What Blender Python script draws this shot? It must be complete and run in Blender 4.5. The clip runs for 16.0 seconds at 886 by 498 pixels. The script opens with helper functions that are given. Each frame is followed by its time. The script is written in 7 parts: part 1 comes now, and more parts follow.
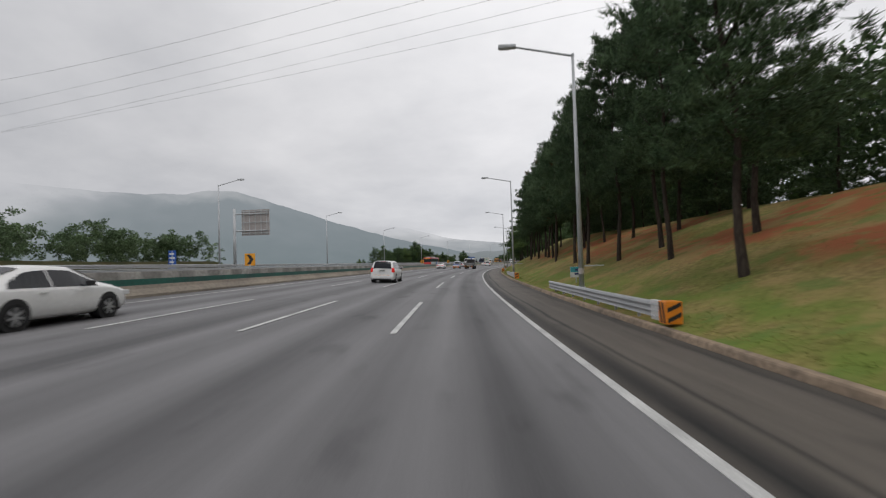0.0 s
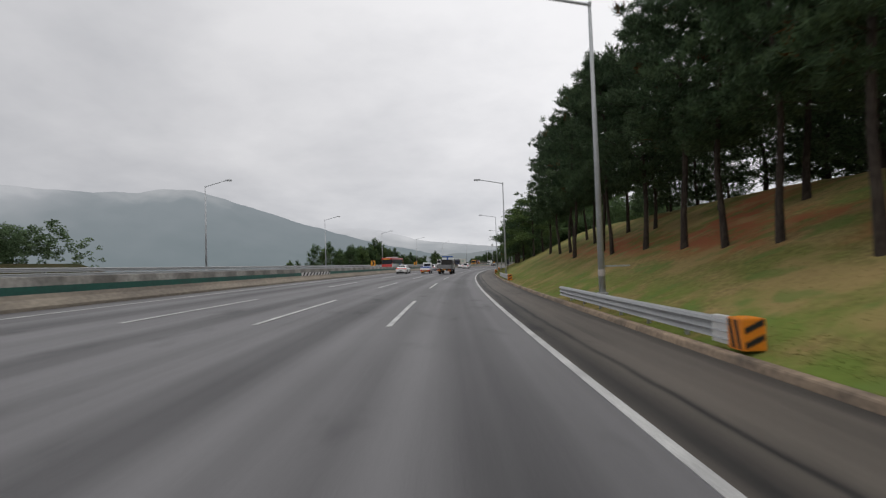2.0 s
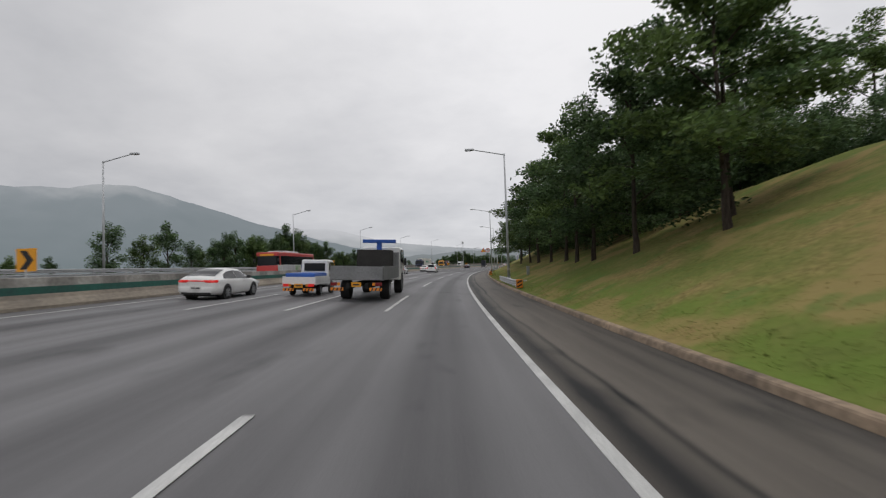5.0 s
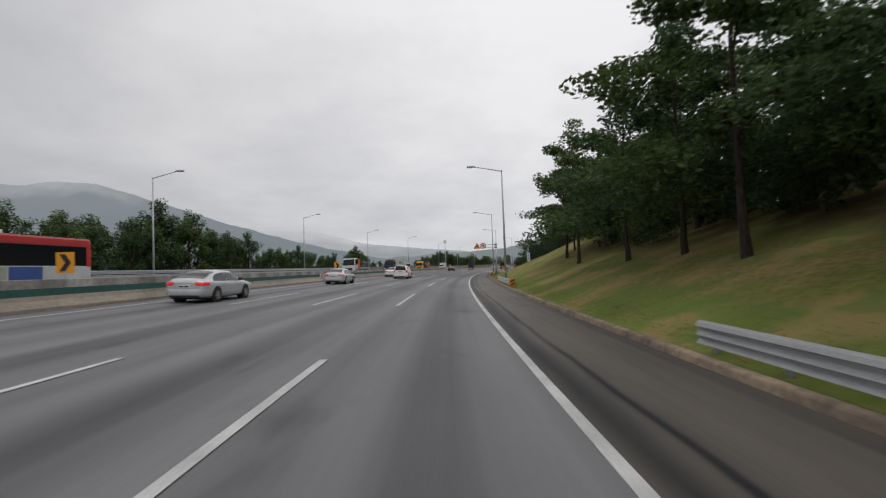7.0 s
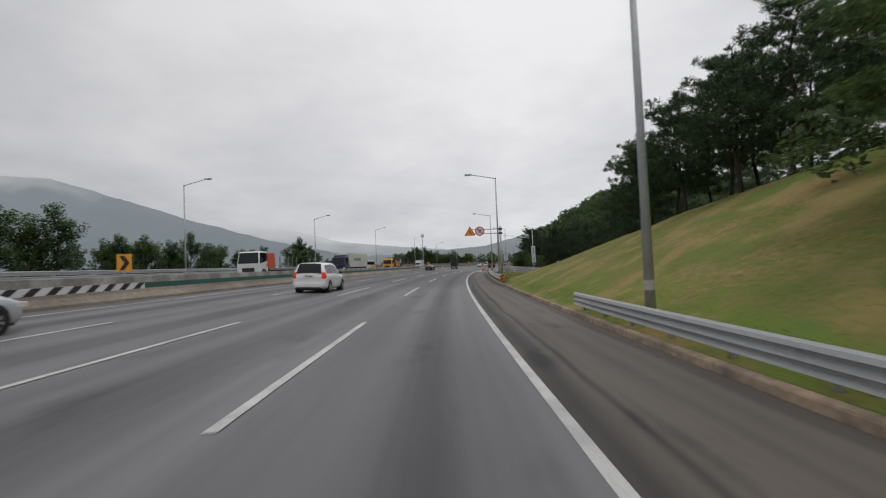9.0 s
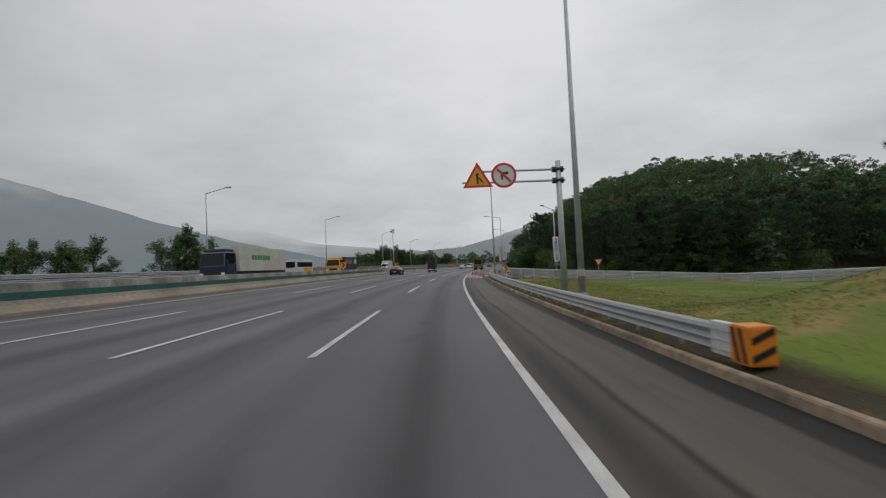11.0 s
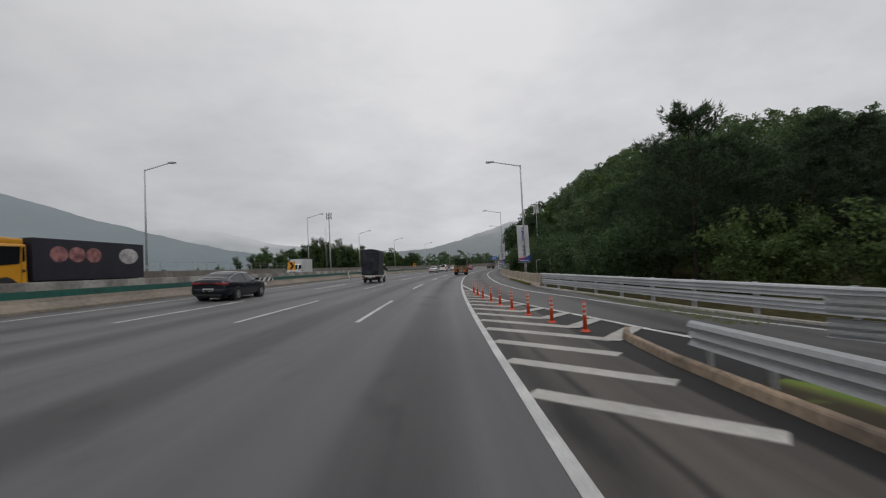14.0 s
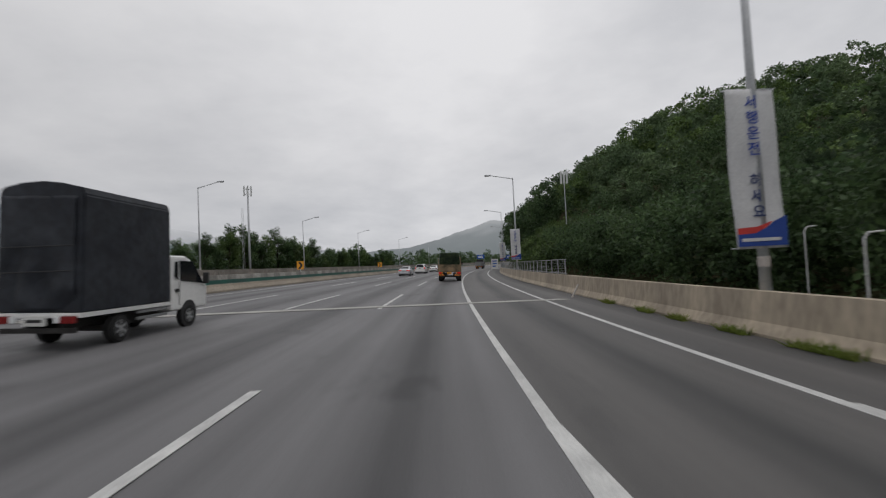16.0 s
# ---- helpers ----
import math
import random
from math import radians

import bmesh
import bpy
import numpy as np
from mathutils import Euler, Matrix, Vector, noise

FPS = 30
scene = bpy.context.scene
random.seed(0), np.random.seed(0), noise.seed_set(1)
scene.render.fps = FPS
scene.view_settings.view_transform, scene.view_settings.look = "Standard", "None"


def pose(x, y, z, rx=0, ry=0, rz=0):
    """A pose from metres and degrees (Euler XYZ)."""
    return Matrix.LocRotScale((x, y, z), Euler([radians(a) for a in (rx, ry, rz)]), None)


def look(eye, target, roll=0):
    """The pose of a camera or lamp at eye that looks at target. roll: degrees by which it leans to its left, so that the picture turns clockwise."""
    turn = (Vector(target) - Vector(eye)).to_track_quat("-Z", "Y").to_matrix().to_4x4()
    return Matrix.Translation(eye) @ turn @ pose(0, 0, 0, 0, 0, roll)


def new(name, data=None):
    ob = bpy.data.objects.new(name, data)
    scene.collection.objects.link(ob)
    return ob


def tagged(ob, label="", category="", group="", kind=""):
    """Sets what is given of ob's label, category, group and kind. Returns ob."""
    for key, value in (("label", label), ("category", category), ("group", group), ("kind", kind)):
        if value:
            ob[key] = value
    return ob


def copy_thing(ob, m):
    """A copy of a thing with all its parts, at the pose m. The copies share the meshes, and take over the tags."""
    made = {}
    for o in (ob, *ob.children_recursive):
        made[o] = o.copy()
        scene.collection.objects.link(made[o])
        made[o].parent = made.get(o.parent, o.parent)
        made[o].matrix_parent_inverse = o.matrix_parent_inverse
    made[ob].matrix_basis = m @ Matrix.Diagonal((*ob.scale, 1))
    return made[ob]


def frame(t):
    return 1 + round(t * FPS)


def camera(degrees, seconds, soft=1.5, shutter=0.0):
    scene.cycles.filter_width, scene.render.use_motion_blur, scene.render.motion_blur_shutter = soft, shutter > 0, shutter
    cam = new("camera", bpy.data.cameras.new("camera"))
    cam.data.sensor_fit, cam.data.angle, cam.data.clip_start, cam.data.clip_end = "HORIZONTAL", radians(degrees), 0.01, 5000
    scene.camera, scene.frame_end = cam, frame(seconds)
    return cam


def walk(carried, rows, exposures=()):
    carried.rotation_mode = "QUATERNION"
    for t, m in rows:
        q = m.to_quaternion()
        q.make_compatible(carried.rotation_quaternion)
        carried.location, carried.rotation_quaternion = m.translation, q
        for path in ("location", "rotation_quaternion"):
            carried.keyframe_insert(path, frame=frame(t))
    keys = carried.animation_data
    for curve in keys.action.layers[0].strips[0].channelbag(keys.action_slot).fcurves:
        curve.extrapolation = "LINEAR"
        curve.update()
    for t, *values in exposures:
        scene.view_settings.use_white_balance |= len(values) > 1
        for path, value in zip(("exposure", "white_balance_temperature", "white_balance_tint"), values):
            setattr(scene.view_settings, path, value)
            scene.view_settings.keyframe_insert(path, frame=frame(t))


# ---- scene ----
cam = camera(88.1, 16.0, soft=1.2, shutter=0.18)

# The road is one circular arc that bends to the right. A place on it is (s, d): metres along the
# right edge line, and metres to the right of it.
RADIUS = 789.6
BANK = 0.044
EYE = 1.65


def spot(s, d, z=0.0):
    a = s / RADIUS
    return Vector((RADIUS - (RADIUS - d) * math.cos(a), (RADIUS - d) * math.sin(a), z))


def heading(s):
    return -math.degrees(s / RADIUS)


def road_z(d):
    return -BANK * (max(d, -34.0) + 1.8)


# seconds, s, d, yaw against the road, pitch, roll
PATH = [
    (0, 2.19, -2.194, 0.59, 1.87, -1.77),
    (1, 21.62, -2.227, -0.02, 2.06, -1.71),
    (1.5, 30.99, -2.137, -0.14, 1.84, -1.86),
    (2, 40.61, -2.039, -0.18, 2.05, -1.93),
    (3, 59.30, -1.762, -0.22, 2.05, -1.95),
    (3.5, 68.64, -1.685, -0.45, 2.14, -1.86),
    (4, 77.91, -1.578, -0.50, 2.08, -1.89),
    (6.5, 124.13, -1.434, -0.48, 2.33, -2.14),
    (7, 133.27, -1.430, -0.34, 2.33, -2.13),
    (8, 150.23, -1.451, -0.44, 2.19, -2.04),
    (8.5, 159.10, -1.423, -0.56, 2.32, -2.08),
    (9, 168.27, -1.265, -0.45, 2.04, -2.44),
    (9.2, 171.93, -1.225, -0.48, 2.06, -2.52),
    (11.5, 213.69, -1.174, -0.71, 2.16, -2.74),
    (12, 222.99, -1.118, -0.63, 2.23, -2.75),
    (12.5, 232.00, -1.053, -0.60, 2.16, -2.88),
    (13, 241.11, -1.021, -0.64, 2.27, -2.78),
    (13.5, 250.13, -1.007, -0.76, 2.14, -2.74),
    (14, 259.18, -1.018, -0.79, 2.21, -2.69),
    (14.5, 268.23, -1.080, -0.75, 2.08, -2.89),
    (15, 277.25, -1.014, -0.53, 2.14, -2.55),
    (15.5, 286.27, -1.025, -0.47, 2.09, -2.74),
    (16, 295.28, -1.095, -0.82, 2.08, -2.87),
]


def carried_pose(s, d, turn, pitch, roll):
    p = spot(s, d, EYE + road_z(d))
    w = radians(heading(s) + turn)
    e = radians(pitch)
    ahead = Vector((-math.sin(w) * math.cos(e), math.cos(w) * math.cos(e), math.sin(e)))
    return look(p, p + ahead, roll)


walk(cam, [(t, carried_pose(*row)) for t, *row in PATH],
     [(0, 0.20, 6490, 11.5), (4.2, 0.12, 6490, 11.5), (6.3, 0.10, 6490, 11.5), (9.2, 0.06, 6480, 11.5), (11.3, -0.15, 6470, 11), (13.5, -0.14, 6470, 11), (16, -0.07, 6480, 11.2)])

# ---- sky and light ----
world = bpy.data.worlds.new("overcast")
scene.world = world
world.use_nodes = True
wn, wl = world.node_tree.nodes, world.node_tree.links
wn.clear()
w_out = wn.new("ShaderNodeOutputWorld")
w_bg = wn.new("ShaderNodeBackground")
w_bg.inputs["Strength"].default_value = 1.0
w_co = wn.new("ShaderNodeTexCoord")
w_sep = wn.new("ShaderNodeSeparateXYZ")
wl.new(w_co.outputs["Generated"], w_sep.inputs[0])
w_hi = wn.new("ShaderNodeMath"); w_hi.operation = "MAXIMUM"; w_hi.inputs[1].default_value = 0.0
wl.new(w_sep.outputs["Z"], w_hi.inputs[0])
w_add = wn.new("ShaderNodeMath"); w_add.operation = "ADD"; w_add.inputs[1].default_value = 0.24
wl.new(w_hi.outputs[0], w_add.inputs[0])
w_div = wn.new("ShaderNodeVectorMath"); w_div.operation = "DIVIDE"
w_cmb = wn.new("ShaderNodeCombineXYZ")
for i in range(3):
    wl.new(w_add.outputs[0], w_cmb.inputs[i])
wl.new(w_co.outputs["Generated"], w_div.inputs[0])
wl.new(w_cmb.outputs[0], w_div.inputs[1])
w_no = wn.new("ShaderNodeTexNoise")
w_no.inputs["Scale"].default_value = 0.72
w_no.inputs["Detail"].default_value = 7.0
w_no.inputs["Roughness"].default_value = 0.56
w_no.inputs["Distortion"].default_value = 0.1
wl.new(w_div.outputs[0], w_no.inputs["Vector"])
w_rp = wn.new("ShaderNodeValToRGB")
w_rp.color_ramp.elements[0].position, w_rp.color_ramp.elements[0].color = 0.33, (0.50, 0.51, 0.53, 1)
w_rp.color_ramp.elements[1].position, w_rp.color_ramp.elements[1].color = 0.66, (0.80, 0.80, 0.803, 1)
wl.new(w_no.outputs["Fac"], w_rp.inputs[0])
w_gr = wn.new("ShaderNodeValToRGB")          # the overcast sky is brighter overhead than in the haze at its foot
w_gr.color_ramp.elements[0].position, w_gr.color_ramp.elements[0].color = 0.0, (0.97, 0.98, 1.0, 1)
w_gr.color_ramp.elements[1].position, w_gr.color_ramp.elements[1].color = 0.75, (1.15, 1.15, 1.15, 1)
for w_at, w_tone in ((0.10, 1.10), (0.20, 1.0)):       # a paler band where the cloud lifts
    w_el = w_gr.color_ramp.elements.new(w_at)
    w_el.color = (w_tone, w_tone, w_tone * 1.005, 1)
wl.new(w_hi.outputs[0], w_gr.inputs[0])
w_mul = wn.new("ShaderNodeMix"); w_mul.data_type = "RGBA"; w_mul.blend_type = "MULTIPLY"
w_mul.inputs["Factor"].default_value = 1.0
wl.new(w_rp.outputs[0], w_mul.inputs["A"])
wl.new(w_gr.outputs[0], w_mul.inputs["B"])
w_sky = wn.new("ShaderNodeTexSky")
w_sky.sky_type = "NISHITA"
w_sky.sun_disc = False
w_sky.sun_elevation, w_sky.sun_rotation = radians(72), radians(170)
w_dim = wn.new("ShaderNodeMix"); w_dim.data_type = "RGBA"; w_dim.blend_type = "MULTIPLY"
w_dim.inputs["Factor"].default_value = 1.0
w_dim.inputs["B"].default_value = (0.1, 0.1, 0.1, 1)
wl.new(w_sky.outputs[0], w_dim.inputs["A"])
w_mix = wn.new("ShaderNodeMix"); w_mix.data_type = "RGBA"
w_mix.inputs["Factor"].default_value = 0.04
# the cloud is thicker over the mountains than over the road's bend
w_side = wn.new("ShaderNodeVectorMath"); w_side.operation = "DOT_PRODUCT"
w_side.inputs[1].default_value = (-0.92, 0.38, 0.0)
wl.new(w_co.outputs["Generated"], w_side.inputs[0])
w_thick = wn.new("ShaderNodeMapRange")
w_thick.interpolation_type = "SMOOTHSTEP"
for key, val in (("From Min", 0.0), ("From Max", 0.95), ("To Min", 0.97), ("To Max", 0.73)):
    w_thick.inputs[key].default_value = val
wl.new(w_side.outputs["Value"], w_thick.inputs["Value"])
w_sc = wn.new("ShaderNodeVectorMath"); w_sc.operation = "SCALE"
wl.new(w_mul.outputs["Result"], w_sc.inputs[0])
wl.new(w_thick.outputs[0], w_sc.inputs["Scale"])
wl.new(w_sc.outputs[0], w_mix.inputs["A"])
wl.new(w_dim.outputs["Result"], w_mix.inputs["B"])
wl.new(w_mix.outputs["Result"], w_bg.inputs["Color"])
wl.new(w_bg.outputs[0], w_out.inputs[0])

sun_data = bpy.data.lights.new("sun", "SUN")
sun_data.energy, sun_data.angle, sun_data.color = 0.55, radians(25), (1.0, 0.97, 0.93)
sun = new("sun", sun_data)
sun.matrix_world = look((0, 0, 100), (-6, 32, 0))


# ---- materials ----
def material(name, colour, rough=0.7, metal=0.0, vary=0.25, scale=1.0, fine=14.0, bump=0.0, second=None, coat=0.0,
             island=0.0, per_object=0.0, uv=False, spec=0.5, glow=0.0, stretch=(1, 1, 1), thin=0.0):
    """A surface whose colour varies at two scales: patches about 1/scale metres wide, and grain fine times smaller."""
    m = bpy.data.materials.new(name)
    m.use_nodes = True
    n, l = m.node_tree.nodes, m.node_tree.links
    b = n["Principled BSDF"]
    b.inputs["Roughness"].default_value, b.inputs["Metallic"].default_value = rough, metal
    b.inputs["Specular IOR Level"].default_value = spec
    b.inputs["Coat Weight"].default_value = coat
    co = n.new("ShaderNodeTexCoord")
    mp = n.new("ShaderNodeMapping")
    mp.inputs["Scale"].default_value = stretch
    l.new(co.outputs["UV" if uv else "Object"], mp.inputs[0])
    big, small = n.new("ShaderNodeTexNoise"), n.new("ShaderNodeTexNoise")
    big.inputs["Scale"].default_value, big.inputs["Detail"].default_value = scale, 4
    small.inputs["Scale"].default_value, small.inputs["Detail"].default_value = scale * fine, 3
    l.new(mp.outputs[0], big.inputs["Vector"])
    l.new(mp.outputs[0], small.inputs["Vector"])
    other = second or tuple(c * (1 - vary) for c in colour)
    ramp = n.new("ShaderNodeValToRGB")
    ramp.color_ramp.elements[0].position, ramp.color_ramp.elements[0].color = 0.36, (*other, 1)
    ramp.color_ramp.elements[1].position, ramp.color_ramp.elements[1].color = 0.64, (*colour, 1)
    l.new(big.outputs["Fac"], ramp.inputs[0])
    rng = n.new("ShaderNodeMapRange")
    rng.inputs["From Min"].default_value, rng.inputs["From Max"].default_value = 0.3, 0.7
    rng.inputs["To Min"].default_value, rng.inputs["To Max"].default_value = 1 - vary, 1 + vary * 0.6
    l.new(small.outputs["Fac"], rng.inputs["Value"])
    factor = rng.outputs[0]
    for amount, kind, socket in ((island, "ShaderNodeNewGeometry", "Random Per Island"), (per_object, "ShaderNodeObjectInfo", "Random")):
        if amount:
            src, r2, mu = n.new(kind), n.new("ShaderNodeMapRange"), n.new("ShaderNodeMath")
            r2.inputs["To Min"].default_value, r2.inputs["To Max"].default_value = 1 - amount, 1 + amount
            mu.operation = "MULTIPLY"
            l.new(src.outputs[socket], r2.inputs["Value"])
            l.new(factor, mu.inputs[0]); l.new(r2.outputs[0], mu.inputs[1])
            factor = mu.outputs[0]
    mix = n.new("ShaderNodeVectorMath")
    mix.operation = "SCALE"
    l.new(ramp.outputs[0], mix.inputs[0])
    l.new(factor, mix.inputs["Scale"])
    l.new(mix.outputs[0], b.inputs["Base Color"])
    if bump:
        bp = n.new("ShaderNodeBump")
        bp.inputs["Strength"].default_value, bp.inputs["Distance"].default_value = 0.6, bump
        l.new(small.outputs["Fac"], bp.inputs["Height"])
        l.new(bp.outputs[0], b.inputs["Normal"])
    if thin:     # leaves let some light through
        tr, ms = n.new("ShaderNodeBsdfTranslucent"), n.new("ShaderNodeMixShader")
        l.new(mix.outputs[0], tr.inputs["Color"])
        ms.inputs["Fac"].default_value = thin
        l.new(b.outputs[0], ms.inputs[1]); l.new(tr.outputs[0], ms.inputs[2])
        l.new(ms.outputs[0], n["Material Output"].inputs["Surface"])
    if glow:
        b.inputs["Emission Color"].default_value = (*colour, 1)
        b.inputs["Emission Strength"].default_value = glow
    return m


def road_material(name, light, dark, lanes, oily=0.0):
    """Asphalt along the road: streaks that run with the traffic, dark oil bands in the lanes, stone grain."""
    m = bpy.data.materials.new(name)
    m.use_nodes = True
    n, l = m.node_tree.nodes, m.node_tree.links
    b = n["Principled BSDF"]
    b.inputs["Roughness"].default_value = 0.64
    b.inputs["Specular IOR Level"].default_value = 0.28 if oily else 0.42
    co = n.new("ShaderNodeTexCoord")

    def noise_at(sx, sy, detail=4):
        mp, t = n.new("ShaderNodeMapping"), n.new("ShaderNodeTexNoise")
        mp.inputs["Scale"].default_value = (sx, sy, 1)
        l.new(co.outputs["UV"], mp.inputs[0])
        t.inputs["Scale"].default_value, t.inputs["Detail"].default_value = 1.0, detail
        l.new(mp.outputs[0], t.inputs["Vector"])
        return t.outputs["Fac"]

    def calc(op, a, b_=None):
        k = n.new("ShaderNodeMath")
        k.operation = op
        for i, v in enumerate((a, b_)):
            if isinstance(v, (int, float)):
                k.inputs[i].default_value = v
            elif v is not None:
                l.new(v, k.inputs[i])
        return k.outputs[0]

    sep = n.new("ShaderNodeSeparateXYZ")
    l.new(co.outputs["UV"], sep.inputs[0])
    wave = calc("COSINE", calc("MULTIPLY", calc("ADD", sep.outputs["Y"], 1.55), 2 * math.pi / 3.6))
    wave = calc("MULTIPLY", calc("POWER", calc("MAXIMUM", wave, 0.0), 1.6), lanes)
    streak = calc("MULTIPLY", calc("SUBTRACT", noise_at(0.02, 1.7), 0.5), 0.55)
    patch = calc("MULTIPLY", calc("SUBTRACT", noise_at(0.11, 0.45), 0.5), 0.45)
    grain = calc("MULTIPLY", calc("SUBTRACT", noise_at(55, 55, 2), 0.5), 0.35)
    total = calc("SUBTRACT", calc("ADD", calc("ADD", calc("ADD", streak, patch), grain), 0.66), wave)
    dark_run = n.new("ShaderNodeMapRange")     # the asphalt turns darker past the bank
    dark_run.interpolation_type = "SMOOTHSTEP"
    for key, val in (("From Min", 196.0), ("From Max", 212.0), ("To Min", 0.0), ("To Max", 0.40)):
        dark_run.inputs[key].default_value = val
    l.new(sep.outputs["X"], dark_run.inputs["Value"])
    light_run = n.new("ShaderNodeMapRange")
    light_run.interpolation_type = "SMOOTHSTEP"
    for key, val in (("From Min", 262.0), ("From Max", 292.0), ("To Min", 0.0), ("To Max", 0.28)):
        light_run.inputs[key].default_value = val
    l.new(sep.outputs["X"], light_run.inputs["Value"])
    share = 0.75 if oily else 1.0
    track = calc("COSINE", calc("MULTIPLY", calc("ADD", sep.outputs["Y"], 3.15), 2 * math.pi / 3.6))   # rubbed wheel track
    track = calc("MULTIPLY", calc("POWER", calc("MAXIMUM", track, 0.0), 5.0), calc("MULTIPLY", noise_at(0.03, 0.28), 0.75 * lanes))
    total = calc("SUBTRACT", total, track)
    blot = calc("MAXIMUM", calc("SUBTRACT", noise_at(0.35, 0.8, 5), 0.60), 0.0)
    total = calc("SUBTRACT", total, calc("MULTIPLY", blot, 1.6))
    if oily:    # a ragged dark band of old seal and oil beside the edge line
        edge = calc("ADD", sep.outputs["Y"], calc("MULTIPLY", calc("SUBTRACT", noise_at(0.05, 0.2), 0.5), 0.7))
        dist = calc("DIVIDE", calc("SUBTRACT", edge, 0.34), 0.27)
        total = calc("SUBTRACT", total, calc("MULTIPLY", calc("POWER", 2.718, calc("MULTIPLY", calc("MULTIPLY", dist, dist), -1.0)), oily * 0.68))
        seam = calc("DIVIDE", calc("SUBTRACT", calc("ADD", edge, calc("MULTIPLY", noise_at(0.5, 0.3, 5), 0.16)), 0.90), 0.075)
        seam = calc("POWER", 2.718, calc("MULTIPLY", calc("MULTIPLY", seam, seam), -1.0))
        total = calc("SUBTRACT", total, calc("MULTIPLY", calc("MULTIPLY", seam, noise_at(0.09, 0.2, 4)), 0.75))
        rag = calc("ADD", sep.outputs["Y"], calc("MULTIPLY", calc("SUBTRACT", noise_at(0.35, 0.6, 5), 0.5), 0.34))
        gutter = n.new("ShaderNodeMapRange")     # wet dirt in the gutter, with a clear edge
        gutter.interpolation_type = "SMOOTHSTEP"
        for key, val in (("From Min", 2.40), ("From Max", 2.58), ("To Min", 0.0), ("To Max", 0.60)):
            gutter.inputs[key].default_value = val
        l.new(calc("ADD", rag, calc("MULTIPLY", dark_run.outputs[0], 0.50)), gutter.inputs["Value"])
        total = calc("SUBTRACT", total, calc("MULTIPLY", gutter.outputs[0], calc("ADD", calc("MULTIPLY", dark_run.outputs[0], 1.6), 0.36)))
        drip = calc("MULTIPLY", calc("MAXIMUM", calc("SUBTRACT", noise_at(0.16, 2.2, 5), 0.53), 0.0), 0.7)
        total = calc("SUBTRACT", total, drip)
    ramp = n.new("ShaderNodeValToRGB")
    ramp.color_ramp.elements[0].position, ramp.color_ramp.elements[0].color = 0.15, (*dark, 1)
    ramp.color_ramp.elements[1].position, ramp.color_ramp.elements[1].color = 0.85, (*light, 1)
    l.new(total, ramp.inputs[0])
    worn = calc("ADD", calc("SUBTRACT", 1.0, calc("MULTIPLY", dark_run.outputs[0], share)), calc("MULTIPLY", light_run.outputs[0], share))
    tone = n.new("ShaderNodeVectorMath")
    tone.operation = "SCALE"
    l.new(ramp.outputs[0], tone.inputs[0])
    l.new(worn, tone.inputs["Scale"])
    l.new(tone.outputs[0], b.inputs["Base Color"])
    bp = n.new("ShaderNodeBump")
    bp.inputs["Strength"].default_value, bp.inputs["Distance"].default_value = 0.5, 0.006
    l.new(noise_at(90, 90, 2), bp.inputs["Height"])
    l.new(bp.outputs[0], b.inputs["Normal"])
    return m


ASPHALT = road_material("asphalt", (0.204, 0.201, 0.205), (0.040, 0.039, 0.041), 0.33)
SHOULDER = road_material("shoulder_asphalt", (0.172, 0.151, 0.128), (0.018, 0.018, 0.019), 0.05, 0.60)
RAMP_ASPHALT = road_material("ramp_asphalt", (0.150, 0.143, 0.137), (0.040, 0.040, 0.041), 0.36)
PAINT = material("worn_white_paint", (0.62, 0.62, 0.60), 0.6, vary=0.22, scale=1.2, fine=25, second=(0.45, 0.45, 0.44))
CONCRETE = material("weathered_concrete", (0.36, 0.345, 0.315), 0.85, vary=0.25, scale=0.35, fine=18, bump=0.004, second=(0.24, 0.225, 0.20))
JOINT = material("pale_joint_mortar", (0.42, 0.41, 0.38), 0.85, vary=0.2, scale=0.8, second=(0.33, 0.32, 0.30))
SANDY = material("sandy_concrete", (0.33, 0.285, 0.225), 0.88, vary=0.18, scale=0.25, fine=16, bump=0.004, second=(0.22, 0.19, 0.155), stretch=(1, 1, 3))


def panelled_material():
    """Cast concrete whose panels have weathered to different greys."""
    m = CONCRETE.copy()
    m.name = "panelled_concrete"
    n, l = m.node_tree.nodes, m.node_tree.links
    b = n["Principled BSDF"]
    old = b.inputs["Base Color"].links[0].from_socket
    co, sep, sc = n.new("ShaderNodeTexCoord"), n.new("ShaderNodeSeparateXYZ"), n.new("ShaderNodeMath")
    wave, rng_, mul = n.new("ShaderNodeMath"), n.new("ShaderNodeMapRange"), n.new("ShaderNodeVectorMath")
    l.new(co.outputs["UV"], sep.inputs[0])
    sc.operation = "MULTIPLY"; sc.inputs[1].default_value = 2 * math.pi / 2.6
    l.new(sep.outputs["X"], sc.inputs[0])
    wave.operation = "SINE"
    l.new(sc.outputs[0], wave.inputs[0])
    rng_.inputs["From Min"].default_value, rng_.inputs["From Max"].default_value = -0.35, 0.35
    rng_.inputs["To Min"].default_value, rng_.inputs["To Max"].default_value = 0.72, 1.08
    l.new(wave.outputs[0], rng_.inputs["Value"])
    mul.operation = "SCALE"
    l.new(old, mul.inputs[0]); l.new(rng_.outputs[0], mul.inputs["Scale"])
    l.new(mul.outputs[0], b.inputs["Base Color"])
    return m


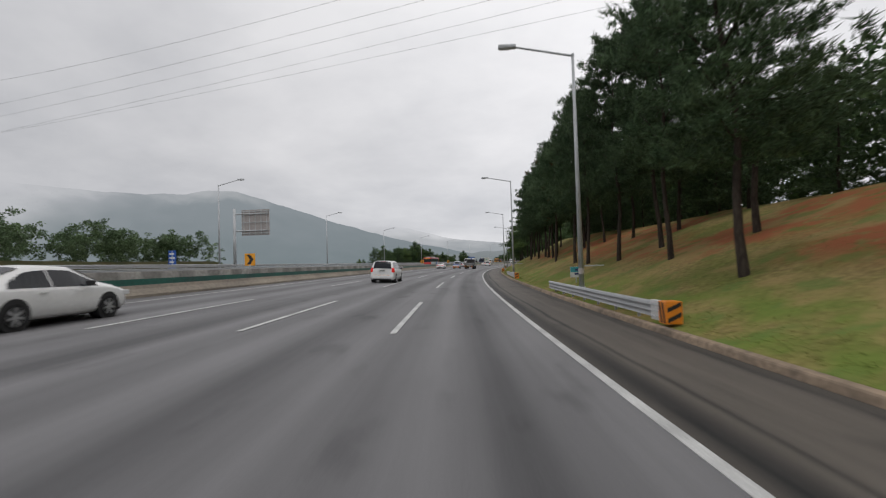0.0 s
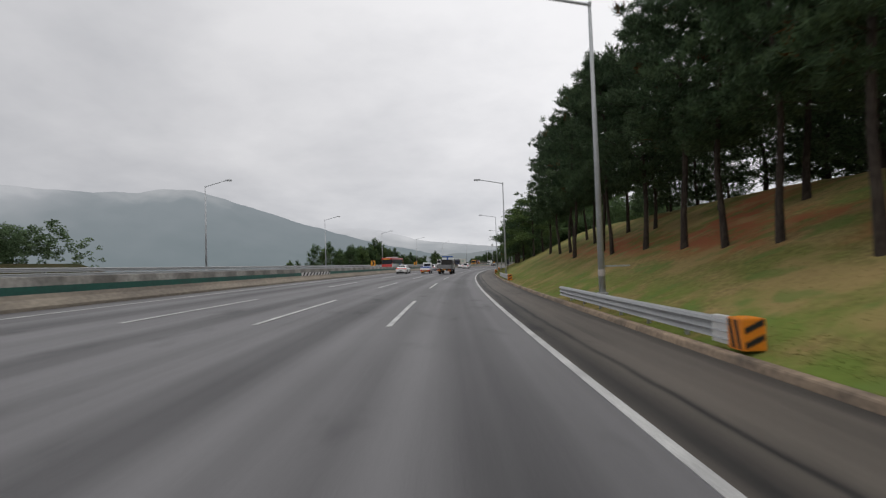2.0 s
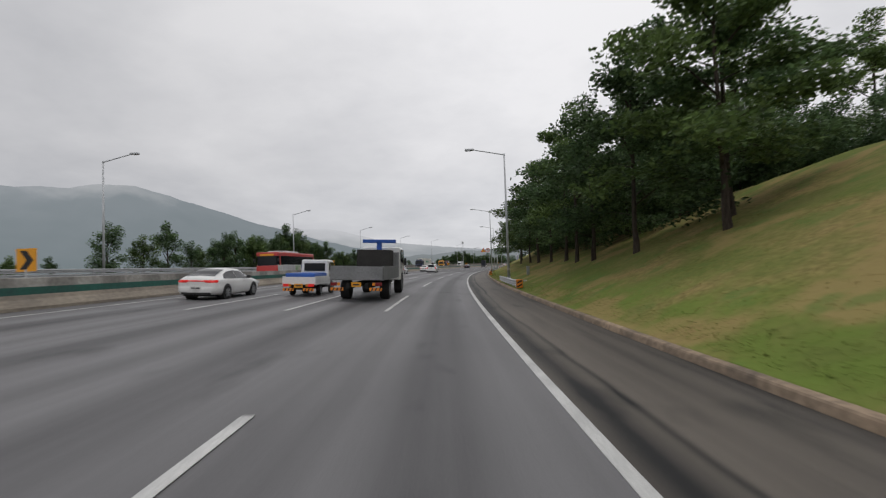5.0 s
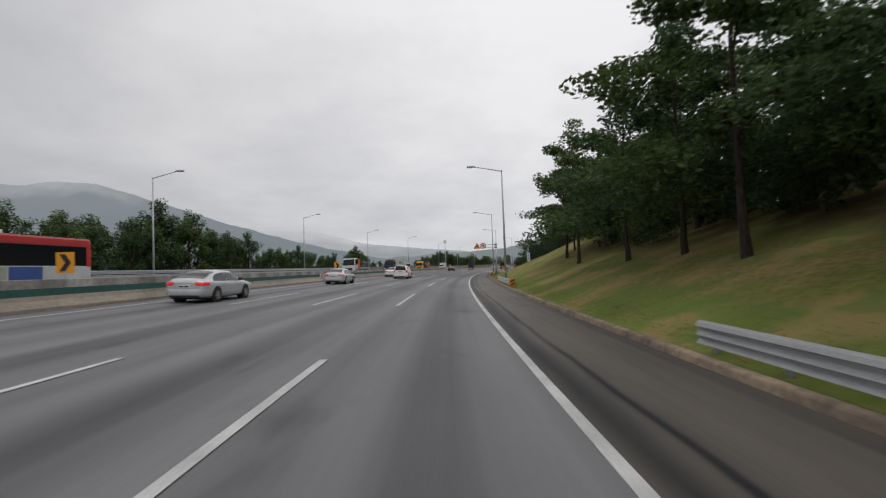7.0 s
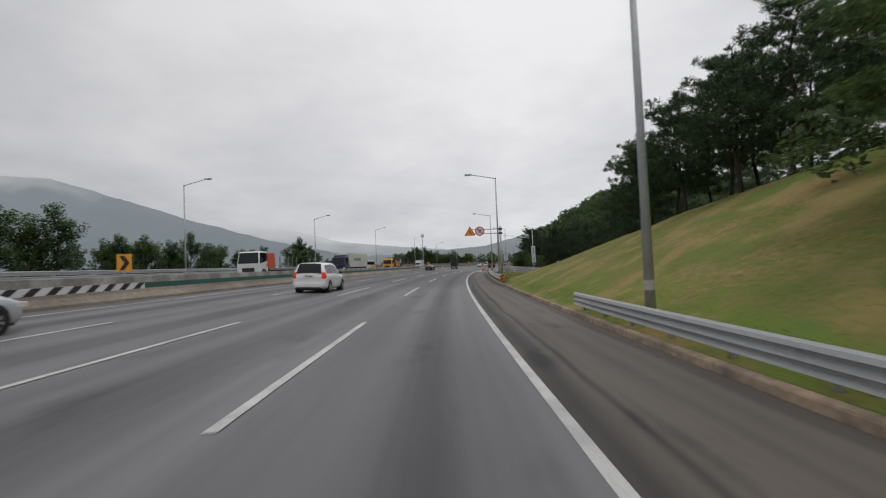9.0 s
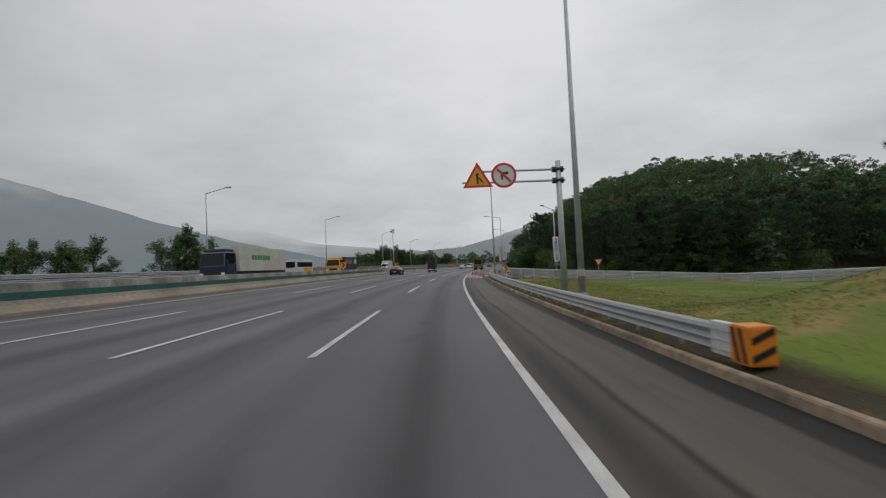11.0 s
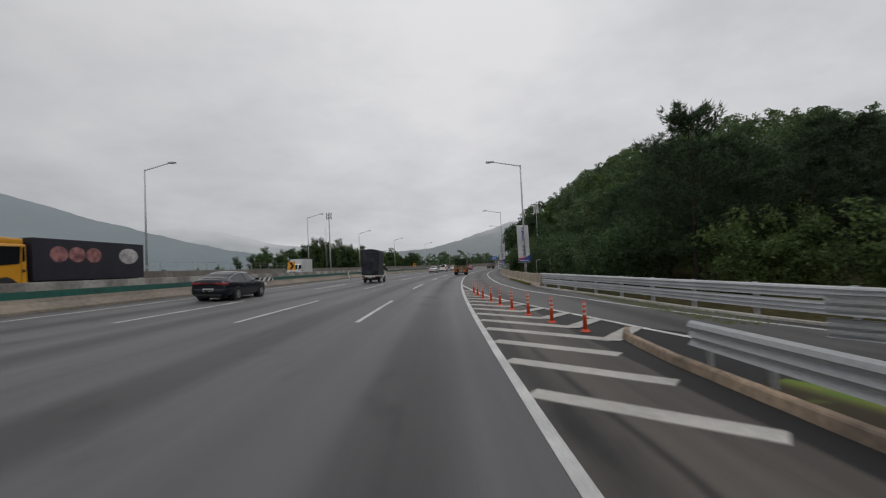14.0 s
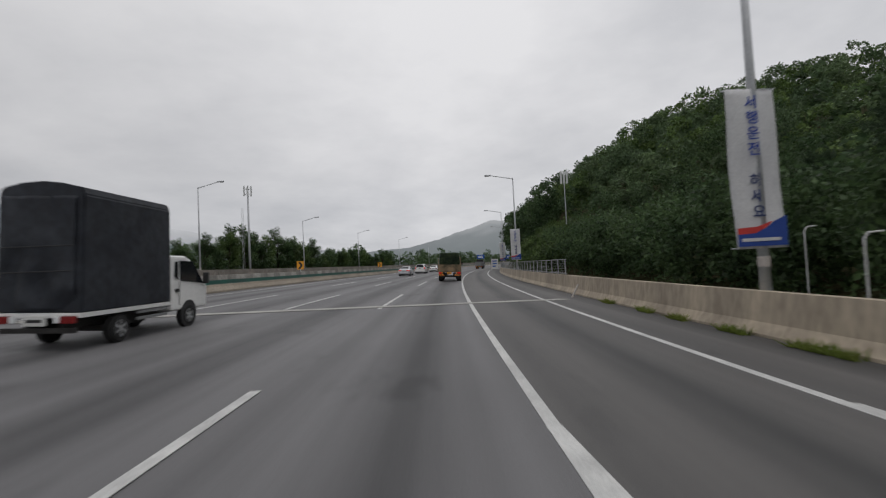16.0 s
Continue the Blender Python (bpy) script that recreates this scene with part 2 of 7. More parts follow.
PANELLED = panelled_material()
PALE_KERB = material("pale_kerb", (0.52, 0.50, 0.46), 0.85, vary=0.25, scale=0.8, fine=12, bump=0.004, second=(0.38, 0.36, 0.32))
DARK_CONCRETE = material("dark_stained_concrete", (0.25, 0.225, 0.19), 0.88, vary=0.3, scale=0.4, fine=14, bump=0.004, second=(0.16, 0.145, 0.125), stretch=(1, 1, 0.4))
KERB = material("stained_kerb", (0.36, 0.268, 0.185), 0.9, vary=0.35, scale=0.7, fine=12, bump=0.006, second=(0.18, 0.14, 0.105))
OLD_PAINT = material("dirty_white_paint", (0.46, 0.445, 0.41), 0.7, vary=0.15, scale=1.0, fine=7, second=(0.36, 0.35, 0.325))
GREEN = material("green_paint", (0.012, 0.115, 0.085), 0.6, vary=0.25, scale=0.6, second=(0.02, 0.085, 0.07))
BLACK = material("black_paint", (0.02, 0.02, 0.022), 0.55, vary=0.3)
WHITE = material("white_paint", (0.72, 0.72, 0.71), 0.5, vary=0.1, scale=0.8)
GALV = material("galvanised_steel", (0.39, 0.395, 0.395), 0.5, 0.25, vary=0.15, scale=0.8, fine=20, second=(0.36, 0.37, 0.375))
NEW_STEEL = material("new_galvanised_steel", (0.54, 0.55, 0.56), 0.5, 0.15, vary=0.12, scale=0.8, fine=20, second=(0.46, 0.47, 0.48))
STEEL = material("grey_steel_pole", (0.50, 0.515, 0.525), 0.5, 0.15, vary=0.12, scale=1.2, second=(0.42, 0.435, 0.445))
ORANGE = material("reflective_orange", (0.85, 0.27, 0.02), 0.45, vary=0.1)
YELLOW = material("sign_yellow", (0.83, 0.36, 0.02), 0.45, vary=0.08)
RED = material("sign_red", (0.62, 0.05, 0.03), 0.45, vary=0.1)
SIGN_BLUE = material("sign_blue", (0.02, 0.10, 0.42), 0.45, vary=0.1)
POST_ORANGE = material("faded_orange_plastic", (0.72, 0.085, 0.025), 0.5, vary=0.15, scale=3)
SILVER_BAND = material("reflective_band", (0.55, 0.50, 0.46), 0.4, vary=0.15)
GRASS = material("grass", (0.175, 0.185, 0.052), 0.95, vary=0.30, scale=0.42, fine=13, bump=0.012, second=(0.305, 0.230, 0.098), spec=0.1)
FOREST_FLOOR = material("forest_floor", (0.045, 0.05, 0.022), 0.95, vary=0.4, scale=0.2, fine=16, bump=0.04, second=(0.07, 0.06, 0.03), spec=0.05)
BLADES = material("grass_blades", (0.185, 0.205, 0.054), 0.8, vary=0.2, scale=0.42, second=(0.31, 0.235, 0.095), island=0.22, spec=0.1, thin=0.5)
STRAW = material("dry_straw", (0.25, 0.175, 0.065), 0.85, vary=0.25, scale=0.35, second=(0.13, 0.15, 0.04), island=0.3, spec=0.1, thin=0.5)
WEEDS = material("green_weeds", (0.155, 0.225, 0.048), 0.8, vary=0.22, scale=0.6, island=0.25, second=(0.20, 0.215, 0.060), spec=0.1, thin=0.5)
BARK = material("pine_bark", (0.085, 0.068, 0.055), 0.95, vary=0.4, scale=2.0, fine=8, bump=0.02, second=(0.05, 0.04, 0.034), stretch=(1, 1, 0.25), spec=0.15)
NEEDLES = material("pine_needles", (0.094, 0.142, 0.070), 0.7, vary=0.3, scale=0.6, island=0.5, per_object=0.2, second=(0.052, 0.090, 0.045), spec=0.25, thin=0.32)
# NEEDLES again, darker: the grove's own shade is put into this colour
SHADED_NEEDLES = material("shaded_pine_needles", (0.060, 0.092, 0.048), 0.7, vary=0.3, scale=0.6, island=0.5, per_object=0.25, second=(0.040, 0.064, 0.034), spec=0.2, thin=0.25)
DRY_NEEDLES = material("dry_pine_needles", (0.16, 0.085, 0.035), 0.8, vary=0.3, scale=0.9, island=0.4, spec=0.15)
LEAVES = material("broad_leaves", (0.105, 0.165, 0.066), 0.6, vary=0.3, scale=0.5, island=0.5, per_object=0.25, second=(0.062, 0.110, 0.048), spec=0.3, thin=0.42)
# paler than LEAVES, with the haze over the hill put into the colour
HILL_LEAVES = material("hillside_leaves", (0.138, 0.195, 0.094), 0.6, vary=0.3, scale=0.12, fine=6, island=0.45, second=(0.098, 0.152, 0.076), spec=0.3, thin=0.5)
LEAVES_LIGHT = material("light_green_leaves", (0.140, 0.205, 0.066), 0.6, vary=0.3, scale=0.5, island=0.5, per_object=0.25, second=(0.080, 0.130, 0.042), spec=0.3, thin=0.42)


# ---- building blocks ----
def mesh_of(name, verts, faces, mat, parent=None, uv=None, smooth=False):
    """One mesh object from arrays; faces all have the same number of corners, or are a list of tuples."""
    me = bpy.data.meshes.new(name)
    if isinstance(faces, np.ndarray):
        v = np.ascontiguousarray(verts, np.float32)
        k = faces.shape[1]
        me.vertices.add(len(v))
        me.vertices.foreach_set("co", v.ravel())
        me.loops.add(faces.size)
        me.loops.foreach_set("vertex_index", np.ascontiguousarray(faces, np.int32).ravel())
        me.polygons.add(len(faces))
        me.polygons.foreach_set("loop_start", np.arange(0, faces.size, k, dtype=np.int32))
        me.polygons.foreach_set("loop_total", np.full(len(faces), k, np.int32))
        if uv is not None:
            layer = me.uv_layers.new(name="UVMap")
            layer.data.foreach_set("uv", np.ascontiguousarray(uv[faces.ravel()], np.float32).ravel())
        me.update(calc_edges=True)
    else:
        me.from_pydata([tuple(v) for v in verts], [], faces)
        if uv is not None:
            layer = me.uv_layers.new(name="UVMap")
            for loop in me.loops:
                layer.data[loop.index].uv = uv[loop.vertex_index]
    me.validate()
    if smooth:
        me.polygons.foreach_set("use_smooth", [True] * len(me.polygons))
    me.materials.append(mat)
    ob = new(name, me)
    if parent is not None:
        ob.parent = parent
    return ob


def part(name, bm, mat, parent, label="", smooth=False):
    bmesh.ops.recalc_face_normals(bm, faces=bm.faces)
    me = bpy.data.meshes.new(name)
    bm.to_mesh(me)
    bm.free()
    if smooth:
        me.polygons.foreach_set("use_smooth", [True] * len(me.polygons))
    me.materials.append(mat)
    ob = new(name, me)
    ob.parent = parent
    return tagged(ob, label)


def thing(name, m, label, category, group="", kind=""):
    ob = new(name)
    ob.empty_display_size = 0.3
    ob.matrix_world = m
    return tagged(ob, label, category, group, kind)


def box(bm, x0, x1, y0, y1, z0, z1, bevel=0.0):
    """Adds a box, with its edges rounded, to a bmesh."""
    m = Matrix.LocRotScale(((x0 + x1) / 2, (y0 + y1) / 2, (z0 + z1) / 2), None, (abs(x1 - x0), abs(y1 - y0), abs(z1 - z0)))
    made = bmesh.ops.create_cube(bm, size=1.0, matrix=m)
    if bevel:
        edges = list({e for v in made["verts"] for e in v.link_edges})
        bmesh.ops.bevel(bm, geom=edges, offset=bevel, segments=2, affect="EDGES", profile=0.7)
    return bm


def boxes(*specs, bevel=0.0):
    bm = bmesh.new()
    for spec in specs:
        box(bm, *spec, bevel=bevel)
    return bm


def tube(bm, a, b, r0, r1=None, sides=10):
    """Adds a tapered round bar from a to b."""
    a, b = Vector(a), Vector(b)
    m = Matrix.Translation((a + b) / 2) @ (b - a).to_track_quat("Z", "Y").to_matrix().to_4x4()
    bmesh.ops.create_cone(bm, cap_ends=True, segments=sides, radius1=r0, radius2=r0 if r1 is None else r1, depth=(b - a).length, matrix=m)
    return bm


def tubes(*specs, sides=10):
    bm = bmesh.new()
    for spec in specs:
        tube(bm, *spec, sides=sides)
    return bm


def plate(points, depth, axis=1):
    """A flat plate with the given outline (two coordinates a point), thick along the axis."""
    bm = bmesh.new()

    def lift(p, o):
        q = [p[0], p[1]]
        q.insert(axis, o)
        return bm.verts.new(q)

    front = [lift(p, 0.0) for p in points]
    back = [lift(p, depth) for p in points]
    bm.faces.new(front)
    bm.faces.new(back[::-1])
    for i in range(len(points)):
        j = (i + 1) % len(points)
        bm.faces.new((front[i], back[i], back[j], front[j]))
    return bm


def on_road(s, d, z=None, turn=0.0):
    """The pose of a thing that stands at (s, d) and faces along the road."""
    p = spot(s, d, road_z(d) if z is None else z)
    return pose(p.x, p.y, p.z, 0, 0, heading(s) + turn)


def on_lane(s, d):
    """The pose of a vehicle on the banked road."""
    return on_road(s, d) @ pose(0, 0, 0, 0, math.degrees(math.atan(BANK)), 0)


def strip(name, ss, ds, height, mat, parent=None, smooth=True):
    """A sheet over the stations ss and the offsets ds, at the height that height(s, d) gives."""
    v = np.array([spot(s, d, height(s, d)) for s in ss for d in ds])
    uv = np.array([(s, d) for s in ss for d in ds])
    n, m = len(ss), len(ds)
    i = (np.arange(n - 1)[:, None] * m + np.arange(m - 1)[None]).ravel()
    return mesh_of(name, v, np.stack([i, i + 1, i + m + 1, i + m], 1), mat, parent, uv, smooth)


def sweep(name, line, profile, mat, parent=None, smooth=False, scale=1.0):
    """Draws a closed cross-section (right, up) along a line of (s, d, z)."""
    pts = [spot(*p) for p in line]
    v, k = [], len(profile)
    for i, p in enumerate(pts):
        way = (pts[min(i + 1, len(pts) - 1)] - pts[max(i - 1, 0)])
        way.z = 0
        way.normalize()
        right = Vector((way.y, -way.x, 0))
        v += [p + right * a + Vector((0, 0, b)) for a, b in profile]
    f = []
    for i in range(len(pts) - 1):
        for j in range(k):
            j2 = (j + 1) % k
            f.append((i * k + j, i * k + j2, (i + 1) * k + j2, (i + 1) * k + j))
    f += [tuple(range(k))[::-1], tuple((len(pts) - 1) * k + j for j in range(k))]
    uv = [(p[0], j * 0.1) for p in line for j in range(k)]
    return mesh_of(name, v, f, mat, parent, uv, smooth)


def straight(s0, s1, d, z=None, step=5.0):
    n = max(1, round((s1 - s0) / step))
    return [(s0 + (s1 - s0) * i / n, d, road_z(d) if z is None else z) for i in range(n + 1)]


def ease(a, b, x):
    t = min(1.0, max(0.0, (x - a) / (b - a)))
    return t * t * (3 - 2 * t)


def step_table(x, xs, ys):
    return float(np.interp(x, xs, ys))


S_ALL = list(np.arange(-120, 760, 5.0))

# ---- the ground, as one sheet to the horizon ----
def left_z(s, d):
    """Beyond the far parapet the ground falls away to the valley floor."""
    return step_table(d, [-800, -300, -90, -50, -38, -34.6], [-14, -14, -7, -0.6, 0.6, 1.15]) + 11.0 * ease(-66, -86, d) * (1 - ease(-125, -155, d)) * ease(15, 45, s) * (1 - ease(130, 150, s)) + 0.5 * noise.noise((s / 25, d / 25, 0))


def ramp_z(s, d):
    """The ramp keeps falling away from the road as it leaves it."""
    return road_z(min(d, 9.0)) - 0.068 * min(24.0, max(0.0, d - 9.0))


def right_z(s, d):
    """The grass bank beside the road, its crest, the flat by the ramp and the wooded hill behind."""
    k = step_table(s, [-60, 10, 30, 50, 70, 100, 118, 135, 165, 187, 196, 206, 215, 222, 227], [0.30, 0.36, 0.39, 0.40, 0.45, 0.48, 0.46, 0.38, 0.35, 0.46, 0.43, 0.37, 0.28, 0.08, 0.015])
    crest = step_table(s, [0, 90, 130, 175, 187, 200, 210], [16, 16.5, 19, 16.5, 17, 15.5, 14.5])
    x = max(0.0, d - 3.3)
    c = crest - 3.3
    rise = x if x < c - 2 else c - 2 + 2 * (1 - math.exp(-(x - c + 2) / 2))
    z = -0.12 + k * rise
    flat = ease(210, 227, s) * (1 - ease(264, 286, s))
    z += (ramp_z(s, d) - 0.12 + 0.085 * ease(4, 9, d) - z) * flat * ease(3.6, 6, d)
    inner = step_table(d, [9.2, 13, 19.5, 30, 45], [262, 258.5, 256.3, 255, 254.3])
    z += step_table(d, [8, 13, 22, 40], [0.0, 0.17, 0.46, 0.60]) * ease(214, 232, s) * (1 - ease(inner - 3.8, inner - 1.4, s))
    hill = step_table(d, [7, 10, 19, 27, 35, 43, 53, 68, 95, 130], [0.0, 0.12, 0.37, 0.54, 0.69, 0.84, 0.92, 1.07, 0.98, 0.95])
    z += step_table(s, [262, 290, 320, 335, 350, 360, 390, 420, 500, 640, 740], [0, 2, 4.2, 7.5, 15, 20, 27, 31, 28, 17, 10]) * hill
    z += step_table(s, [282, 298, 318, 336, 350], [0, 4.5, 6.5, 2.5, 0]) * ease(38, 60, d)
    z += 5 * ease(80, 130, d) * ease(200, 262, s) * (1 - ease(262, 330, s))
    z -= 0.38 * ease(262, 272, s) * (1 - ease(9, 20, d))
    return z + 0.18 * noise.noise((s / 4.0, d / 4.0, 3)) * ease(4, 8, d) * (1 - flat)


ground = mesh_of("ground", [(math.cos(i * math.pi / 24) * 4200, math.sin(i * math.pi / 24) * 4200, -15) for i in range(48)],
                 [tuple(range(48))], FOREST_FLOOR)
tagged(ground, "dark green valley floor reaching the misty mountains", "ground", kind="structure")
valley = strip("valley_slope", S_ALL, [-800, -500, -300, -180, -155, -138, -125, -105, -86, -76, -66, -60, -48, -40, -37, -34.55], left_z, FOREST_FLOOR)
tagged(valley, "overgrown slope falling away beside the far carriageway", "slope", kind="structure")


def grass_material():
    """Grass with dry straw patches and bare red earth worn through it."""
    m = GRASS.copy()
    m.name = "grass_bank"
    n, l = m.node_tree.nodes, m.node_tree.links
    b = n["Principled BSDF"]
    old = b.inputs["Base Color"].links[0].from_socket
    co, sep = n.new("ShaderNodeTexCoord"), n.new("ShaderNodeSeparateXYZ")
    l.new(co.outputs["UV"], sep.inputs[0])

    def calc(op, a, b_=None, c_=None):
        k = n.new("ShaderNodeMath")
        k.operation = op
        for i, v in enumerate((a, b_, c_)):
            if isinstance(v, (int, float)):
                k.inputs[i].default_value = v
            elif v is not None:
                l.new(v, k.inputs[i])
        return k.outputs[0]

    def band(socket, a, b_, c_, d_):
        up, dn = n.new("ShaderNodeMapRange"), n.new("ShaderNodeMapRange")
        up.interpolation_type = dn.interpolation_type = "SMOOTHSTEP"
        for k, (p, q, u, w) in ((up, (a, b_, 0, 1)), (dn, (c_, d_, 1, 0))):
            k.inputs["From Min"].default_value, k.inputs["From Max"].default_value = p, q
            k.inputs["To Min"].default_value, k.inputs["To Max"].default_value = u, w
            l.new(socket, k.inputs["Value"])
        return calc("MULTIPLY", up.outputs[0], dn.outputs[0])

    def patchy(scale, seed):
        mp, t = n.new("ShaderNodeMapping"), n.new("ShaderNodeTexNoise")
        mp.inputs["Location"].default_value = (seed, seed * 2.0, 0)
        l.new(co.outputs["UV"], mp.inputs[0])
        t.inputs["Scale"].default_value, t.inputs["Detail"].default_value = scale, 5
        l.new(mp.outputs[0], t.inputs["Vector"])
        return t.outputs["Fac"]

    def over(base, colour, fac):
        mx = n.new("ShaderNodeMix")
        mx.data_type = "RGBA"
        l.new(fac, mx.inputs["Factor"])
        l.new(base, mx.inputs["A"])
        mx.inputs["B"].default_value = (*colour, 1)
        return mx.outputs["Result"]

    def gate(socket, lo, hi):
        r = n.new("ShaderNodeMapRange")
        r.interpolation_type = "SMOOTHSTEP"
        r.inputs["From Min"].default_value, r.inputs["From Max"].default_value = lo, hi
        l.new(socket, r.inputs["Value"])
        return r.outputs[0]

    s_, d_ = sep.outputs["X"], sep.outputs["Y"]
    # earth shows in the upper half of the bank below the pines
    earth = calc("MULTIPLY", band(s_, -60, -30, 80, 95), band(d_, 6.8, 9.0, 13.5, 17.0))
    earth = calc("MULTIPLY", earth, gate(patchy(0.13, 3.0), 0.40, 0.54))
    col = over(old, (0.33, 0.118, 0.056), calc("MULTIPLY", earth, gate(patchy(1.1, 9.0), 0.32, 0.52)))
    lush = calc("MULTIPLY", band(s_, 74, 96, 700, 720), gate(patchy(0.22, 5.0), 0.40, 0.60))
    col = over(col, (0.125, 0.178, 0.042), calc("MULTIPLY", lush, 0.60))
    edge = calc("MULTIPLY", band(d_, 2.9, 3.2, 4.6, 6.6), gate(patchy(0.8, 7.0), 0.35, 0.6))
    col = over(col, (0.145, 0.210, 0.042), calc("MULTIPLY", edge, 0.8))
    field = calc("MULTIPLY", band(s_, 214, 226, 700, 720), gate(patchy(0.16, 2.0), 0.40, 0.58))
    col = over(col, (0.105, 0.160, 0.030), calc("MULTIPLY", field, 0.85))
    straw = calc("MULTIPLY", calc("MAXIMUM", band(s_, -100, -80, 204, 214), band(d_, 3.0, 3.6, 6.5, 10.0)), gate(patchy(0.34, 11.0), 0.50, 0.62))
    col = over(col, (0.330, 0.240, 0.105), calc("MULTIPLY", straw, 0.70))
    tufts = gate(patchy(0.75, 13.0), 0.54, 0.66)      # tufts of fresh grass among the straw
    col = over(col, (0.120, 0.190, 0.048), calc("MULTIPLY", tufts, 0.62))
    rail_shade = calc("MULTIPLY", band(s_, 205, 210, 266, 270), band(d_, 2.6, 2.9, 3.5, 4.0))       # dark soil under the long guardrail, with the rail's shade put into its colour
    col = over(col, (0.060, 0.052, 0.036), calc("MULTIPLY", rail_shade, gate(patchy(0.9, 6.0), 0.25, 0.45)))
    litter = calc("MULTIPLY", band(s_, 122, 130, 174, 184), band(d_, 8.5, 12.0, 26.0, 34.0))      # leaf-litter brown among the broadleaf trees, with their shade put into the colour
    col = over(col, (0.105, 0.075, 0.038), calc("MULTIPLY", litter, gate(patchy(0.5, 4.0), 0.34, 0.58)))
    l.new(col, b.inputs["Base Color"])
    return m


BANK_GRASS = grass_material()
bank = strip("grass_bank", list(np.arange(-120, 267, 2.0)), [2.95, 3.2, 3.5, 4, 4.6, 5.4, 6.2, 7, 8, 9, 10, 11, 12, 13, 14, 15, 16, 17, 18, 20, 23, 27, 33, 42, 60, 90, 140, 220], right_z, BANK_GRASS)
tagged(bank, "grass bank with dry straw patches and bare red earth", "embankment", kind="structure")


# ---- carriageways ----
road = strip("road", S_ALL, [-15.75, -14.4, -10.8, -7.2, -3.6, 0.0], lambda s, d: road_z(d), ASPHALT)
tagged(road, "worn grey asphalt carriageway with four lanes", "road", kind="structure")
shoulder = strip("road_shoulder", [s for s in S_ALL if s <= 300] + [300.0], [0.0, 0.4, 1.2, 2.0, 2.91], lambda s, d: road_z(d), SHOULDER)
tagged(shoulder, "darker patched asphalt shoulder beside the edge line", "shoulder", kind="structure")
far_road = strip("road_opposite", S_ALL, [-33.2, -28, -22, -16.7], lambda s, d: road_z(d), ASPHALT)
tagged(far_road, "grey asphalt carriageway for oncoming traffic", "road", kind="structure")


# the ramp, which comes in from the side and becomes a merging lane; pairs of (s, d) for its two edges
def smooth_line(points, n):
    """A curve through the points (Catmull-Rom)."""
    out = []
    p = [points[0]] + list(points) + [points[-1]]
    for i in range(1, len(p) - 2):
        for k in range(n):
            t = k / n
            out.append(tuple(0.5 * (2 * b + (c - a) * t + (2 * a - 5 * b + 4 * c - d) * t * t + (3 * b - a - 3 * c + d) * t ** 3)
                             for a, b, c, d in zip(p[i - 1], p[i], p[i + 1], p[i + 2])))
    out.append(tuple(points[-1]))
    return out


RAMP_OUTER = smooth_line([(262, 70), (262.3, 45), (263, 30), (264.2, 20), (266.6, 13.6), (270.5, 10.4), (276, 8.9), (283, 8.1), (290, 7.1), (296, 6.25)], 8)
RAMP_INNER = smooth_line([(254, 70), (254.3, 45), (255, 30), (256.3, 19.5), (258.5, 13.0), (262, 9.2), (266, 7.2), (270, 5.2), (276, 3.1), (298, 0.1)], 8)


rv, ruv = [], []
for (s1, d1), (s2, d2) in zip(RAMP_INNER, RAMP_OUTER):
    for k in range(6):
        s, d = s1 + (s2 - s1) * k / 5, d1 + (d2 - d1) * k / 5
        rv.append(spot(s, d, ramp_z(s, d) + 0.006))
        ruv.append((s, d))
ri = (np.arange(len(RAMP_INNER) - 1)[:, None] * 6 + np.arange(5)[None]).ravel()
ramp = mesh_of("ramp", np.array(rv), np.stack([ri, ri + 1, ri + 7, ri + 6], 1), RAMP_ASPHALT, None, np.array(ruv), True)
tagged(ramp, "dark grey asphalt ramp curving in to merge", "ramp", kind="structure")
merge = strip("road_merging_lane", list(np.arange(296, 760, 4.0)), [0.0, 1.5, 3.0, 4.5, 6.3], lambda s, d: road_z(d) + 0.003, RAMP_ASPHALT)
tagged(merge, "grey asphalt merging lane beside the concrete parapet", "road", kind="structure")
gore = strip("road_gore", [s for s in np.arange(262, 297, 2.0)], [2.8, 3.5, 4.2, 5.0], lambda s, d: road_z(d) - 0.004, SHOULDER)
tagged(gore, "asphalt wedge between carriageway and ramp", "road", kind="structure")

# ---- painted lines ----
def ribbon(name, line, width, parent, mat=PAINT, lift=0.008):
    """A painted stripe, a few millimetres thick, along a line of (s, d)."""
    prof = [(-width / 2, 0.0), (width / 2, 0.0), (width / 2, lift), (-width / 2, lift)]
    return sweep(name, [(s, d, ramp_z(s, d) + 0.004) for s, d in line], prof, mat, parent)


marks = thing("lane_markings", Matrix(), "worn white dashed and solid lane lines on asphalt", "road marking", kind="structure")
ribbon("edge_line", [(s, 0.0) for s in np.arange(-120, 420, 4.0)], 0.15, marks)
ribbon("edge_line", [(s, -14.5) for s in np.arange(-120, 700, 4.0)], 0.15, marks)
for d in (-3.6, -7.2, -10.8):
    for k in range(-6, 30):
        end = 21.4 + 20 * k
        ribbon("dash", [(end - 8.6 + 2.15 * j, d) for j in range(5)], 0.15, marks)
for d in (-20.4, -24.0, -27.6):
    for k in range(-4, 28):
        ribbon("dash", [(15 + 20 * k + 4 * j, d) for j in range(3)], 0.15, marks)
ribbon("edge_line", smooth_line([(262, 6.9), (266, 5.8), (270.5, 4.5), (273.5, 3.82), (277, 2.95), (280.6, 2.12), (283.1, 1.52), (286, 1.15), (290.6, 0.74), (295, 0.36), (300, 0.0)], 4), 0.17, marks)
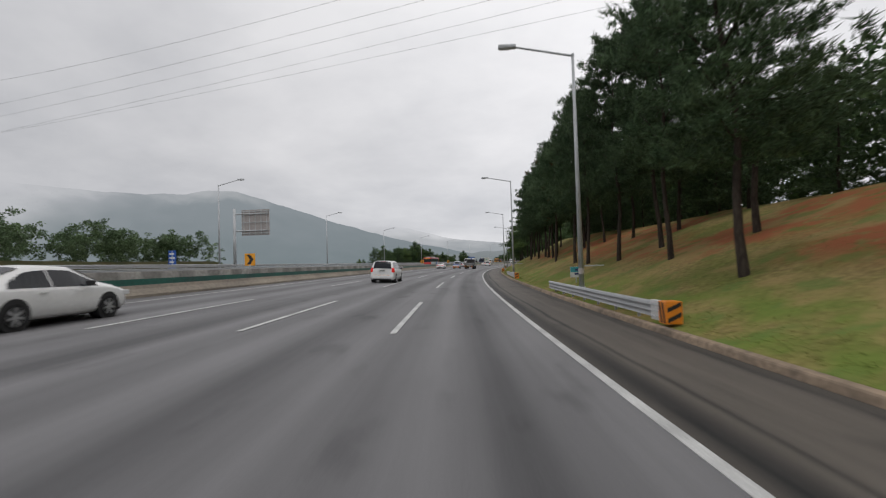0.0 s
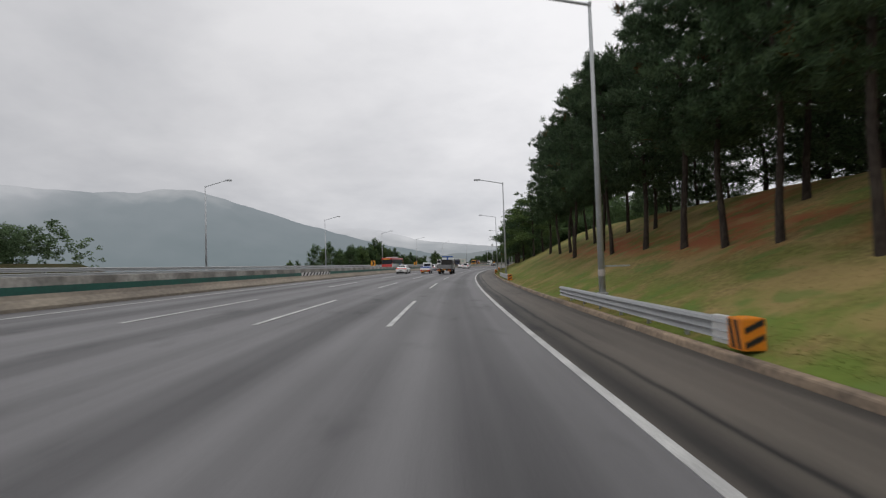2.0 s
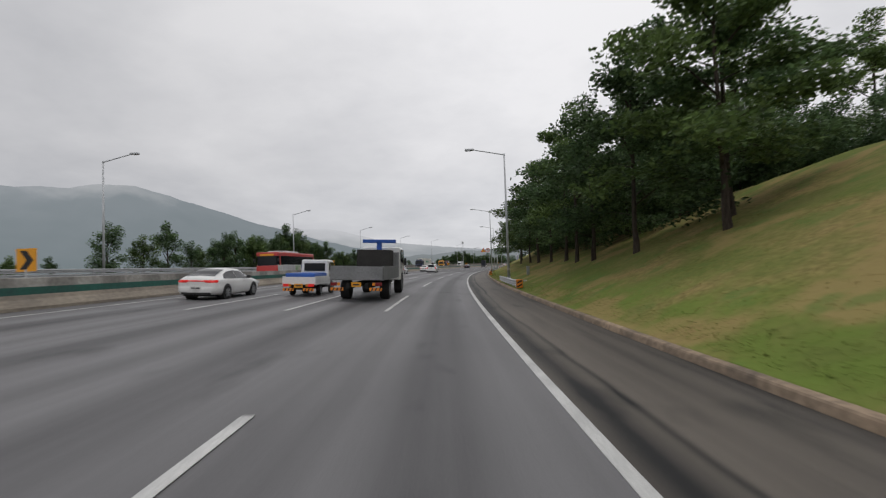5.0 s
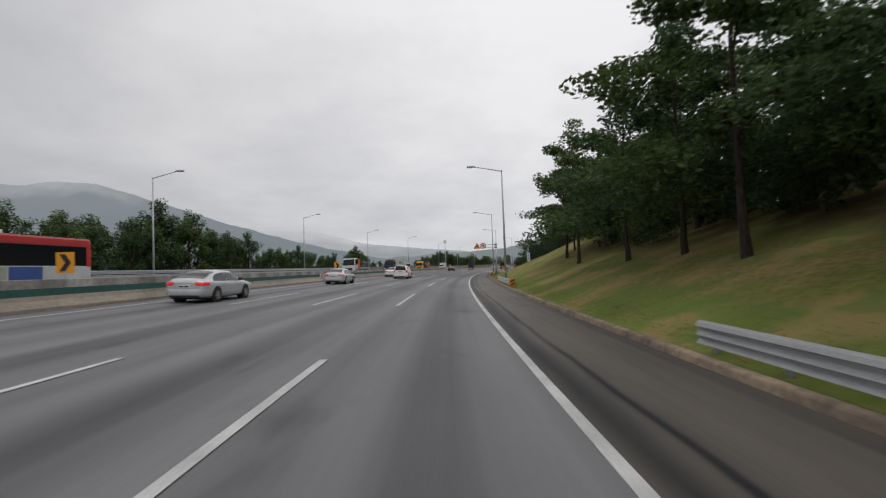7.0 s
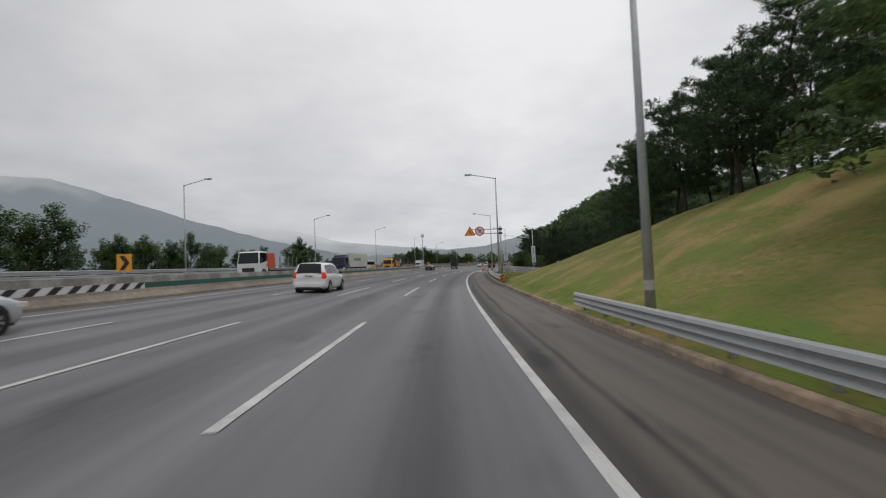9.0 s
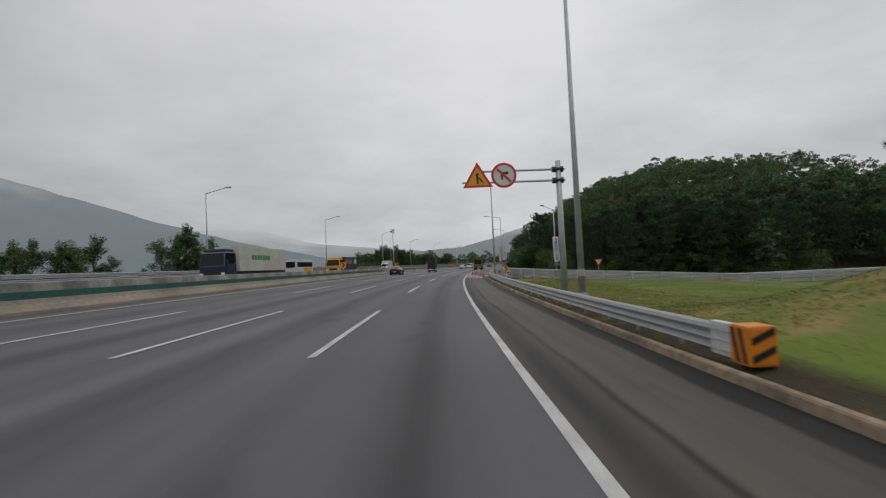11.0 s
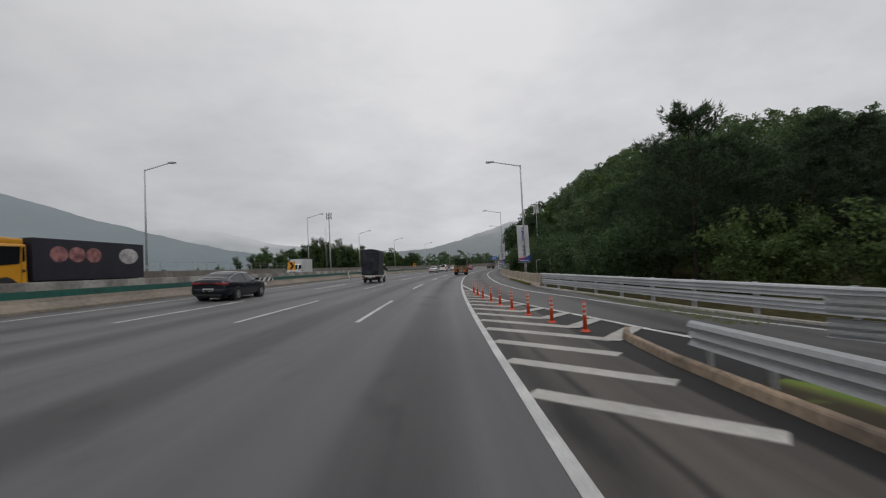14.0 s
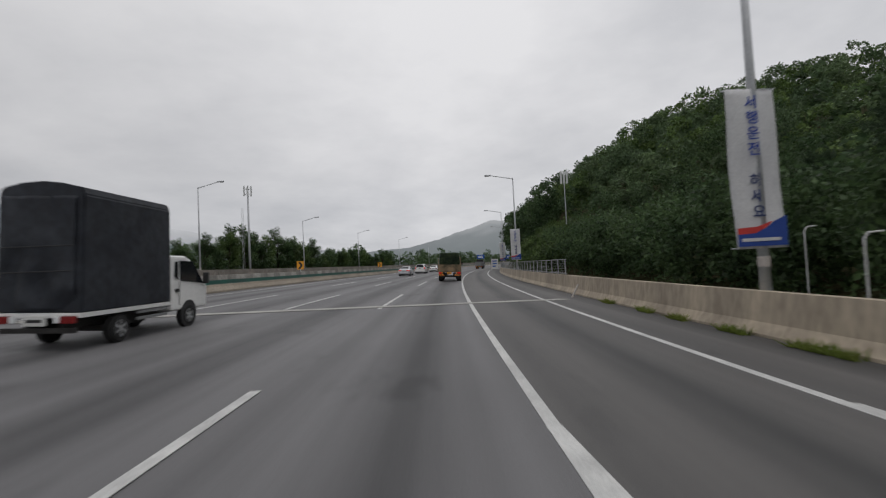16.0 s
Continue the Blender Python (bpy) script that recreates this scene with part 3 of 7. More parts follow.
ribbon("edge_line", smooth_line([(264.5, 15), (268, 10.2), (272, 8.4), (276, 7.3), (280, 6.45), (284.2, 5.66), (287.6, 4.85), (291.8, 4.14), (300, 3.70), (312, 3.56), (420, 3.58), (700, 3.6)], 8), 0.15, marks)
for k in range(14):
    tip = step_table(k, [0, 3, 9, 14], [265.2, 271.45, 283.0, 292.7])
    span = step_table(tip, [262, 270.5, 273.5, 277, 280.6, 283.1, 286, 290.6], [5.2, 4.5, 3.82, 2.95, 2.12, 1.52, 1.15, 0.74])
    mid = 0.64 * span if tip > 270.5 else 2.25
    apex = (tip - 0.72 * mid, mid)
    ribbon("chevron_arm", [(tip, 0.1), apex], 0.38, marks, OLD_PAINT, lift=0.010)
    if tip > 270.5:
        ribbon("chevron_arm", [(apex[0] - 0.1, apex[1] - 0.1), (tip + 0.06 * span - 0.1, span * 0.96)], 0.46, marks, OLD_PAINT, lift=0.012)
ribbon("bridge_joint", [(309 + 0.6 * k, -14.4 + 1.36 * k) for k in range(15)], 0.75, marks, JOINT, 0.012)


# ---- kerb, barrier, parapets ----
KERB_WIDE = [(0.06, -0.1), (0.07, 0.01), (0.10, 0.11), (0.12, 0.138), (0.25, 0.155), (0.28, 0.14), (0.29, -0.1)]
KERB_SLIM = [(0.0, -0.1), (0.01, 0.01), (0.04, 0.125), (0.06, 0.15), (0.145, 0.158), (0.165, 0.145), (0.175, -0.1)]
kerb = sweep("kerb", [(s, 2.8, road_z(2.8)) for s in np.arange(-120, 205, 3.0)] + [(205.0, 2.8, road_z(2.8))], KERB_WIDE, KERB, smooth=False)
tagged(kerb, "brown stained concrete kerb along the shoulder", "kerb", kind="structure")
kerb_slim = sweep("kerb_slim", [(205.0, 2.84, road_z(2.84)), (207.0, 2.8, road_z(2.8))] + [(s, 2.8, road_z(2.8)) for s in np.arange(210, 268, 3.0)] + [(269.6, 3.0, road_z(3.0)), (270.6, 3.4, road_z(3.4))], KERB_SLIM, KERB, smooth=False)
tagged(kerb_slim, "narrow brown stained kerb under the long guardrail", "kerb", kind="structure")

barrier = thing("median_barrier", Matrix(), "stained concrete median barrier with a green painted band", "barrier", kind="structure")
MZ = road_z(-16.0)
line = straight(-120, 740, -16.2, MZ)
sweep("barrier_foot", line, [(-0.5, -0.15), (0.42, -0.15), (0.40, 0.10), (0.16, 0.36), (0.10, 0.52), (-0.5, 0.52)], SANDY, barrier)
sweep("green_band", line, [(-0.49, 0.52), (0.098, 0.52), (0.088, 0.79), (-0.49, 0.79)], GREEN, barrier)
sweep("barrier_top", straight(-120, 740, -16.2, MZ, 2.5), [(-0.48, 0.79), (0.084, 0.79), (0.05, 1.10), (0.03, 1.12), (-0.44, 1.12), (-0.46, 1.10)], PANELLED, barrier)
for s0 in (-18.0, 82.0, 182.0, 289.5):
    board = sweep("hazard_board", straight(s0, s0 + 8.4, -16.10, MZ, 2), [(0.0, 0.50), (0.014, 0.50), (0.014, 0.80), (0.0, 0.80)], WHITE, barrier)
    for k in range(9):
        a = s0 + 0.25 + 0.92 * k
        pts = [spot(a, -16.082, MZ + 0.505), spot(a + 0.42, -16.082, MZ + 0.505), spot(a + 0.80, -16.082, MZ + 0.795), spot(a + 0.38, -16.082, MZ + 0.795)]
        off = spot(a, -16.05) - spot(a, -16.06)
        mesh_of("stripe", pts + [p - off for p in pts], [(0, 1, 2, 3), (4, 7, 6, 5), (0, 4, 5, 1), (1, 5, 6, 2), (2, 6, 7, 3), (3, 7, 4, 0)], BLACK, board)

# the far edge of the other carriageway: a rail on posts, then a concrete parapet with a mesh fence
BEAM_FACE = [(-0.020, 0.0), (-0.090, 0.012), (-0.040, 0.072), (-0.038, 0.120), (-0.090, 0.134), (-0.040, 0.196), (-0.038, 0.250), (-0.092, 0.264), (-0.070, 0.318), (-0.030, 0.345)]
BEAM = BEAM_FACE + [(a + 0.014, b) for a, b in BEAM_FACE[::-1]]


def mirrored(profile):
    return [(-a, b) for a, b in profile][::-1]


def fence_posts(parent, line, every, r, low, high, mat=GALV, name="post"):
    """Upright posts at even steps along a line of (s, d, z); alike posts share one mesh."""
    pts, data = [spot(*p) for p in line], None
    gone, due = 0.0, 0.3
    for a, b in zip(pts, pts[1:]):
        length = (b - a).length
        while due <= gone + length:
            p = a + (b - a) * ((due - gone) / max(length, 1e-6))
            if data is None:
                ob = part(name, tubes(((0, 0, low), (0, 0, high), r), sides=8), mat, parent)
                data = ob.data
            else:
                ob = new(name, data)
                ob.parent = parent
            ob.location = p
            due += every
        gone += length


far_rail = thing("guardrail", Matrix(), "double steel guardrail along the far carriageway edge", "guardrail")
FZ = road_z(-33.2)
line = straight(-60, 263, -33.3, FZ)
sweep("plinth", line, [(-0.2, -0.2), (0.2, -0.2), (0.2, 0.25), (-0.2, 0.25)], CONCRETE, far_rail)
sweep("beam", line, [(a, b + 0.36) for a, b in mirrored(BEAM)], GALV, far_rail)
sweep("beam", line, [(a, b + 0.78) for a, b in mirrored(BEAM)], GALV, far_rail)
fence_posts(far_rail, [(s, -33.42, z) for s, d, z in line], 4.0, 0.06, 0.0, 1.15)
parapet_far = sweep("parapet_far", straight(263, 740, -33.35, FZ), [(-0.2, -0.2), (0.25, -0.2), (0.16, 0.3), (0.12, 1.22), (-0.2, 1.22)], DARK_CONCRETE)
tagged(parapet_far, "dark stained concrete parapet of the far carriageway", "parapet", kind="structure")
mesh_fence = thing("mesh_fence", Matrix(), "thin wire mesh fence on the far parapet", "fence")
line = straight(288, 352, -33.4, FZ)
fence_posts(mesh_fence, line, 3.0, 0.03, 1.2, 2.25)
for z in (1.3, 1.77, 2.22):
    sweep("wire_rail", line, [(-0.015, z), (0.015, z), (0.015, z + 0.03), (-0.015, z + 0.03)], GALV, mesh_fence)


def roadside_rail(s0, s1):
    """A short length of W-beam rail behind the kerb, with a striped board on its near end."""
    rail = thing("guardrail", on_road(s0, 3.25, road_z(3.25)), "galvanised steel guardrail with a striped orange end board", "guardrail", "roadside guardrails")
    inv = rail.matrix_world.inverted()
    line = straight(s0, s1, 3.25, None, 3)
    beam = sweep("beam", line, [(a * 1.35, 0.31 + c * 1.22) for a, c in BEAM], GALV, rail)
    beam.matrix_parent_inverse = inv
    for k in range(int((s1 - s0) / 2) + 1):
        p = part("post", tubes(((0, 0, -0.25), (0, 0, 0.64), 0.055), sides=8), GALV, rail)
        p.location = inv @ spot(s0 + 0.35 + 2 * k, 3.38, road_z(3.38)) if s0 + 0.35 + 2 * k < s1 else inv @ spot(s1 - 0.2, 3.38, road_z(3.38))
    plate_ = part("end_shoe", boxes((-0.10, 0.04, 0.40, 0.95, 0.24, 0.76), bevel=0.02), WHITE, rail, "pale end shoe of the beam")
    board = part("end_board", boxes((-0.14, 0.28, -0.05, 0.40, 0.20, 0.78), bevel=0.05), ORANGE, rail, "orange end board with black stripes")
    for k in range(2):
        a = 0.24 + 0.26 * k
        part("stripe", plate([(-0.10, a), (-0.10, a + 0.11), (0.24, a + 0.27), (0.24, a + 0.16)], 0.006), BLACK, board).location = (0, -0.056, 0)
        y = 0.0 + 0.17 * k
        part("stripe", plate([(y, 0.24), (y + 0.08, 0.24), (y + 0.19, 0.74), (y + 0.11, 0.74)], 0.006, 0), BLACK, board).location = (-0.146, 0, 0)
    return rail


for s0, s1 in ((13.8, 29.0), (48.7, 62.3), (86.2, 100.8), (127.4, 141.7), (169.4, 184.2), (211.0, 267.0)):
    roadside_rail(s0, s1)


def ramp_rail(line, back, label):
    rail = thing("guardrail", Matrix(), label, "guardrail", "ramp guardrails")
    prof = mirrored(BEAM) if back else BEAM
    z = [(s, d, ramp_z(s, d)) for s, d in line]
    sweep("beam", z, [(a * 1.4, 0.30 + c * 1.08) for a, c in prof], NEW_STEEL, rail)
    sweep("beam", z, [(a * 1.4, 0.74 + c * 1.08) for a, c in prof], NEW_STEEL, rail)
    out = -0.16 if back else 0.16
    fence_posts(rail, [(s, d + out, ramp_z(s, d)) for s, d in line], 3.0, 0.095, -0.3, 1.12, NEW_STEEL)
    if back:
        fence_posts(rail, [(s, d + out, ramp_z(s, d)) for s, d in line], 3.0, 0.22, -0.3, 0.24, CONCRETE, "footing")
    return rail


ramp_rail([(s, d + 0.1) for s, d in RAMP_OUTER], False, "two-beam steel guardrail on the outside of the ramp")
ramp_rail([(s, d) for s, d in RAMP_INNER if s < 268.5 and d > 6.2], True, "two-beam steel guardrail on the inside of the ramp")
ramp_kerb = sweep("kerb_ramp", [(s, d - 0.35, ramp_z(s, d)) for s, d in RAMP_OUTER if d < 30], [(-0.1, -0.1), (0.12, -0.1), (0.12, 0.11), (-0.06, 0.10)], PALE_KERB)
tagged(ramp_kerb, "low pale concrete kerb along the ramp", "kerb", kind="structure")

WARM = material("sand_coloured_concrete", (0.50, 0.42, 0.32), 0.88, vary=0.25, scale=0.45, fine=12, bump=0.004, second=(0.34, 0.285, 0.22), stretch=(1, 1, 0.35))
parapet = sweep("parapet", straight(295.6, 740, 6.3, None, 4), [(-0.26, -0.2), (-0.26, 0.08), (-0.10, 0.32), (-0.03, 1.02), (0.2, 1.02), (0.2, -0.2)], WARM)
tagged(parapet, "sand-coloured stained concrete parapet beside the merging lane", "parapet", kind="structure")
top_fence = thing("bridge_fence", Matrix(), "grey steel bar fence on the concrete parapet", "fence")
line = straight(324, 470, 6.42, None, 4)
fence_posts(top_fence, line, 2.0, 0.035, 1.0, 2.0)
for z in (1.08, 1.96):
    sweep("rail", line, [(-0.03, z), (0.03, z), (0.03, z + 0.05), (-0.03, z + 0.05)], GALV, top_fence)
for z in np.arange(1.18, 1.95, 0.11):
    sweep("wire", line, [(-0.006, z), (0.006, z), (0.006, z + 0.012), (-0.006, z + 0.012)], STEEL, top_fence)

hill_ground = strip("hillside", list(np.arange(265, 740, 5.0)), [6.52, 8, 10, 13, 17, 22, 28, 35, 44, 54, 65, 80, 100, 130, 180, 260], lambda s, d: right_z(s, d) - 0.03, FOREST_FLOOR)
tagged(hill_ground, "dark wooded hillside behind the parapet", "hillside", kind="structure")
# ---- street lamps ----
def street_lamp(top, reach, rise, label):
    """A tapered steel column with one straight arm to the left and a flat lantern at its tip. Its foot is the origin."""
    lamp = thing("street_lamp", Matrix(), label, "street lamp", "street lamps")
    part("base_plate", boxes((-0.16, 0.16, -0.16, 0.16, -0.3, 0.012), bevel=0.008), STEEL, lamp)
    part("column", tubes(((0, 0, 0), (0, 0, top), 0.125, 0.062), sides=14), STEEL, lamp, smooth=True)
    part("clamp_band", tubes(((0, 0, 0.62), (0, 0, 0.86), 0.131), sides=14), SILVER_BAND, lamp, "pale sticker band on the column")
    arm = part("arm", tubes(((0, 0, top - 0.05), (-reach + 0.75, 0, top + rise * 0.9), 0.055, 0.045), ((0, 0, top - 0.12), (0, 0, top + 0.05), 0.075)), STEEL, lamp)
    bm = boxes((-reach - 0.05, -reach + 0.78, -0.15, 0.15, top + rise - 0.10, top + rise + 0.06), bevel=0.05)
    head = part("lantern", bm, STEEL, lamp, "flat grey lantern")
    part("lens", boxes((-reach + 0.02, -reach + 0.5, -0.11, 0.11, top + rise - 0.135, top + rise - 0.095), bevel=0.012), LENS, head, "frosted lens, unlit")
    return lamp


LENS = material("lamp_lens", (0.55, 0.56, 0.55), 0.2, vary=0.05)
right_lamp = street_lamp(11.0, 3.45, 0.55, "tall grey steel street lamp beside the shoulder, unlit")
first = True
for s, d, foot in ((-20, 3.7, 0.35), (23.8, 3.72, 0.4), (57.8, 3.72, 0.45), (96.25, 3.70, 0.42), (137.2, 3.65, 0.45), (179.4, 3.70, 0.2), (220.9, 3.75, 0.4), (261.4, 3.8, 0.3),
                   (306.1, 6.55, 0.6), (352.2, 6.75, 1.0), (391, 6.9, 1.1), (434, 6.9, 1.1), (476, 6.9, 1.1)):
    if first:
        right_lamp.matrix_world = on_road(s, d, foot)
        first = False
    else:
        lamp = copy_thing(right_lamp, on_road(s, d, foot))
        if s in (23.8, 57.8):      # a bare crossbar left clamped to two of the columns
            part("crossbar", boxes((0.05, 1.05, -0.025, 0.025, 0.95, 1.01), bevel=0.008), STEEL, lamp)
left_lamp = street_lamp(11.3, 3.45, 0.65, "tall grey steel street lamp beyond the far carriageway, unlit")
first = True
for s, d, lift in ((18, -34, 0.25), (59.3, -34.2, 0.24), (96.3, -33.9, 0.08), (137.6, -33.8, -0.1), (180.7, -33.8, -0.14), (221.5, -33.8, 0.0), (262.9, -33.8, 0.1), (306.9, -33.8, 0.95),
                (352.4, -33.8, 0.65), (386.1, -33.8, -0.4), (421.4, -33.8, -0.5), (464, -34, -0.3), (506, -34, -0.3)):
    m = on_road(s, d, 1.35 + lift, 180)
    if first:
        left_lamp.matrix_world = m
        first = False
    else:
        copy_thing(left_lamp, m)
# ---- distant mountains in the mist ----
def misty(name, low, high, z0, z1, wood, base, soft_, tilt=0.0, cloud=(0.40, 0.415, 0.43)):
    """Woods with a kilometre or two of wet air painted on: mostly emission in the mist's colour, with a little of the
    trees.
    """
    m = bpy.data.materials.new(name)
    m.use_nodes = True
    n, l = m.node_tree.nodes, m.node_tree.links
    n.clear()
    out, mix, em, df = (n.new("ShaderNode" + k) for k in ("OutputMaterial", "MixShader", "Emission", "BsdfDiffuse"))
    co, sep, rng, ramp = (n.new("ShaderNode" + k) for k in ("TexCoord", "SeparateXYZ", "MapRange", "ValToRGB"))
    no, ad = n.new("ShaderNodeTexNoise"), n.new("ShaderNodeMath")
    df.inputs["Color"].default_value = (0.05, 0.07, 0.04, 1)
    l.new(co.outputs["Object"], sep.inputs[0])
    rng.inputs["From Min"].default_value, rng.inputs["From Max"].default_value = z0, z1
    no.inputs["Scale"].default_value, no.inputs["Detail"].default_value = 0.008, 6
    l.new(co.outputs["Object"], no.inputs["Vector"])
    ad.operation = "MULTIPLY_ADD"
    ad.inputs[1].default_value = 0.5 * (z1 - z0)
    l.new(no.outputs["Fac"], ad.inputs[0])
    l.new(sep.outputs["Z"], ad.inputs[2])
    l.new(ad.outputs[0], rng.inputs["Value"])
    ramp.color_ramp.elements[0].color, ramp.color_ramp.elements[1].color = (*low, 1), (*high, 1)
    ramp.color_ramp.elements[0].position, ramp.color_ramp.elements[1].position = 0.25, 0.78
    veil = ramp.color_ramp.elements.new(1.0)      # the tops are painted in the cloud's colour
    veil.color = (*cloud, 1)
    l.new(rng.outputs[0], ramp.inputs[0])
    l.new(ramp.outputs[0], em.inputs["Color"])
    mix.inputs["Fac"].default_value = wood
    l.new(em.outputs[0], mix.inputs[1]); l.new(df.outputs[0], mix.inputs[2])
    # transparency stands in for cloud over the upper slopes, lower on the western side
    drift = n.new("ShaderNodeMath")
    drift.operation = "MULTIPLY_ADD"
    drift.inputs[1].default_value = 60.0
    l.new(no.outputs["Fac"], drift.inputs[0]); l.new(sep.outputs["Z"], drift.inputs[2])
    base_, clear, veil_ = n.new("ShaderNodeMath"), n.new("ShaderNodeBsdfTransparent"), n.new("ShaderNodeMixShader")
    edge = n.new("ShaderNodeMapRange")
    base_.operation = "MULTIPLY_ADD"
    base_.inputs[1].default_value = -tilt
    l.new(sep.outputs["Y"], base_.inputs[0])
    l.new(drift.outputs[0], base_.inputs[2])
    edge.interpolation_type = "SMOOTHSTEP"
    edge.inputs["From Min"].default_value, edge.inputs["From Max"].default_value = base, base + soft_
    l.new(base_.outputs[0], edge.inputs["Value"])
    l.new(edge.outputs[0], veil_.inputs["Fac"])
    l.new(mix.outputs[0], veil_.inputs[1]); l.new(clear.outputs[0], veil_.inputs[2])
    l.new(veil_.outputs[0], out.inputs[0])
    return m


def ridge(name, away, azimuths, heights, mat, label, rough=5.0):
    """A mountain ridge at a distance; heights in degrees above the horizon."""
    o = spot(150, -2)
    cols, rows = 220, 14
    v = []
    for i in range(cols):
        az = azimuths[0] + (azimuths[-1] - azimuths[0]) * i / (cols - 1)
        up = float(np.interp(az, azimuths[::-1] if azimuths[0] > azimuths[-1] else azimuths, heights[::-1] if azimuths[0] > azimuths[-1] else heights))
        top = away * math.tan(radians(max(0.0, up))) + rough * noise.noise((az * 0.35, away / 500, 0)) + rough * 0.35 * noise.noise((az * 2.2, away / 500, 5))
        for j in range(rows):
            t = j / (rows - 1)
            r = away * (1 - 0.30 * t) + 18 * noise.noise((az * 0.5, t * 3, 2))
            z = -15 + (top + 15) * (1 - t) ** 1.15 + rough * 1.4 * noise.noise((az * 0.4, t * 4, 7)) * math.sin(math.pi * t)
            a = radians(az)
            v.append((o.x - r * math.sin(a), o.y + r * math.cos(a), z))
    i = (np.arange(cols - 1)[:, None] * rows + np.arange(rows - 1)[None]).ravel()
    ob = mesh_of(name, np.array(v), np.stack([i, i + rows, i + rows + 1, i + 1], 1), mat, None, None, True)
    return tagged(ob, label, "mountain", kind="structure")


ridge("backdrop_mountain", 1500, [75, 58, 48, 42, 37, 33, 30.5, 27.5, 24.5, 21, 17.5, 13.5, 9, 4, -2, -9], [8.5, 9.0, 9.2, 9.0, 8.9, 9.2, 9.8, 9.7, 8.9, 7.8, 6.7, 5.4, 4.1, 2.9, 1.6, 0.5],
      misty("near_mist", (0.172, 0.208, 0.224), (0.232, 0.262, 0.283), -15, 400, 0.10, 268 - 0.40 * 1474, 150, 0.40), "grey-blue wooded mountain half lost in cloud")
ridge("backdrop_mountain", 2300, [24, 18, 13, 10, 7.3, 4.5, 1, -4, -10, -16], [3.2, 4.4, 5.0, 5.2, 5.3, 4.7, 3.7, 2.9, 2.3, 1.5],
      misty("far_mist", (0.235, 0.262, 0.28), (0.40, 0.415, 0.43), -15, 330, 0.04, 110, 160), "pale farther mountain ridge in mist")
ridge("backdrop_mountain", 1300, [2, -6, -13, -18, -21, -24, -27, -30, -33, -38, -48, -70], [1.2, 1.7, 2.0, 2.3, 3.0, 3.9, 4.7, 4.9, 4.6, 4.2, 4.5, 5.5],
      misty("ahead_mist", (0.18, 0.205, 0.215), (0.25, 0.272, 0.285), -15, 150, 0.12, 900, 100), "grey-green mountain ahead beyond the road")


# ---- trees ----
rng = np.random.default_rng(5)


def needles(centres, ways, count, length, width):
    """Thin triangles that spray from each centre, mostly along its way."""
    c = np.repeat(centres, count, 0)
    d = np.repeat(ways, count, 0) + rng.normal(0, 0.62, (len(c), 3))
    d /= np.linalg.norm(d, axis=1, keepdims=True) + 1e-9
    size = length * rng.uniform(0.6, 1.25, (len(c), 1))
    side = np.cross(d, rng.normal(0, 1, d.shape))
    side /= np.linalg.norm(side, axis=1, keepdims=True) + 1e-9
    base = c + rng.normal(0, 0.09, c.shape)
    v = np.stack([base - side * width * 0.5, base + side * width * 0.5, base + d * size], 1).reshape(-1, 3)
    return v, np.arange(len(v)).reshape(-1, 3)


def leaf_cloud(centres, count, spread, size, flat=0.6, level=0.42):
    """Small leaves, four corners each, scattered round each centre; most of them lie nearly level."""
    c = np.repeat(centres, count, 0)
    off = rng.normal(0, 1, c.shape)
    off *= (rng.uniform(0.2, 1.0, (len(c), 1)) ** 0.5) * spread / (np.linalg.norm(off, axis=1, keepdims=True) + 1e-9)
    off[:, 2] *= flat
    c = c + off
    a = rng.normal(0, 1, c.shape)
    a[:, 2] *= level
    a /= np.linalg.norm(a, axis=1, keepdims=True)
    b = np.cross(a, rng.normal(0, 1, c.shape))
    b[:, 2] *= level
    b /= np.linalg.norm(b, axis=1, keepdims=True)
    s = size * rng.uniform(0.6, 1.3, (len(c), 1))
    v = np.stack([c - a * s, c - b * s * 0.55, c + a * s, c + b * s * 0.55], 1).reshape(-1, 3)
    return v, np.arange(len(v)).reshape(-1, 4)


def stem(points, radii, sides=8):
    """A tapered, bent trunk or limb through the points."""
    v, f = [], []
    for p, r in zip(points, radii):
        for k in range(sides):
            a = 2 * math.pi * k / sides
            v.append((p[0] + r * math.cos(a), p[1] + r * math.sin(a), p[2]))
    for i in range(len(points) - 1):
        for k in range(sides):
            k2 = (k + 1) % sides
            f.append((i * sides + k, i * sides + k2, (i + 1) * sides + k2, (i + 1) * sides + k))
    return v, f


def joined(pieces):
    v, f = [], []
    for pv, pf in pieces:
        f += [tuple(i + len(v) for i in face) for face in pf]
        v += list(pv)
    return v, f


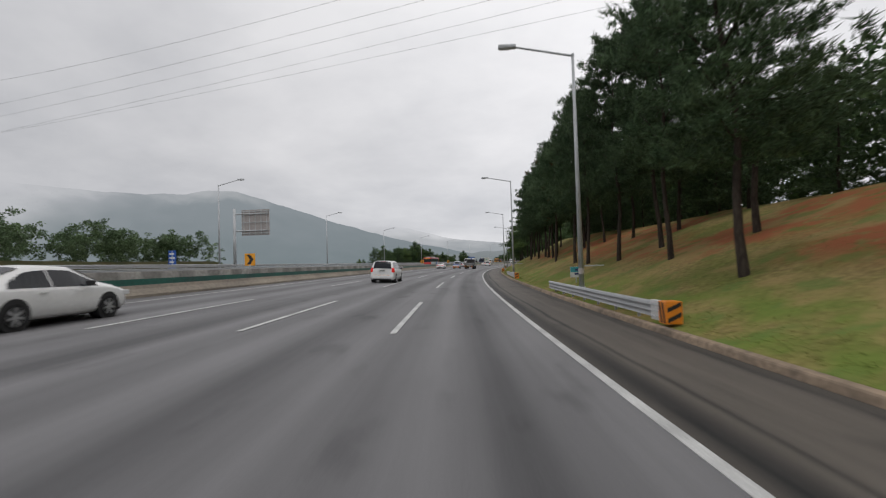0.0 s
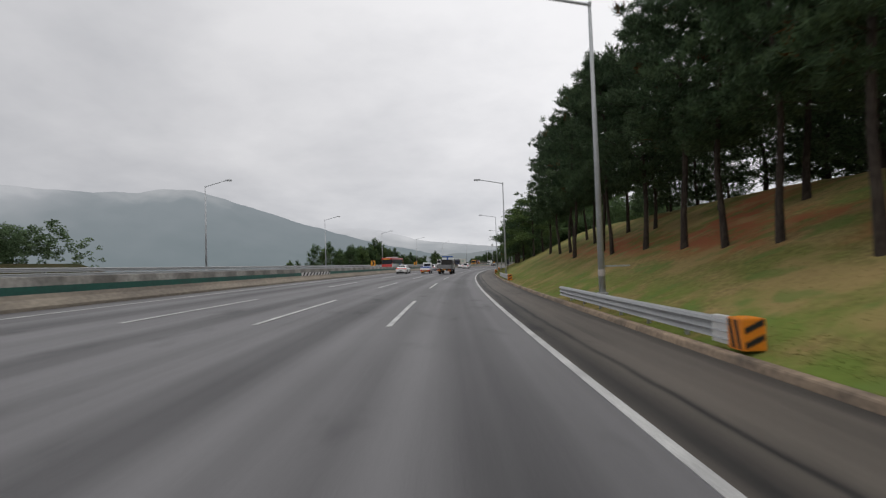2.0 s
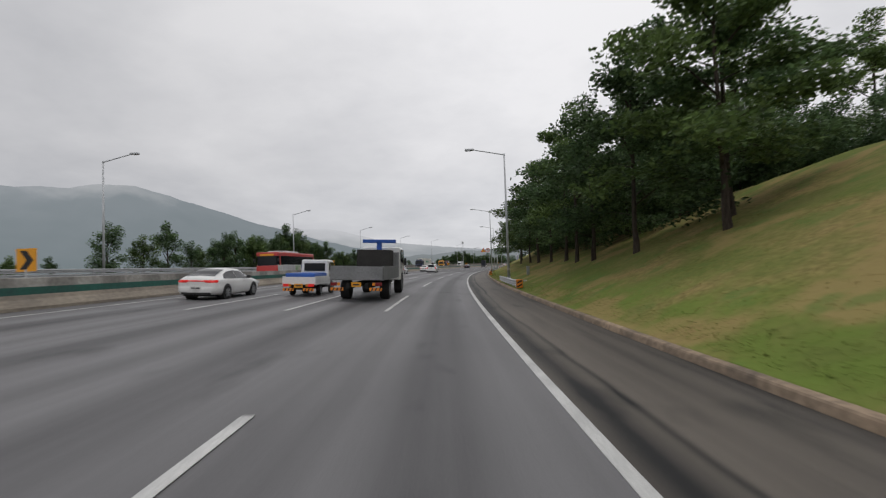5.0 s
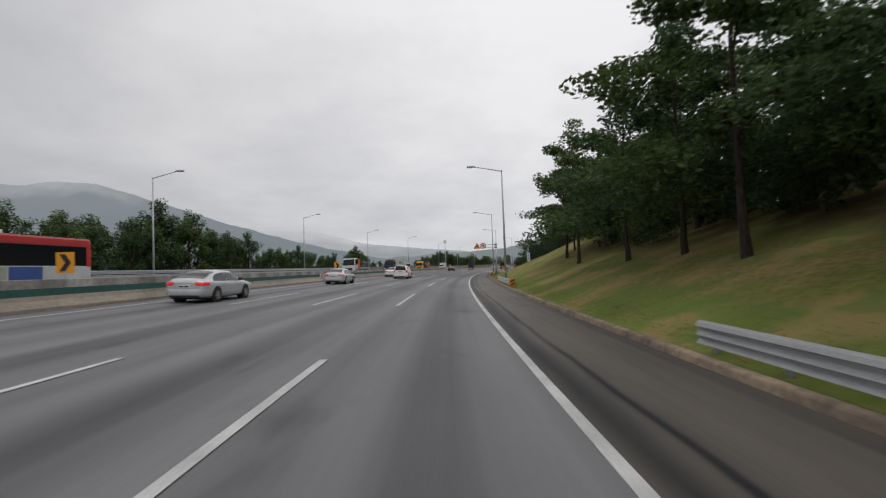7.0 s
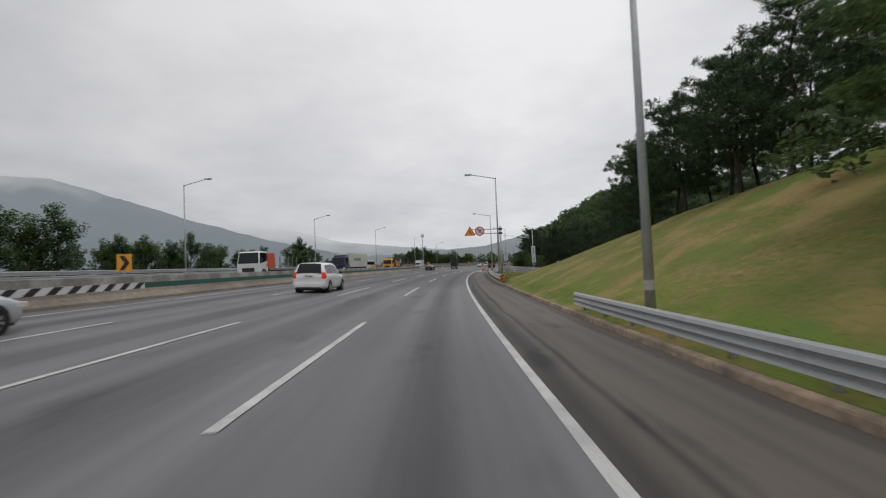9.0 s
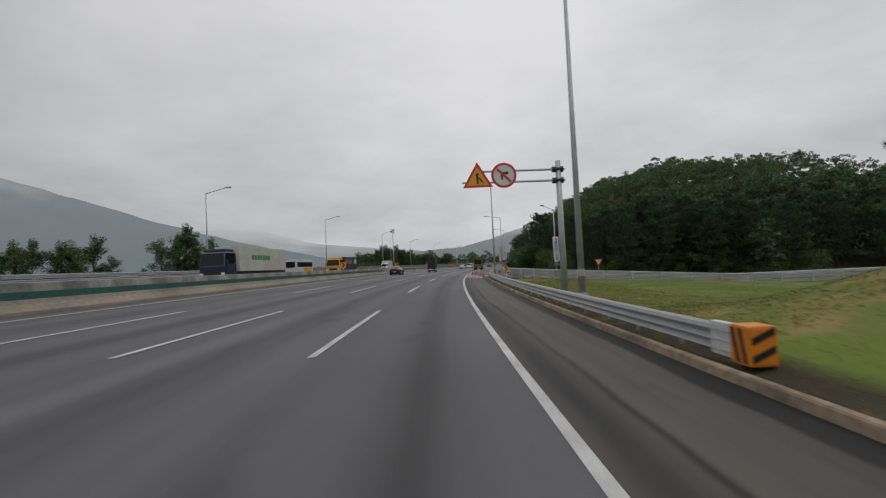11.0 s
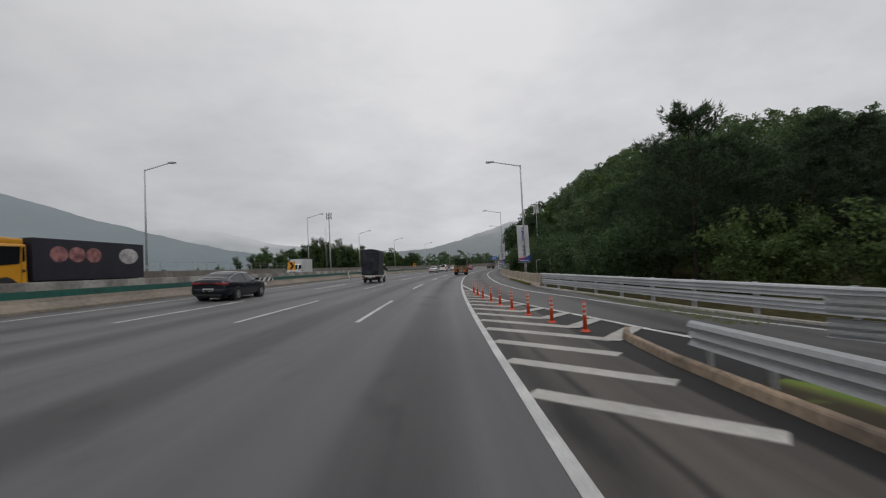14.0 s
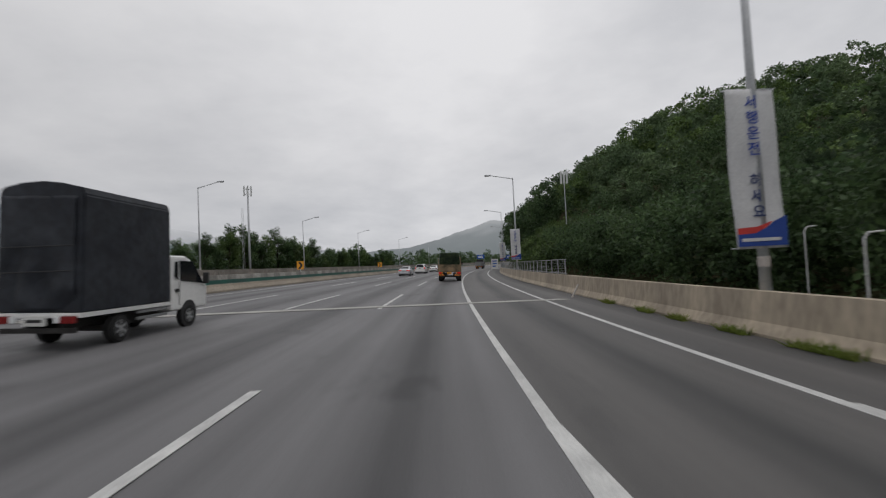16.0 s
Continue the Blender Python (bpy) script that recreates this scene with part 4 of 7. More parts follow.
def pine(name, high, bare, wide, flat, dry, label, category="pine tree", count=29, needle=0.28, blade=0.050, girth=0.135, foliage=NEEDLES):
    """A pine: a bare bent trunk with a few dead stubs, boughs that end in flat pads of needle tufts, gaps between the pads."""
    tree = thing(name, Matrix(), label, category, "roadside pines")
    n = 9
    lean = rng.normal(0, 0.12, 2)
    way = [(lean[0] * (i / n) ** 2 * 3 + 0.12 * math.sin(i * 1.3 + lean[1] * 9), lean[1] * (i / n) ** 2 * 3 + 0.10 * math.cos(i * 1.1), high * i / n - (0.6 if i == 0 else 0)) for i in range(n + 1)]
    rad = [girth * (1 - 0.85 * i / n) * (1.3 if i == 0 else 1) for i in range(n + 1)]
    pieces = [stem(way, rad, 9)]
    centres, ways = [], []

    def on_trunk(z):
        i = min(n - 1, int(z / high * n))
        q = z / high * n - i
        return np.array(way[i]) * (1 - q) + np.array(way[i + 1]) * q

    for z in np.arange(high * bare * 0.5, high * bare, 0.55):      # dead stubs below the crown
        a, ln = rng.uniform(0, 2 * math.pi), rng.uniform(0.25, 0.8)
        root = on_trunk(z)
        pieces.append(stem([root, root + np.array([math.cos(a) * ln, math.sin(a) * ln, 0.1])], [0.022, 0.006], 4))
    profile = ([0, 0.12, 0.40, 0.80, 1.0], [0.80, 1.0, 0.98, 0.72, 0.32]) if flat else ([0, 0.14, 0.4, 0.75, 1.0], [0.62, 0.95, 1.0, 0.68, 0.20])
    z = high * bare
    while z < high * 0.985:
        t = (z - high * bare) / (high * (1 - bare))
        reach = wide * float(np.interp(t, *profile))
        turn = rng.uniform(0, 2 * math.pi)
        boughs = int(rng.integers(3, 6))
        for k in range(boughs):
            a = turn + 2 * math.pi * k / boughs + rng.normal(0, 0.3)
            ln = reach * rng.uniform(0.60, 1.04)
            root = on_trunk(z)
            rise = rng.uniform(-0.06, 0.14) if t < 0.3 else rng.uniform(0.0, 0.34)
            tip = root + np.array([math.cos(a) * ln, math.sin(a) * ln, ln * rise + 0.3 * t])
            mid = (root + tip) / 2 + np.array([0, 0, -0.06 * ln])
            pieces.append(stem([root, mid, tip], [0.046 * (1 - 0.5 * t), 0.030, 0.011], 4))
            out = (tip - root) / (np.linalg.norm(tip - root) + 1e-9)
            across = np.array([-math.sin(a), math.cos(a), 0.0])
            for u in (0.46, 0.74, 1.0):
                pad = root + (tip - root) * u + np.array([0, 0, -0.06 * ln * math.sin(math.pi * u)])
                wide_pad = 0.20 + 0.17 * ln * (1.25 - 0.45 * u)
                for _ in range(5):
                    o1, o2 = rng.uniform(-1, 1), rng.uniform(-1, 1)
                    centres.append(pad + across * o1 * wide_pad * 1.3 + out * o2 * wide_pad + np.array([0, 0, rng.normal(0, 0.07)]))
                    ways.append(out * 0.55 + across * o1 * 0.5 + np.array([0, 0, 0.55]))
        z += rng.uniform(0.44, 0.74)
    for k in range(6):
        centres.append(np.array(way[-1]) - np.array([0, 0, 0.22 * k])); ways.append(np.array([0, 0, 1.0]))
    v, f = joined(pieces)
    mesh_of("trunk", v, f, BARK, tree, smooth=True)
    v, f = needles(np.array(centres), np.array(ways), count, needle, blade)
    mesh_of("crown", v, f, foliage, tree)
    if dry:
        pick = rng.choice(len(centres), 22, replace=False)
        v, f = needles(np.array(centres)[pick], np.array(ways)[pick], 18, 0.42, 0.07)
        tagged(mesh_of("dry_twigs", v, f, DRY_NEEDLES, tree), "browned dying needles", kind="stuff")
    return tree


def broadleaf(name, high, wide, low, mat, label, category="tree", clumps=150, leaf=0.17, count=46, group="roadside broadleaf trees", rise=0.12, spread=0.20):
    """A broadleaf tree: forked trunk, spreading limbs with side branches, and leaf clumps on the branch ends with gaps between them."""
    tree = thing(name, Matrix(), label, category, group)
    fork = high * low
    pieces = [stem([(0, 0, -0.6), (0.06, 0.04, fork * 0.5), (0.02, 0.1, fork), (0.12, 0.05, high * 0.6), (0.05, -0.1, high * 0.9)], [0.20, 0.14, 0.115, 0.06, 0.015], 8)]
    tips = []
    limbs = 13
    for k in range(limbs):
        a = 2.4 * k + rng.normal(0, 0.25)
        t = (k + 0.5) / limbs
        root = np.array([0.05, 0.06, fork * 0.9 + (high * 0.72 - fork * 0.9) * t])
        r = wide * (1.0 - 0.55 * t ** 1.6) * rng.uniform(0.78, 1.1)
        tip = root + np.array([math.cos(a) * r, math.sin(a) * r, (rise + 0.5 * t) * r * rng.uniform(0.5, 1.3)])
        mid = (root + tip) / 2 + np.array([0, 0, 0.10 * r])
        pieces.append(stem([root, mid, tip], [0.072 * (1 - 0.5 * t), 0.04, 0.012], 5))
        for u in (0.45, 0.62, 0.80, 1.0):
            p = root + (tip - root) * u + np.array([0, 0, 0.35 * r * u * (1 - u)])
            tips.append((p, a, r * (1.15 - 0.5 * u)))
    for k in range(5):
        tips.append((np.array([0.1, 0.0, high * (0.72 + 0.055 * k)]), 1.3 * k, wide * (0.42 - 0.06 * k)))
    centres = []
    per = max(1, round(clumps / len(tips)))
    for p, a, r in tips:
        for _ in range(per):
            b = a + rng.normal(0, 1.1)
            q = rng.uniform(0.0, 0.42) * r
            c = p + np.array([math.cos(b) * q, math.sin(b) * q, rng.uniform(-0.10, 0.16) * r + 0.12])
            c[2] = min(c[2], high * 0.98)
            centres.append(c)
    v, f = joined(pieces)
    mesh_of("trunk", v, f, BARK, tree, smooth=True)
    v, f = leaf_cloud(np.array(centres), count, wide * spread, leaf, 0.5 if spread < 0.25 else 0.8)
    mesh_of("crown", v, f, mat, tree)
    return tree


def planted(models, places, height, sink=0.1):
    """Copies of the model trees at (s, d, scale); the models themselves take the first places."""
    first = {}
    for i, (s, d, k) in enumerate(places):
        model = models[i % len(models)]
        z = height(s, d) - sink
        p = spot(s, d, z)
        m = pose(p.x, p.y, p.z, 0, 0, float(rng.uniform(0, 360))) @ Matrix.Diagonal((k * float(rng.uniform(0.9, 1.1)), k * float(rng.uniform(0.9, 1.1)), k, 1))
        if model.name not in first:
            first[model.name] = (model, m)
        else:
            copy_thing(model, m)
    for model, m in first.values():
        model.matrix_world = m


pines = [pine("pine_tree", 13.2, 0.32, 3.0, False, False, "tall dark green pine with a bare trunk on the grass bank"),
         pine("pine_tree", 13.6, 0.34, 2.8, False, True, "tall dark pine with some browned twigs on the bank"),
         pine("pine_tree", 12.6, 0.30, 3.2, False, False, "broad dark green pine with a bare trunk on the bank"),
         pine("pine_tree", 12.2, 0.36, 3.1, True, False, "dark pine with a high flat crown on the bank")]
row = [(-34, 7.6, 1), (-26, 8.2, 0.95), (-18, 7.6, 1.05), (-9, 8.0, 1), (-1, 7.6, 1), (10.0, 9.2, 0.95), (16.2, 6.6, 0.98), (23.6, 7.7, 1.0), (30.2, 7.7, 1.0), (28.4, 9.3, 0.98), (21.5, 10.5, 1.05), (35.0, 7.1, 0.98), (39.6, 7.2, 1.0),
       (50.9, 7.7, 0.96), (51.8, 10.7, 1.0), (55.0, 8.5, 1.0), (58.2, 8.5, 1.02), (61.0, 8.5, 1.0), (65.5, 8.6, 1.0), (69.8, 8.1, 1.0), (72.6, 8.6, 1.0), (77.8, 7.9, 0.98), (82.0, 10.7, 1.0), (84.4, 9.0, 1.0), (88.7, 8.7, 1.02), (89.0, 11.6, 1.0), (95.0, 8.9, 0.98), (92.0, 10.9, 1.0)]
row += [(-30, 12.5, 1), (-14, 12.2, 1), (33.0, 12.6, 0.9), (40.0, 12.0, 0.9), (47.9, 11.8, 0.9), (59.6, 12.9, 1.0), (66.7, 13.2, 0.95), (71.3, 11.6, 0.95), (76.6, 11.7, 1.0)]
planted(pines, row, right_z)
bushy = [pine("bank_pine", 10.5, 0.10, 3.3, True, False, "low-branched dark pine at the back of the bank", count=10, needle=0.42, blade=0.085),
         pine("bank_pine", 9.6, 0.08, 3.5, True, False, "bushy dark pine at the back of the bank", count=10, needle=0.42, blade=0.085)]
planted(bushy, [(s, 16.8 + 1.5 * math.sin(s), (0.90 if s > 55 or s < 0 else 0.60) + 0.08 * math.cos(s * 1.7)) for s in range(-40, 78, 5)] + [(s + 3, 21.5 + 2 * math.cos(s), 1.0 if s > 55 or s < 0 else 0.66) for s in range(-40, 74, 6)] + [(76, 19, 0.85), (79, 16, 0.75), (81.5, 20.5, 0.8), (83, 17.5, 0.68), (86.5, 16.8, 0.52)], right_z)

leafy = [broadleaf("roadside_tree", 10.4, 3.9, 0.13, LEAVES, "dense dark green broadleaf tree on the bank", clumps=170, leaf=0.12, count=62, rise=0.0),
         broadleaf("roadside_tree", 11.4, 3.8, 0.15, LEAVES_LIGHT, "tall light green broadleaf tree on the bank", clumps=170, leaf=0.12, count=62, rise=0.0),
         broadleaf("roadside_tree", 9.4, 4.3, 0.13, LEAVES, "spreading leafy tree with low branches on the bank", clumps=170, leaf=0.12, count=62, rise=-0.04)]
places = [(116, 10.9, 1.10), (113.5, 9.2, 1.04), (119, 7.9, 1.10), (124.5, 7.5, 1.0), (129, 7.6, 1.02), (129, 15, 1.0), (134, 8.0, 1.05), (134, 13, 1.05), (140.5, 8.0, 0.98), (140, 15.5, 1.05), (147.6, 8.0, 1.02), (147, 13, 1.1), (153.0, 8.8, 1.08), (154, 15, 1.1),
          (158.4, 8.4, 1.02), (160, 13, 1.05), (167.0, 7.9, 0.95), (167, 14.5, 0.95), (174.0, 8.7, 0.95), (130, 20, 1.05), (137, 21, 1.1), (145, 20, 1.1), (153, 21, 1.1), (161, 20, 1.05), (172, 15.5, 0.72), (178.7, 10.5, 0.62), (170.5, 11.6, 0.88), (176.0, 13.0, 0.74)] + [(114 + 7.0 * k, 26 + 2 * math.sin(k), 1.05) for k in range(2, 8)]
planted(leafy, places, right_z)

# crooked red pines on the crest where the bank is open
crest_pines = [pine("red_pine", 9.0, 0.30, 3.0, True, False, "crooked spreading red pine on the crest of the bank"),
               pine("red_pine", 8.0, 0.34, 3.3, True, False, "low spreading red pine on the crest of the bank")]
planted(crest_pines, [(189.8, 15.2, 0.95), (193.4, 14.8, 0.92), (186, 17.5, 1.0), (197, 16.5, 0.95), (200, 20, 1.1), (203, 16, 0.95), (200, 15.0, 0.88), (205.5, 14.4, 0.85), (195, 20, 1.0), (190, 20.5, 1.0), (206, 20, 1.0), (209, 15.5, 0.9), (213, 18, 1.0), (216.5, 15.5, 0.85), (220, 18.5, 0.95), (219, 24, 1.0), (184, 24, 1.1), (192, 27, 1.1), (201, 28, 1.1), (210, 28, 1.05), (219, 30, 1), (226, 34, 1.0), (176, 23, 1.0)], right_z)

# pine grove behind the ramp, with its shade in the needle colour
grove = [pine("grove_pine", 9.5, 0.22, 2.9, True, False, "dark bushy pine in the grove behind the ramp", count=15, needle=0.34, blade=0.062, foliage=SHADED_NEEDLES),
         pine("grove_pine", 8.6, 0.18, 3.0, True, False, "dark low-branched pine in the grove behind the ramp", count=15, needle=0.34, blade=0.062, foliage=SHADED_NEEDLES)]
spots = []
for k in range(90):
    s, d = 268 + (k % 18) * 4.0 + float(rng.uniform(-1.3, 1.3)), 16.0 + (k // 18) * 5.2 + float(rng.uniform(-1.6, 1.6))
    if s > 314 and d < 18:
        continue
    spots.append((s, d, float(rng.uniform(0.78, 1.0)) * (1 - 0.42 * ease(296, 330, s)) * (1 if d > 20 else 0.80 + 0.16 * ease(281, 292, s))))
spots += [(262 - 5.5 * k, 80 + 4 * math.sin(k), 1.1) for k in range(14)] + [(258 - 5.5 * k, 86 + 4 * math.cos(k), 1.2) for k in range(14)]
spots += [(270, 26 + 6 * k, 1.05) for k in range(9)] + [(274, 29 + 6 * k, 1.0) for k in range(9)]
spots += [(284.3, 12.7, 0.99)]
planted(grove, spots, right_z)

# young trees along the far edge of the other carriageway
young = [broadleaf("young_tree", 8.2, 2.2, 0.12, LEAVES, "young leafy tree beyond the far parapet", clumps=120, leaf=0.125, count=46, group="trees along the far edge", rise=0.75, spread=0.31),
         broadleaf("young_tree", 7.4, 2.0, 0.10, LEAVES_LIGHT, "young light green tree beyond the far parapet", clumps=120, leaf=0.125, count=46, group="trees along the far edge", rise=0.95, spread=0.31),
         broadleaf("young_tree", 8.8, 1.9, 0.12, LEAVES, "slim young tree with upright branches beyond the parapet", clumps=120, leaf=0.125, count=46, group="trees along the far edge", rise=1.15, spread=0.31)]
TALL_AT = [146, 152, 161, 173, 184, 196, 205, 212, 246, 253, 256, 259, 261, 267, 272, 276, 280, 287, 295, 300, 328, 333, 345, 359, 366, 374, 390, 407, 431, 470]
TALL = [7, 7.8, 7.8, 8.4, 9.4, 10.2, 8.8, 7.2, 6.2, 6.0, 2.5, 3.2, 7.0, 7.8, 7.0, 6.0, 4.8, 3.3, 4.8, 3, 3, 4.5, 6, 7, 8, 10, 9.8, 7.6, 8.0, 7.0]
places = []
for s in list(np.arange(146, 174, 4.2)) + list(np.arange(174, 274, 2.3)) + list(np.arange(276, 344, 5.5)) + list(np.arange(345, 470, 2.6)):
    k = float(np.interp(s, TALL_AT, TALL)) / 8.0 * float(rng.uniform(0.8, 1.08))
    places.append((float(s + rng.uniform(-0.8, 0.8)), float(-38.3 - rng.uniform(0, 3)), k))
places += [(float(s), float(-44 - rng.uniform(0, 4)), float(np.interp(s, TALL_AT, TALL)) / 9.0) for s in list(np.arange(172, 250, 4.0)) + list(np.arange(352, 470, 4.0))]
places += [(float(s), float(-39 - rng.uniform(0, 3)), float(0.35 + rng.uniform(0, 0.2))) for s in np.arange(136, 146, 4.0)]
planted(young, places, left_z)


# woods on the hill, as one mass of crowns
def woods(name, spots, mat, label, per, spread, leaf, height):
    """Rounded crowns, each a dome of leaf clumps, standing close together."""
    cs = []
    for s, d, k in spots:
        p = spot(s, d, height(s, d))
        w, h = 2.5 * k * rng.uniform(0.8, 1.15), 3.4 * k * rng.uniform(0.85, 1.2)
        for _ in range(max(8, int(17 * k))):
            a, u = rng.uniform(0, 2 * math.pi), rng.uniform(-0.35, 1.0)
            r = math.sqrt(max(0.0, 1 - u * u)) * rng.uniform(0.8, 1.05)
            cs.append((p.x + math.cos(a) * r * w, p.y + math.sin(a) * r * w, p.z + 4.6 * k + u * h))
        for _ in range(3):
            cs.append((p.x + rng.normal(0, 0.6) * k, p.y + rng.normal(0, 0.6) * k, p.z + k * rng.uniform(0.8, 3.2)))
    v, f = leaf_cloud(np.array(cs), per, spread, leaf, 0.7, 0.85)
    return tagged(mesh_of(name, v, f, mat), label, "woods", kind="stuff")


def scatter(count, s0, s1, d0, d1):
    found = [(float(rng.uniform(s0, s1)), float(d0 + (d1 - d0) * rng.uniform(0, 1) ** 1.2), float(rng.uniform(0.75, 1.25))) for _ in range(count)]
    return [(s, d, k * (0.42 + 0.58 * ease(305, 352, s)) * (0.62 + 0.38 * ease(13, 28, d))) for s, d, k in found]


woods("hill_woods", scatter(150, 298, 345, 13, 60), LEAVES, "leafy trees at the foot of the wooded hill", 60, 0.9, 0.14, right_z)
woods("hill_woods", [(float(rng.uniform(266, 345)), float(rng.uniform(36, 130)), float(rng.uniform(0.7, 1.1))) for _ in range(330)], LEAVES, "dark green woods on the slope beyond the ramp", 20, 0.9, 0.38, right_z)
woods("hill_woods", scatter(480, 338, 520, 17.5, 120), HILL_LEAVES, "dense dark green woods covering the hillside", 40, 0.85, 0.24, right_z)
woods("hill_woods", scatter(200, 318, 520, 16.5, 110), LEAVES_LIGHT, "lighter green crowns among the hillside woods", 44, 0.80, 0.22, right_z)
woods("hill_foot_woods", [(float(rng.uniform(374, 470)), float(rng.uniform(9.5, 17)), float(rng.uniform(0.75, 1.2))) for _ in range(80)], LEAVES, "leafy trees at the foot of the hill beside the parapet", 34, 0.9, 0.24, right_z)
woods("roadside_woods", scatter(150, 480, 740, 15, 60), LEAVES, "woods beside the road far ahead", 13, 1.2, 0.42, right_z)
woods("far_woods", [(float(rng.uniform(440, 740)), float(rng.uniform(-70, -38)), float(rng.uniform(0.8, 1.4))) for _ in range(170)], LEAVES, "dark trees beside the road far ahead", 12, 1.2, 0.42, left_z)
woods("valley_woods", [(float(rng.uniform(42, 138)), float(rng.uniform(-118, -86)), float(rng.uniform(0.8, 1.25))) for _ in range(150)], HILL_LEAVES, "leafy wood on rising ground beyond the far carriageway", 30, 0.9, 0.26, left_z)
woods("bank_shrubs", [(float(rng.uniform(-40, 70)), float(rng.uniform(17, 28)), float(rng.uniform(0.6, 1.05))) for _ in range(260)], LEAVES, "dark undergrowth beneath the pines", 20, 0.9, 0.22, right_z)
woods("crest_shrubs", [(float(rng.uniform(90, 128)), float(rng.uniform(18, 24)), float(rng.uniform(0.28, 0.45))) for _ in range(60)], LEAVES, "leafy shrubs along the crest of the bank", 75, 0.65, 0.085, right_z)
woods("ramp_shrubs", [(float(rng.uniform(268, 287)), float(rng.uniform(12.0, 16.5)), float(rng.uniform(0.2, 0.45))) for _ in range(34)], LEAVES_LIGHT, "bright green shrubs behind the ramp guardrail", 60, 0.6, 0.10, right_z)
woods("grove_shrubs", [(float(rng.uniform(266.5, 277)), float(rng.uniform(19, 48)), float(rng.uniform(0.16, 0.38))) for _ in range(70)], LEAVES_LIGHT, "bright green undergrowth at the edge of the pine grove", 40, 0.6, 0.11, right_z)
woods("parapet_shrubs", [(float(rng.uniform(287, 345)), float(rng.uniform(9.2, 13.5)), float(rng.uniform(0.3, 0.55))) for _ in range(150)], LEAVES, "green shrubs behind the concrete parapet", 50, 0.75, 0.12, right_z)
woods("ivy_mound", [(float(rng.uniform(338, 374)), float(rng.uniform(8.2, 15)), float(rng.uniform(0.16, 0.34))) for _ in range(170)], LEAVES_LIGHT, "bright green climbing plants over a mound", 40, 0.7, 0.17, right_z)


# grass blades on the near part of the bank
def blades(name, count, s0, s1, d0, d1, size, mat, label, height, stand=0.24):
    s, d = rng.uniform(s0, s1, count), d0 + (d1 - d0) * rng.uniform(0, 1, count) ** 1.6
    c = np.array([spot(a, b, height(a, b)) for a, b in zip(s, d)])
    up = rng.normal(0, 0.65, (count, 3)); up[:, 2] = stand
    up *= size * rng.uniform(0.5, 1.4, (count, 1))
    side = rng.normal(0, 1, (count, 3)); side[:, 2] = 0
    side /= np.linalg.norm(side, axis=1, keepdims=True)
    side *= size * 0.12
    v = np.stack([c - side, c + side, c + up], 1).reshape(-1, 3)
    return tagged(mesh_of(name, v, np.arange(len(v)).reshape(-1, 3), mat), label, "grass", kind="stuff")


blades("grass_blades", 130000, -10, 262, 3.15, 10.5, 0.10, BLADES, "dry and green grass standing on the bank", right_z)
blades("field_grass", 34000, 216, 254, 3.9, 26, 0.16, WEEDS, "green grass on the flat inside the ramp", right_z)
blades("field_straw", 14000, 212, 254, 3.9, 12, 0.18, STRAW, "dry straw standing among the grass inside the ramp", right_z)
blades("verge_grass", 24000, -10, 206, 3.12, 4.3, 0.12, WEEDS, "lush green verge grass behind the kerb", right_z)
blades("kerb_weeds", 3000, 272, 294, 6.9, 8.6, 0.12, WEEDS, "weeds along the foot of the ramp guardrail", ramp_z, 0.6)
clumps_at = [(299.5, 5.85), (301, 5.86), (303.4, 5.86), (304.0, 5.84), (306.3, 5.86), (309, 5.87), (311.2, 5.86), (315, 5.88)]
for s, d in clumps_at:
    blades("weed_clump", 130, s - 0.45, s + 0.45, d - 0.12, d + 0.1, 0.22, WEEDS, "green weeds at the foot of the parapet", lambda a, b: road_z(b), 0.8)

woods("wood_undergrowth", [(float(rng.uniform(122, 184)), float(rng.uniform(11.5, 27)), float(rng.uniform(0.28, 0.62))) for _ in range(230)], LEAVES, "dark undergrowth beneath the broadleaf trees", 22, 0.9, 0.2, right_z)
# ---- vehicles ----
def paint(name, colour, rough=0.28, metal=0.0):
    return material(name, colour, rough, metal, vary=0.06, scale=0.7, coat=0.6)


CAR_WHITE = paint("white_car_paint", (0.80, 0.80, 0.785))
CAR_SILVER = paint("silver_car_paint", (0.56, 0.58, 0.60), 0.32, 0.3)
CAR_BLACK = material("black_car_paint", (0.007, 0.009, 0.016), 0.25, 0.0, vary=0.06, scale=0.7, coat=0.2, spec=0.35)
CAR_RED = paint("red_car_paint", (0.42, 0.06, 0.06))
GLASS = material("dark_car_glass", (0.012, 0.014, 0.017), 0.10, vary=0.05, spec=0.28)
RUBBER = material("tyre_rubber", (0.018, 0.018, 0.018), 0.85, vary=0.2, scale=4)
ALLOY = material("alloy_rim", (0.55, 0.56, 0.57), 0.3, 0.8, vary=0.1, scale=4)
TRIM = material("black_plastic", (0.025, 0.025, 0.026), 0.55, vary=0.2, scale=3)
TRUCK_GREY = material("grey_truck_bed", (0.24, 0.245, 0.25), 0.6, vary=0.25, scale=1.0)
CHASSIS = material("dirty_chassis", (0.035, 0.033, 0.031), 0.85, vary=0.3, scale=2)
LAMP_LIT = material("lit_red_lamp", (0.75, 0.03, 0.025), 0.25, vary=0.3, scale=9, glow=0.22)
LAMP_RED = material("red_lamp", (0.20, 0.012, 0.012), 0.2, vary=0.05)
LAMP_CLEAR = material("clear_lamp", (0.75, 0.76, 0.76), 0.12, vary=0.05)
LAMP_AMBER = material("amber_lamp", (0.75, 0.24, 0.02), 0.25, vary=0.05)
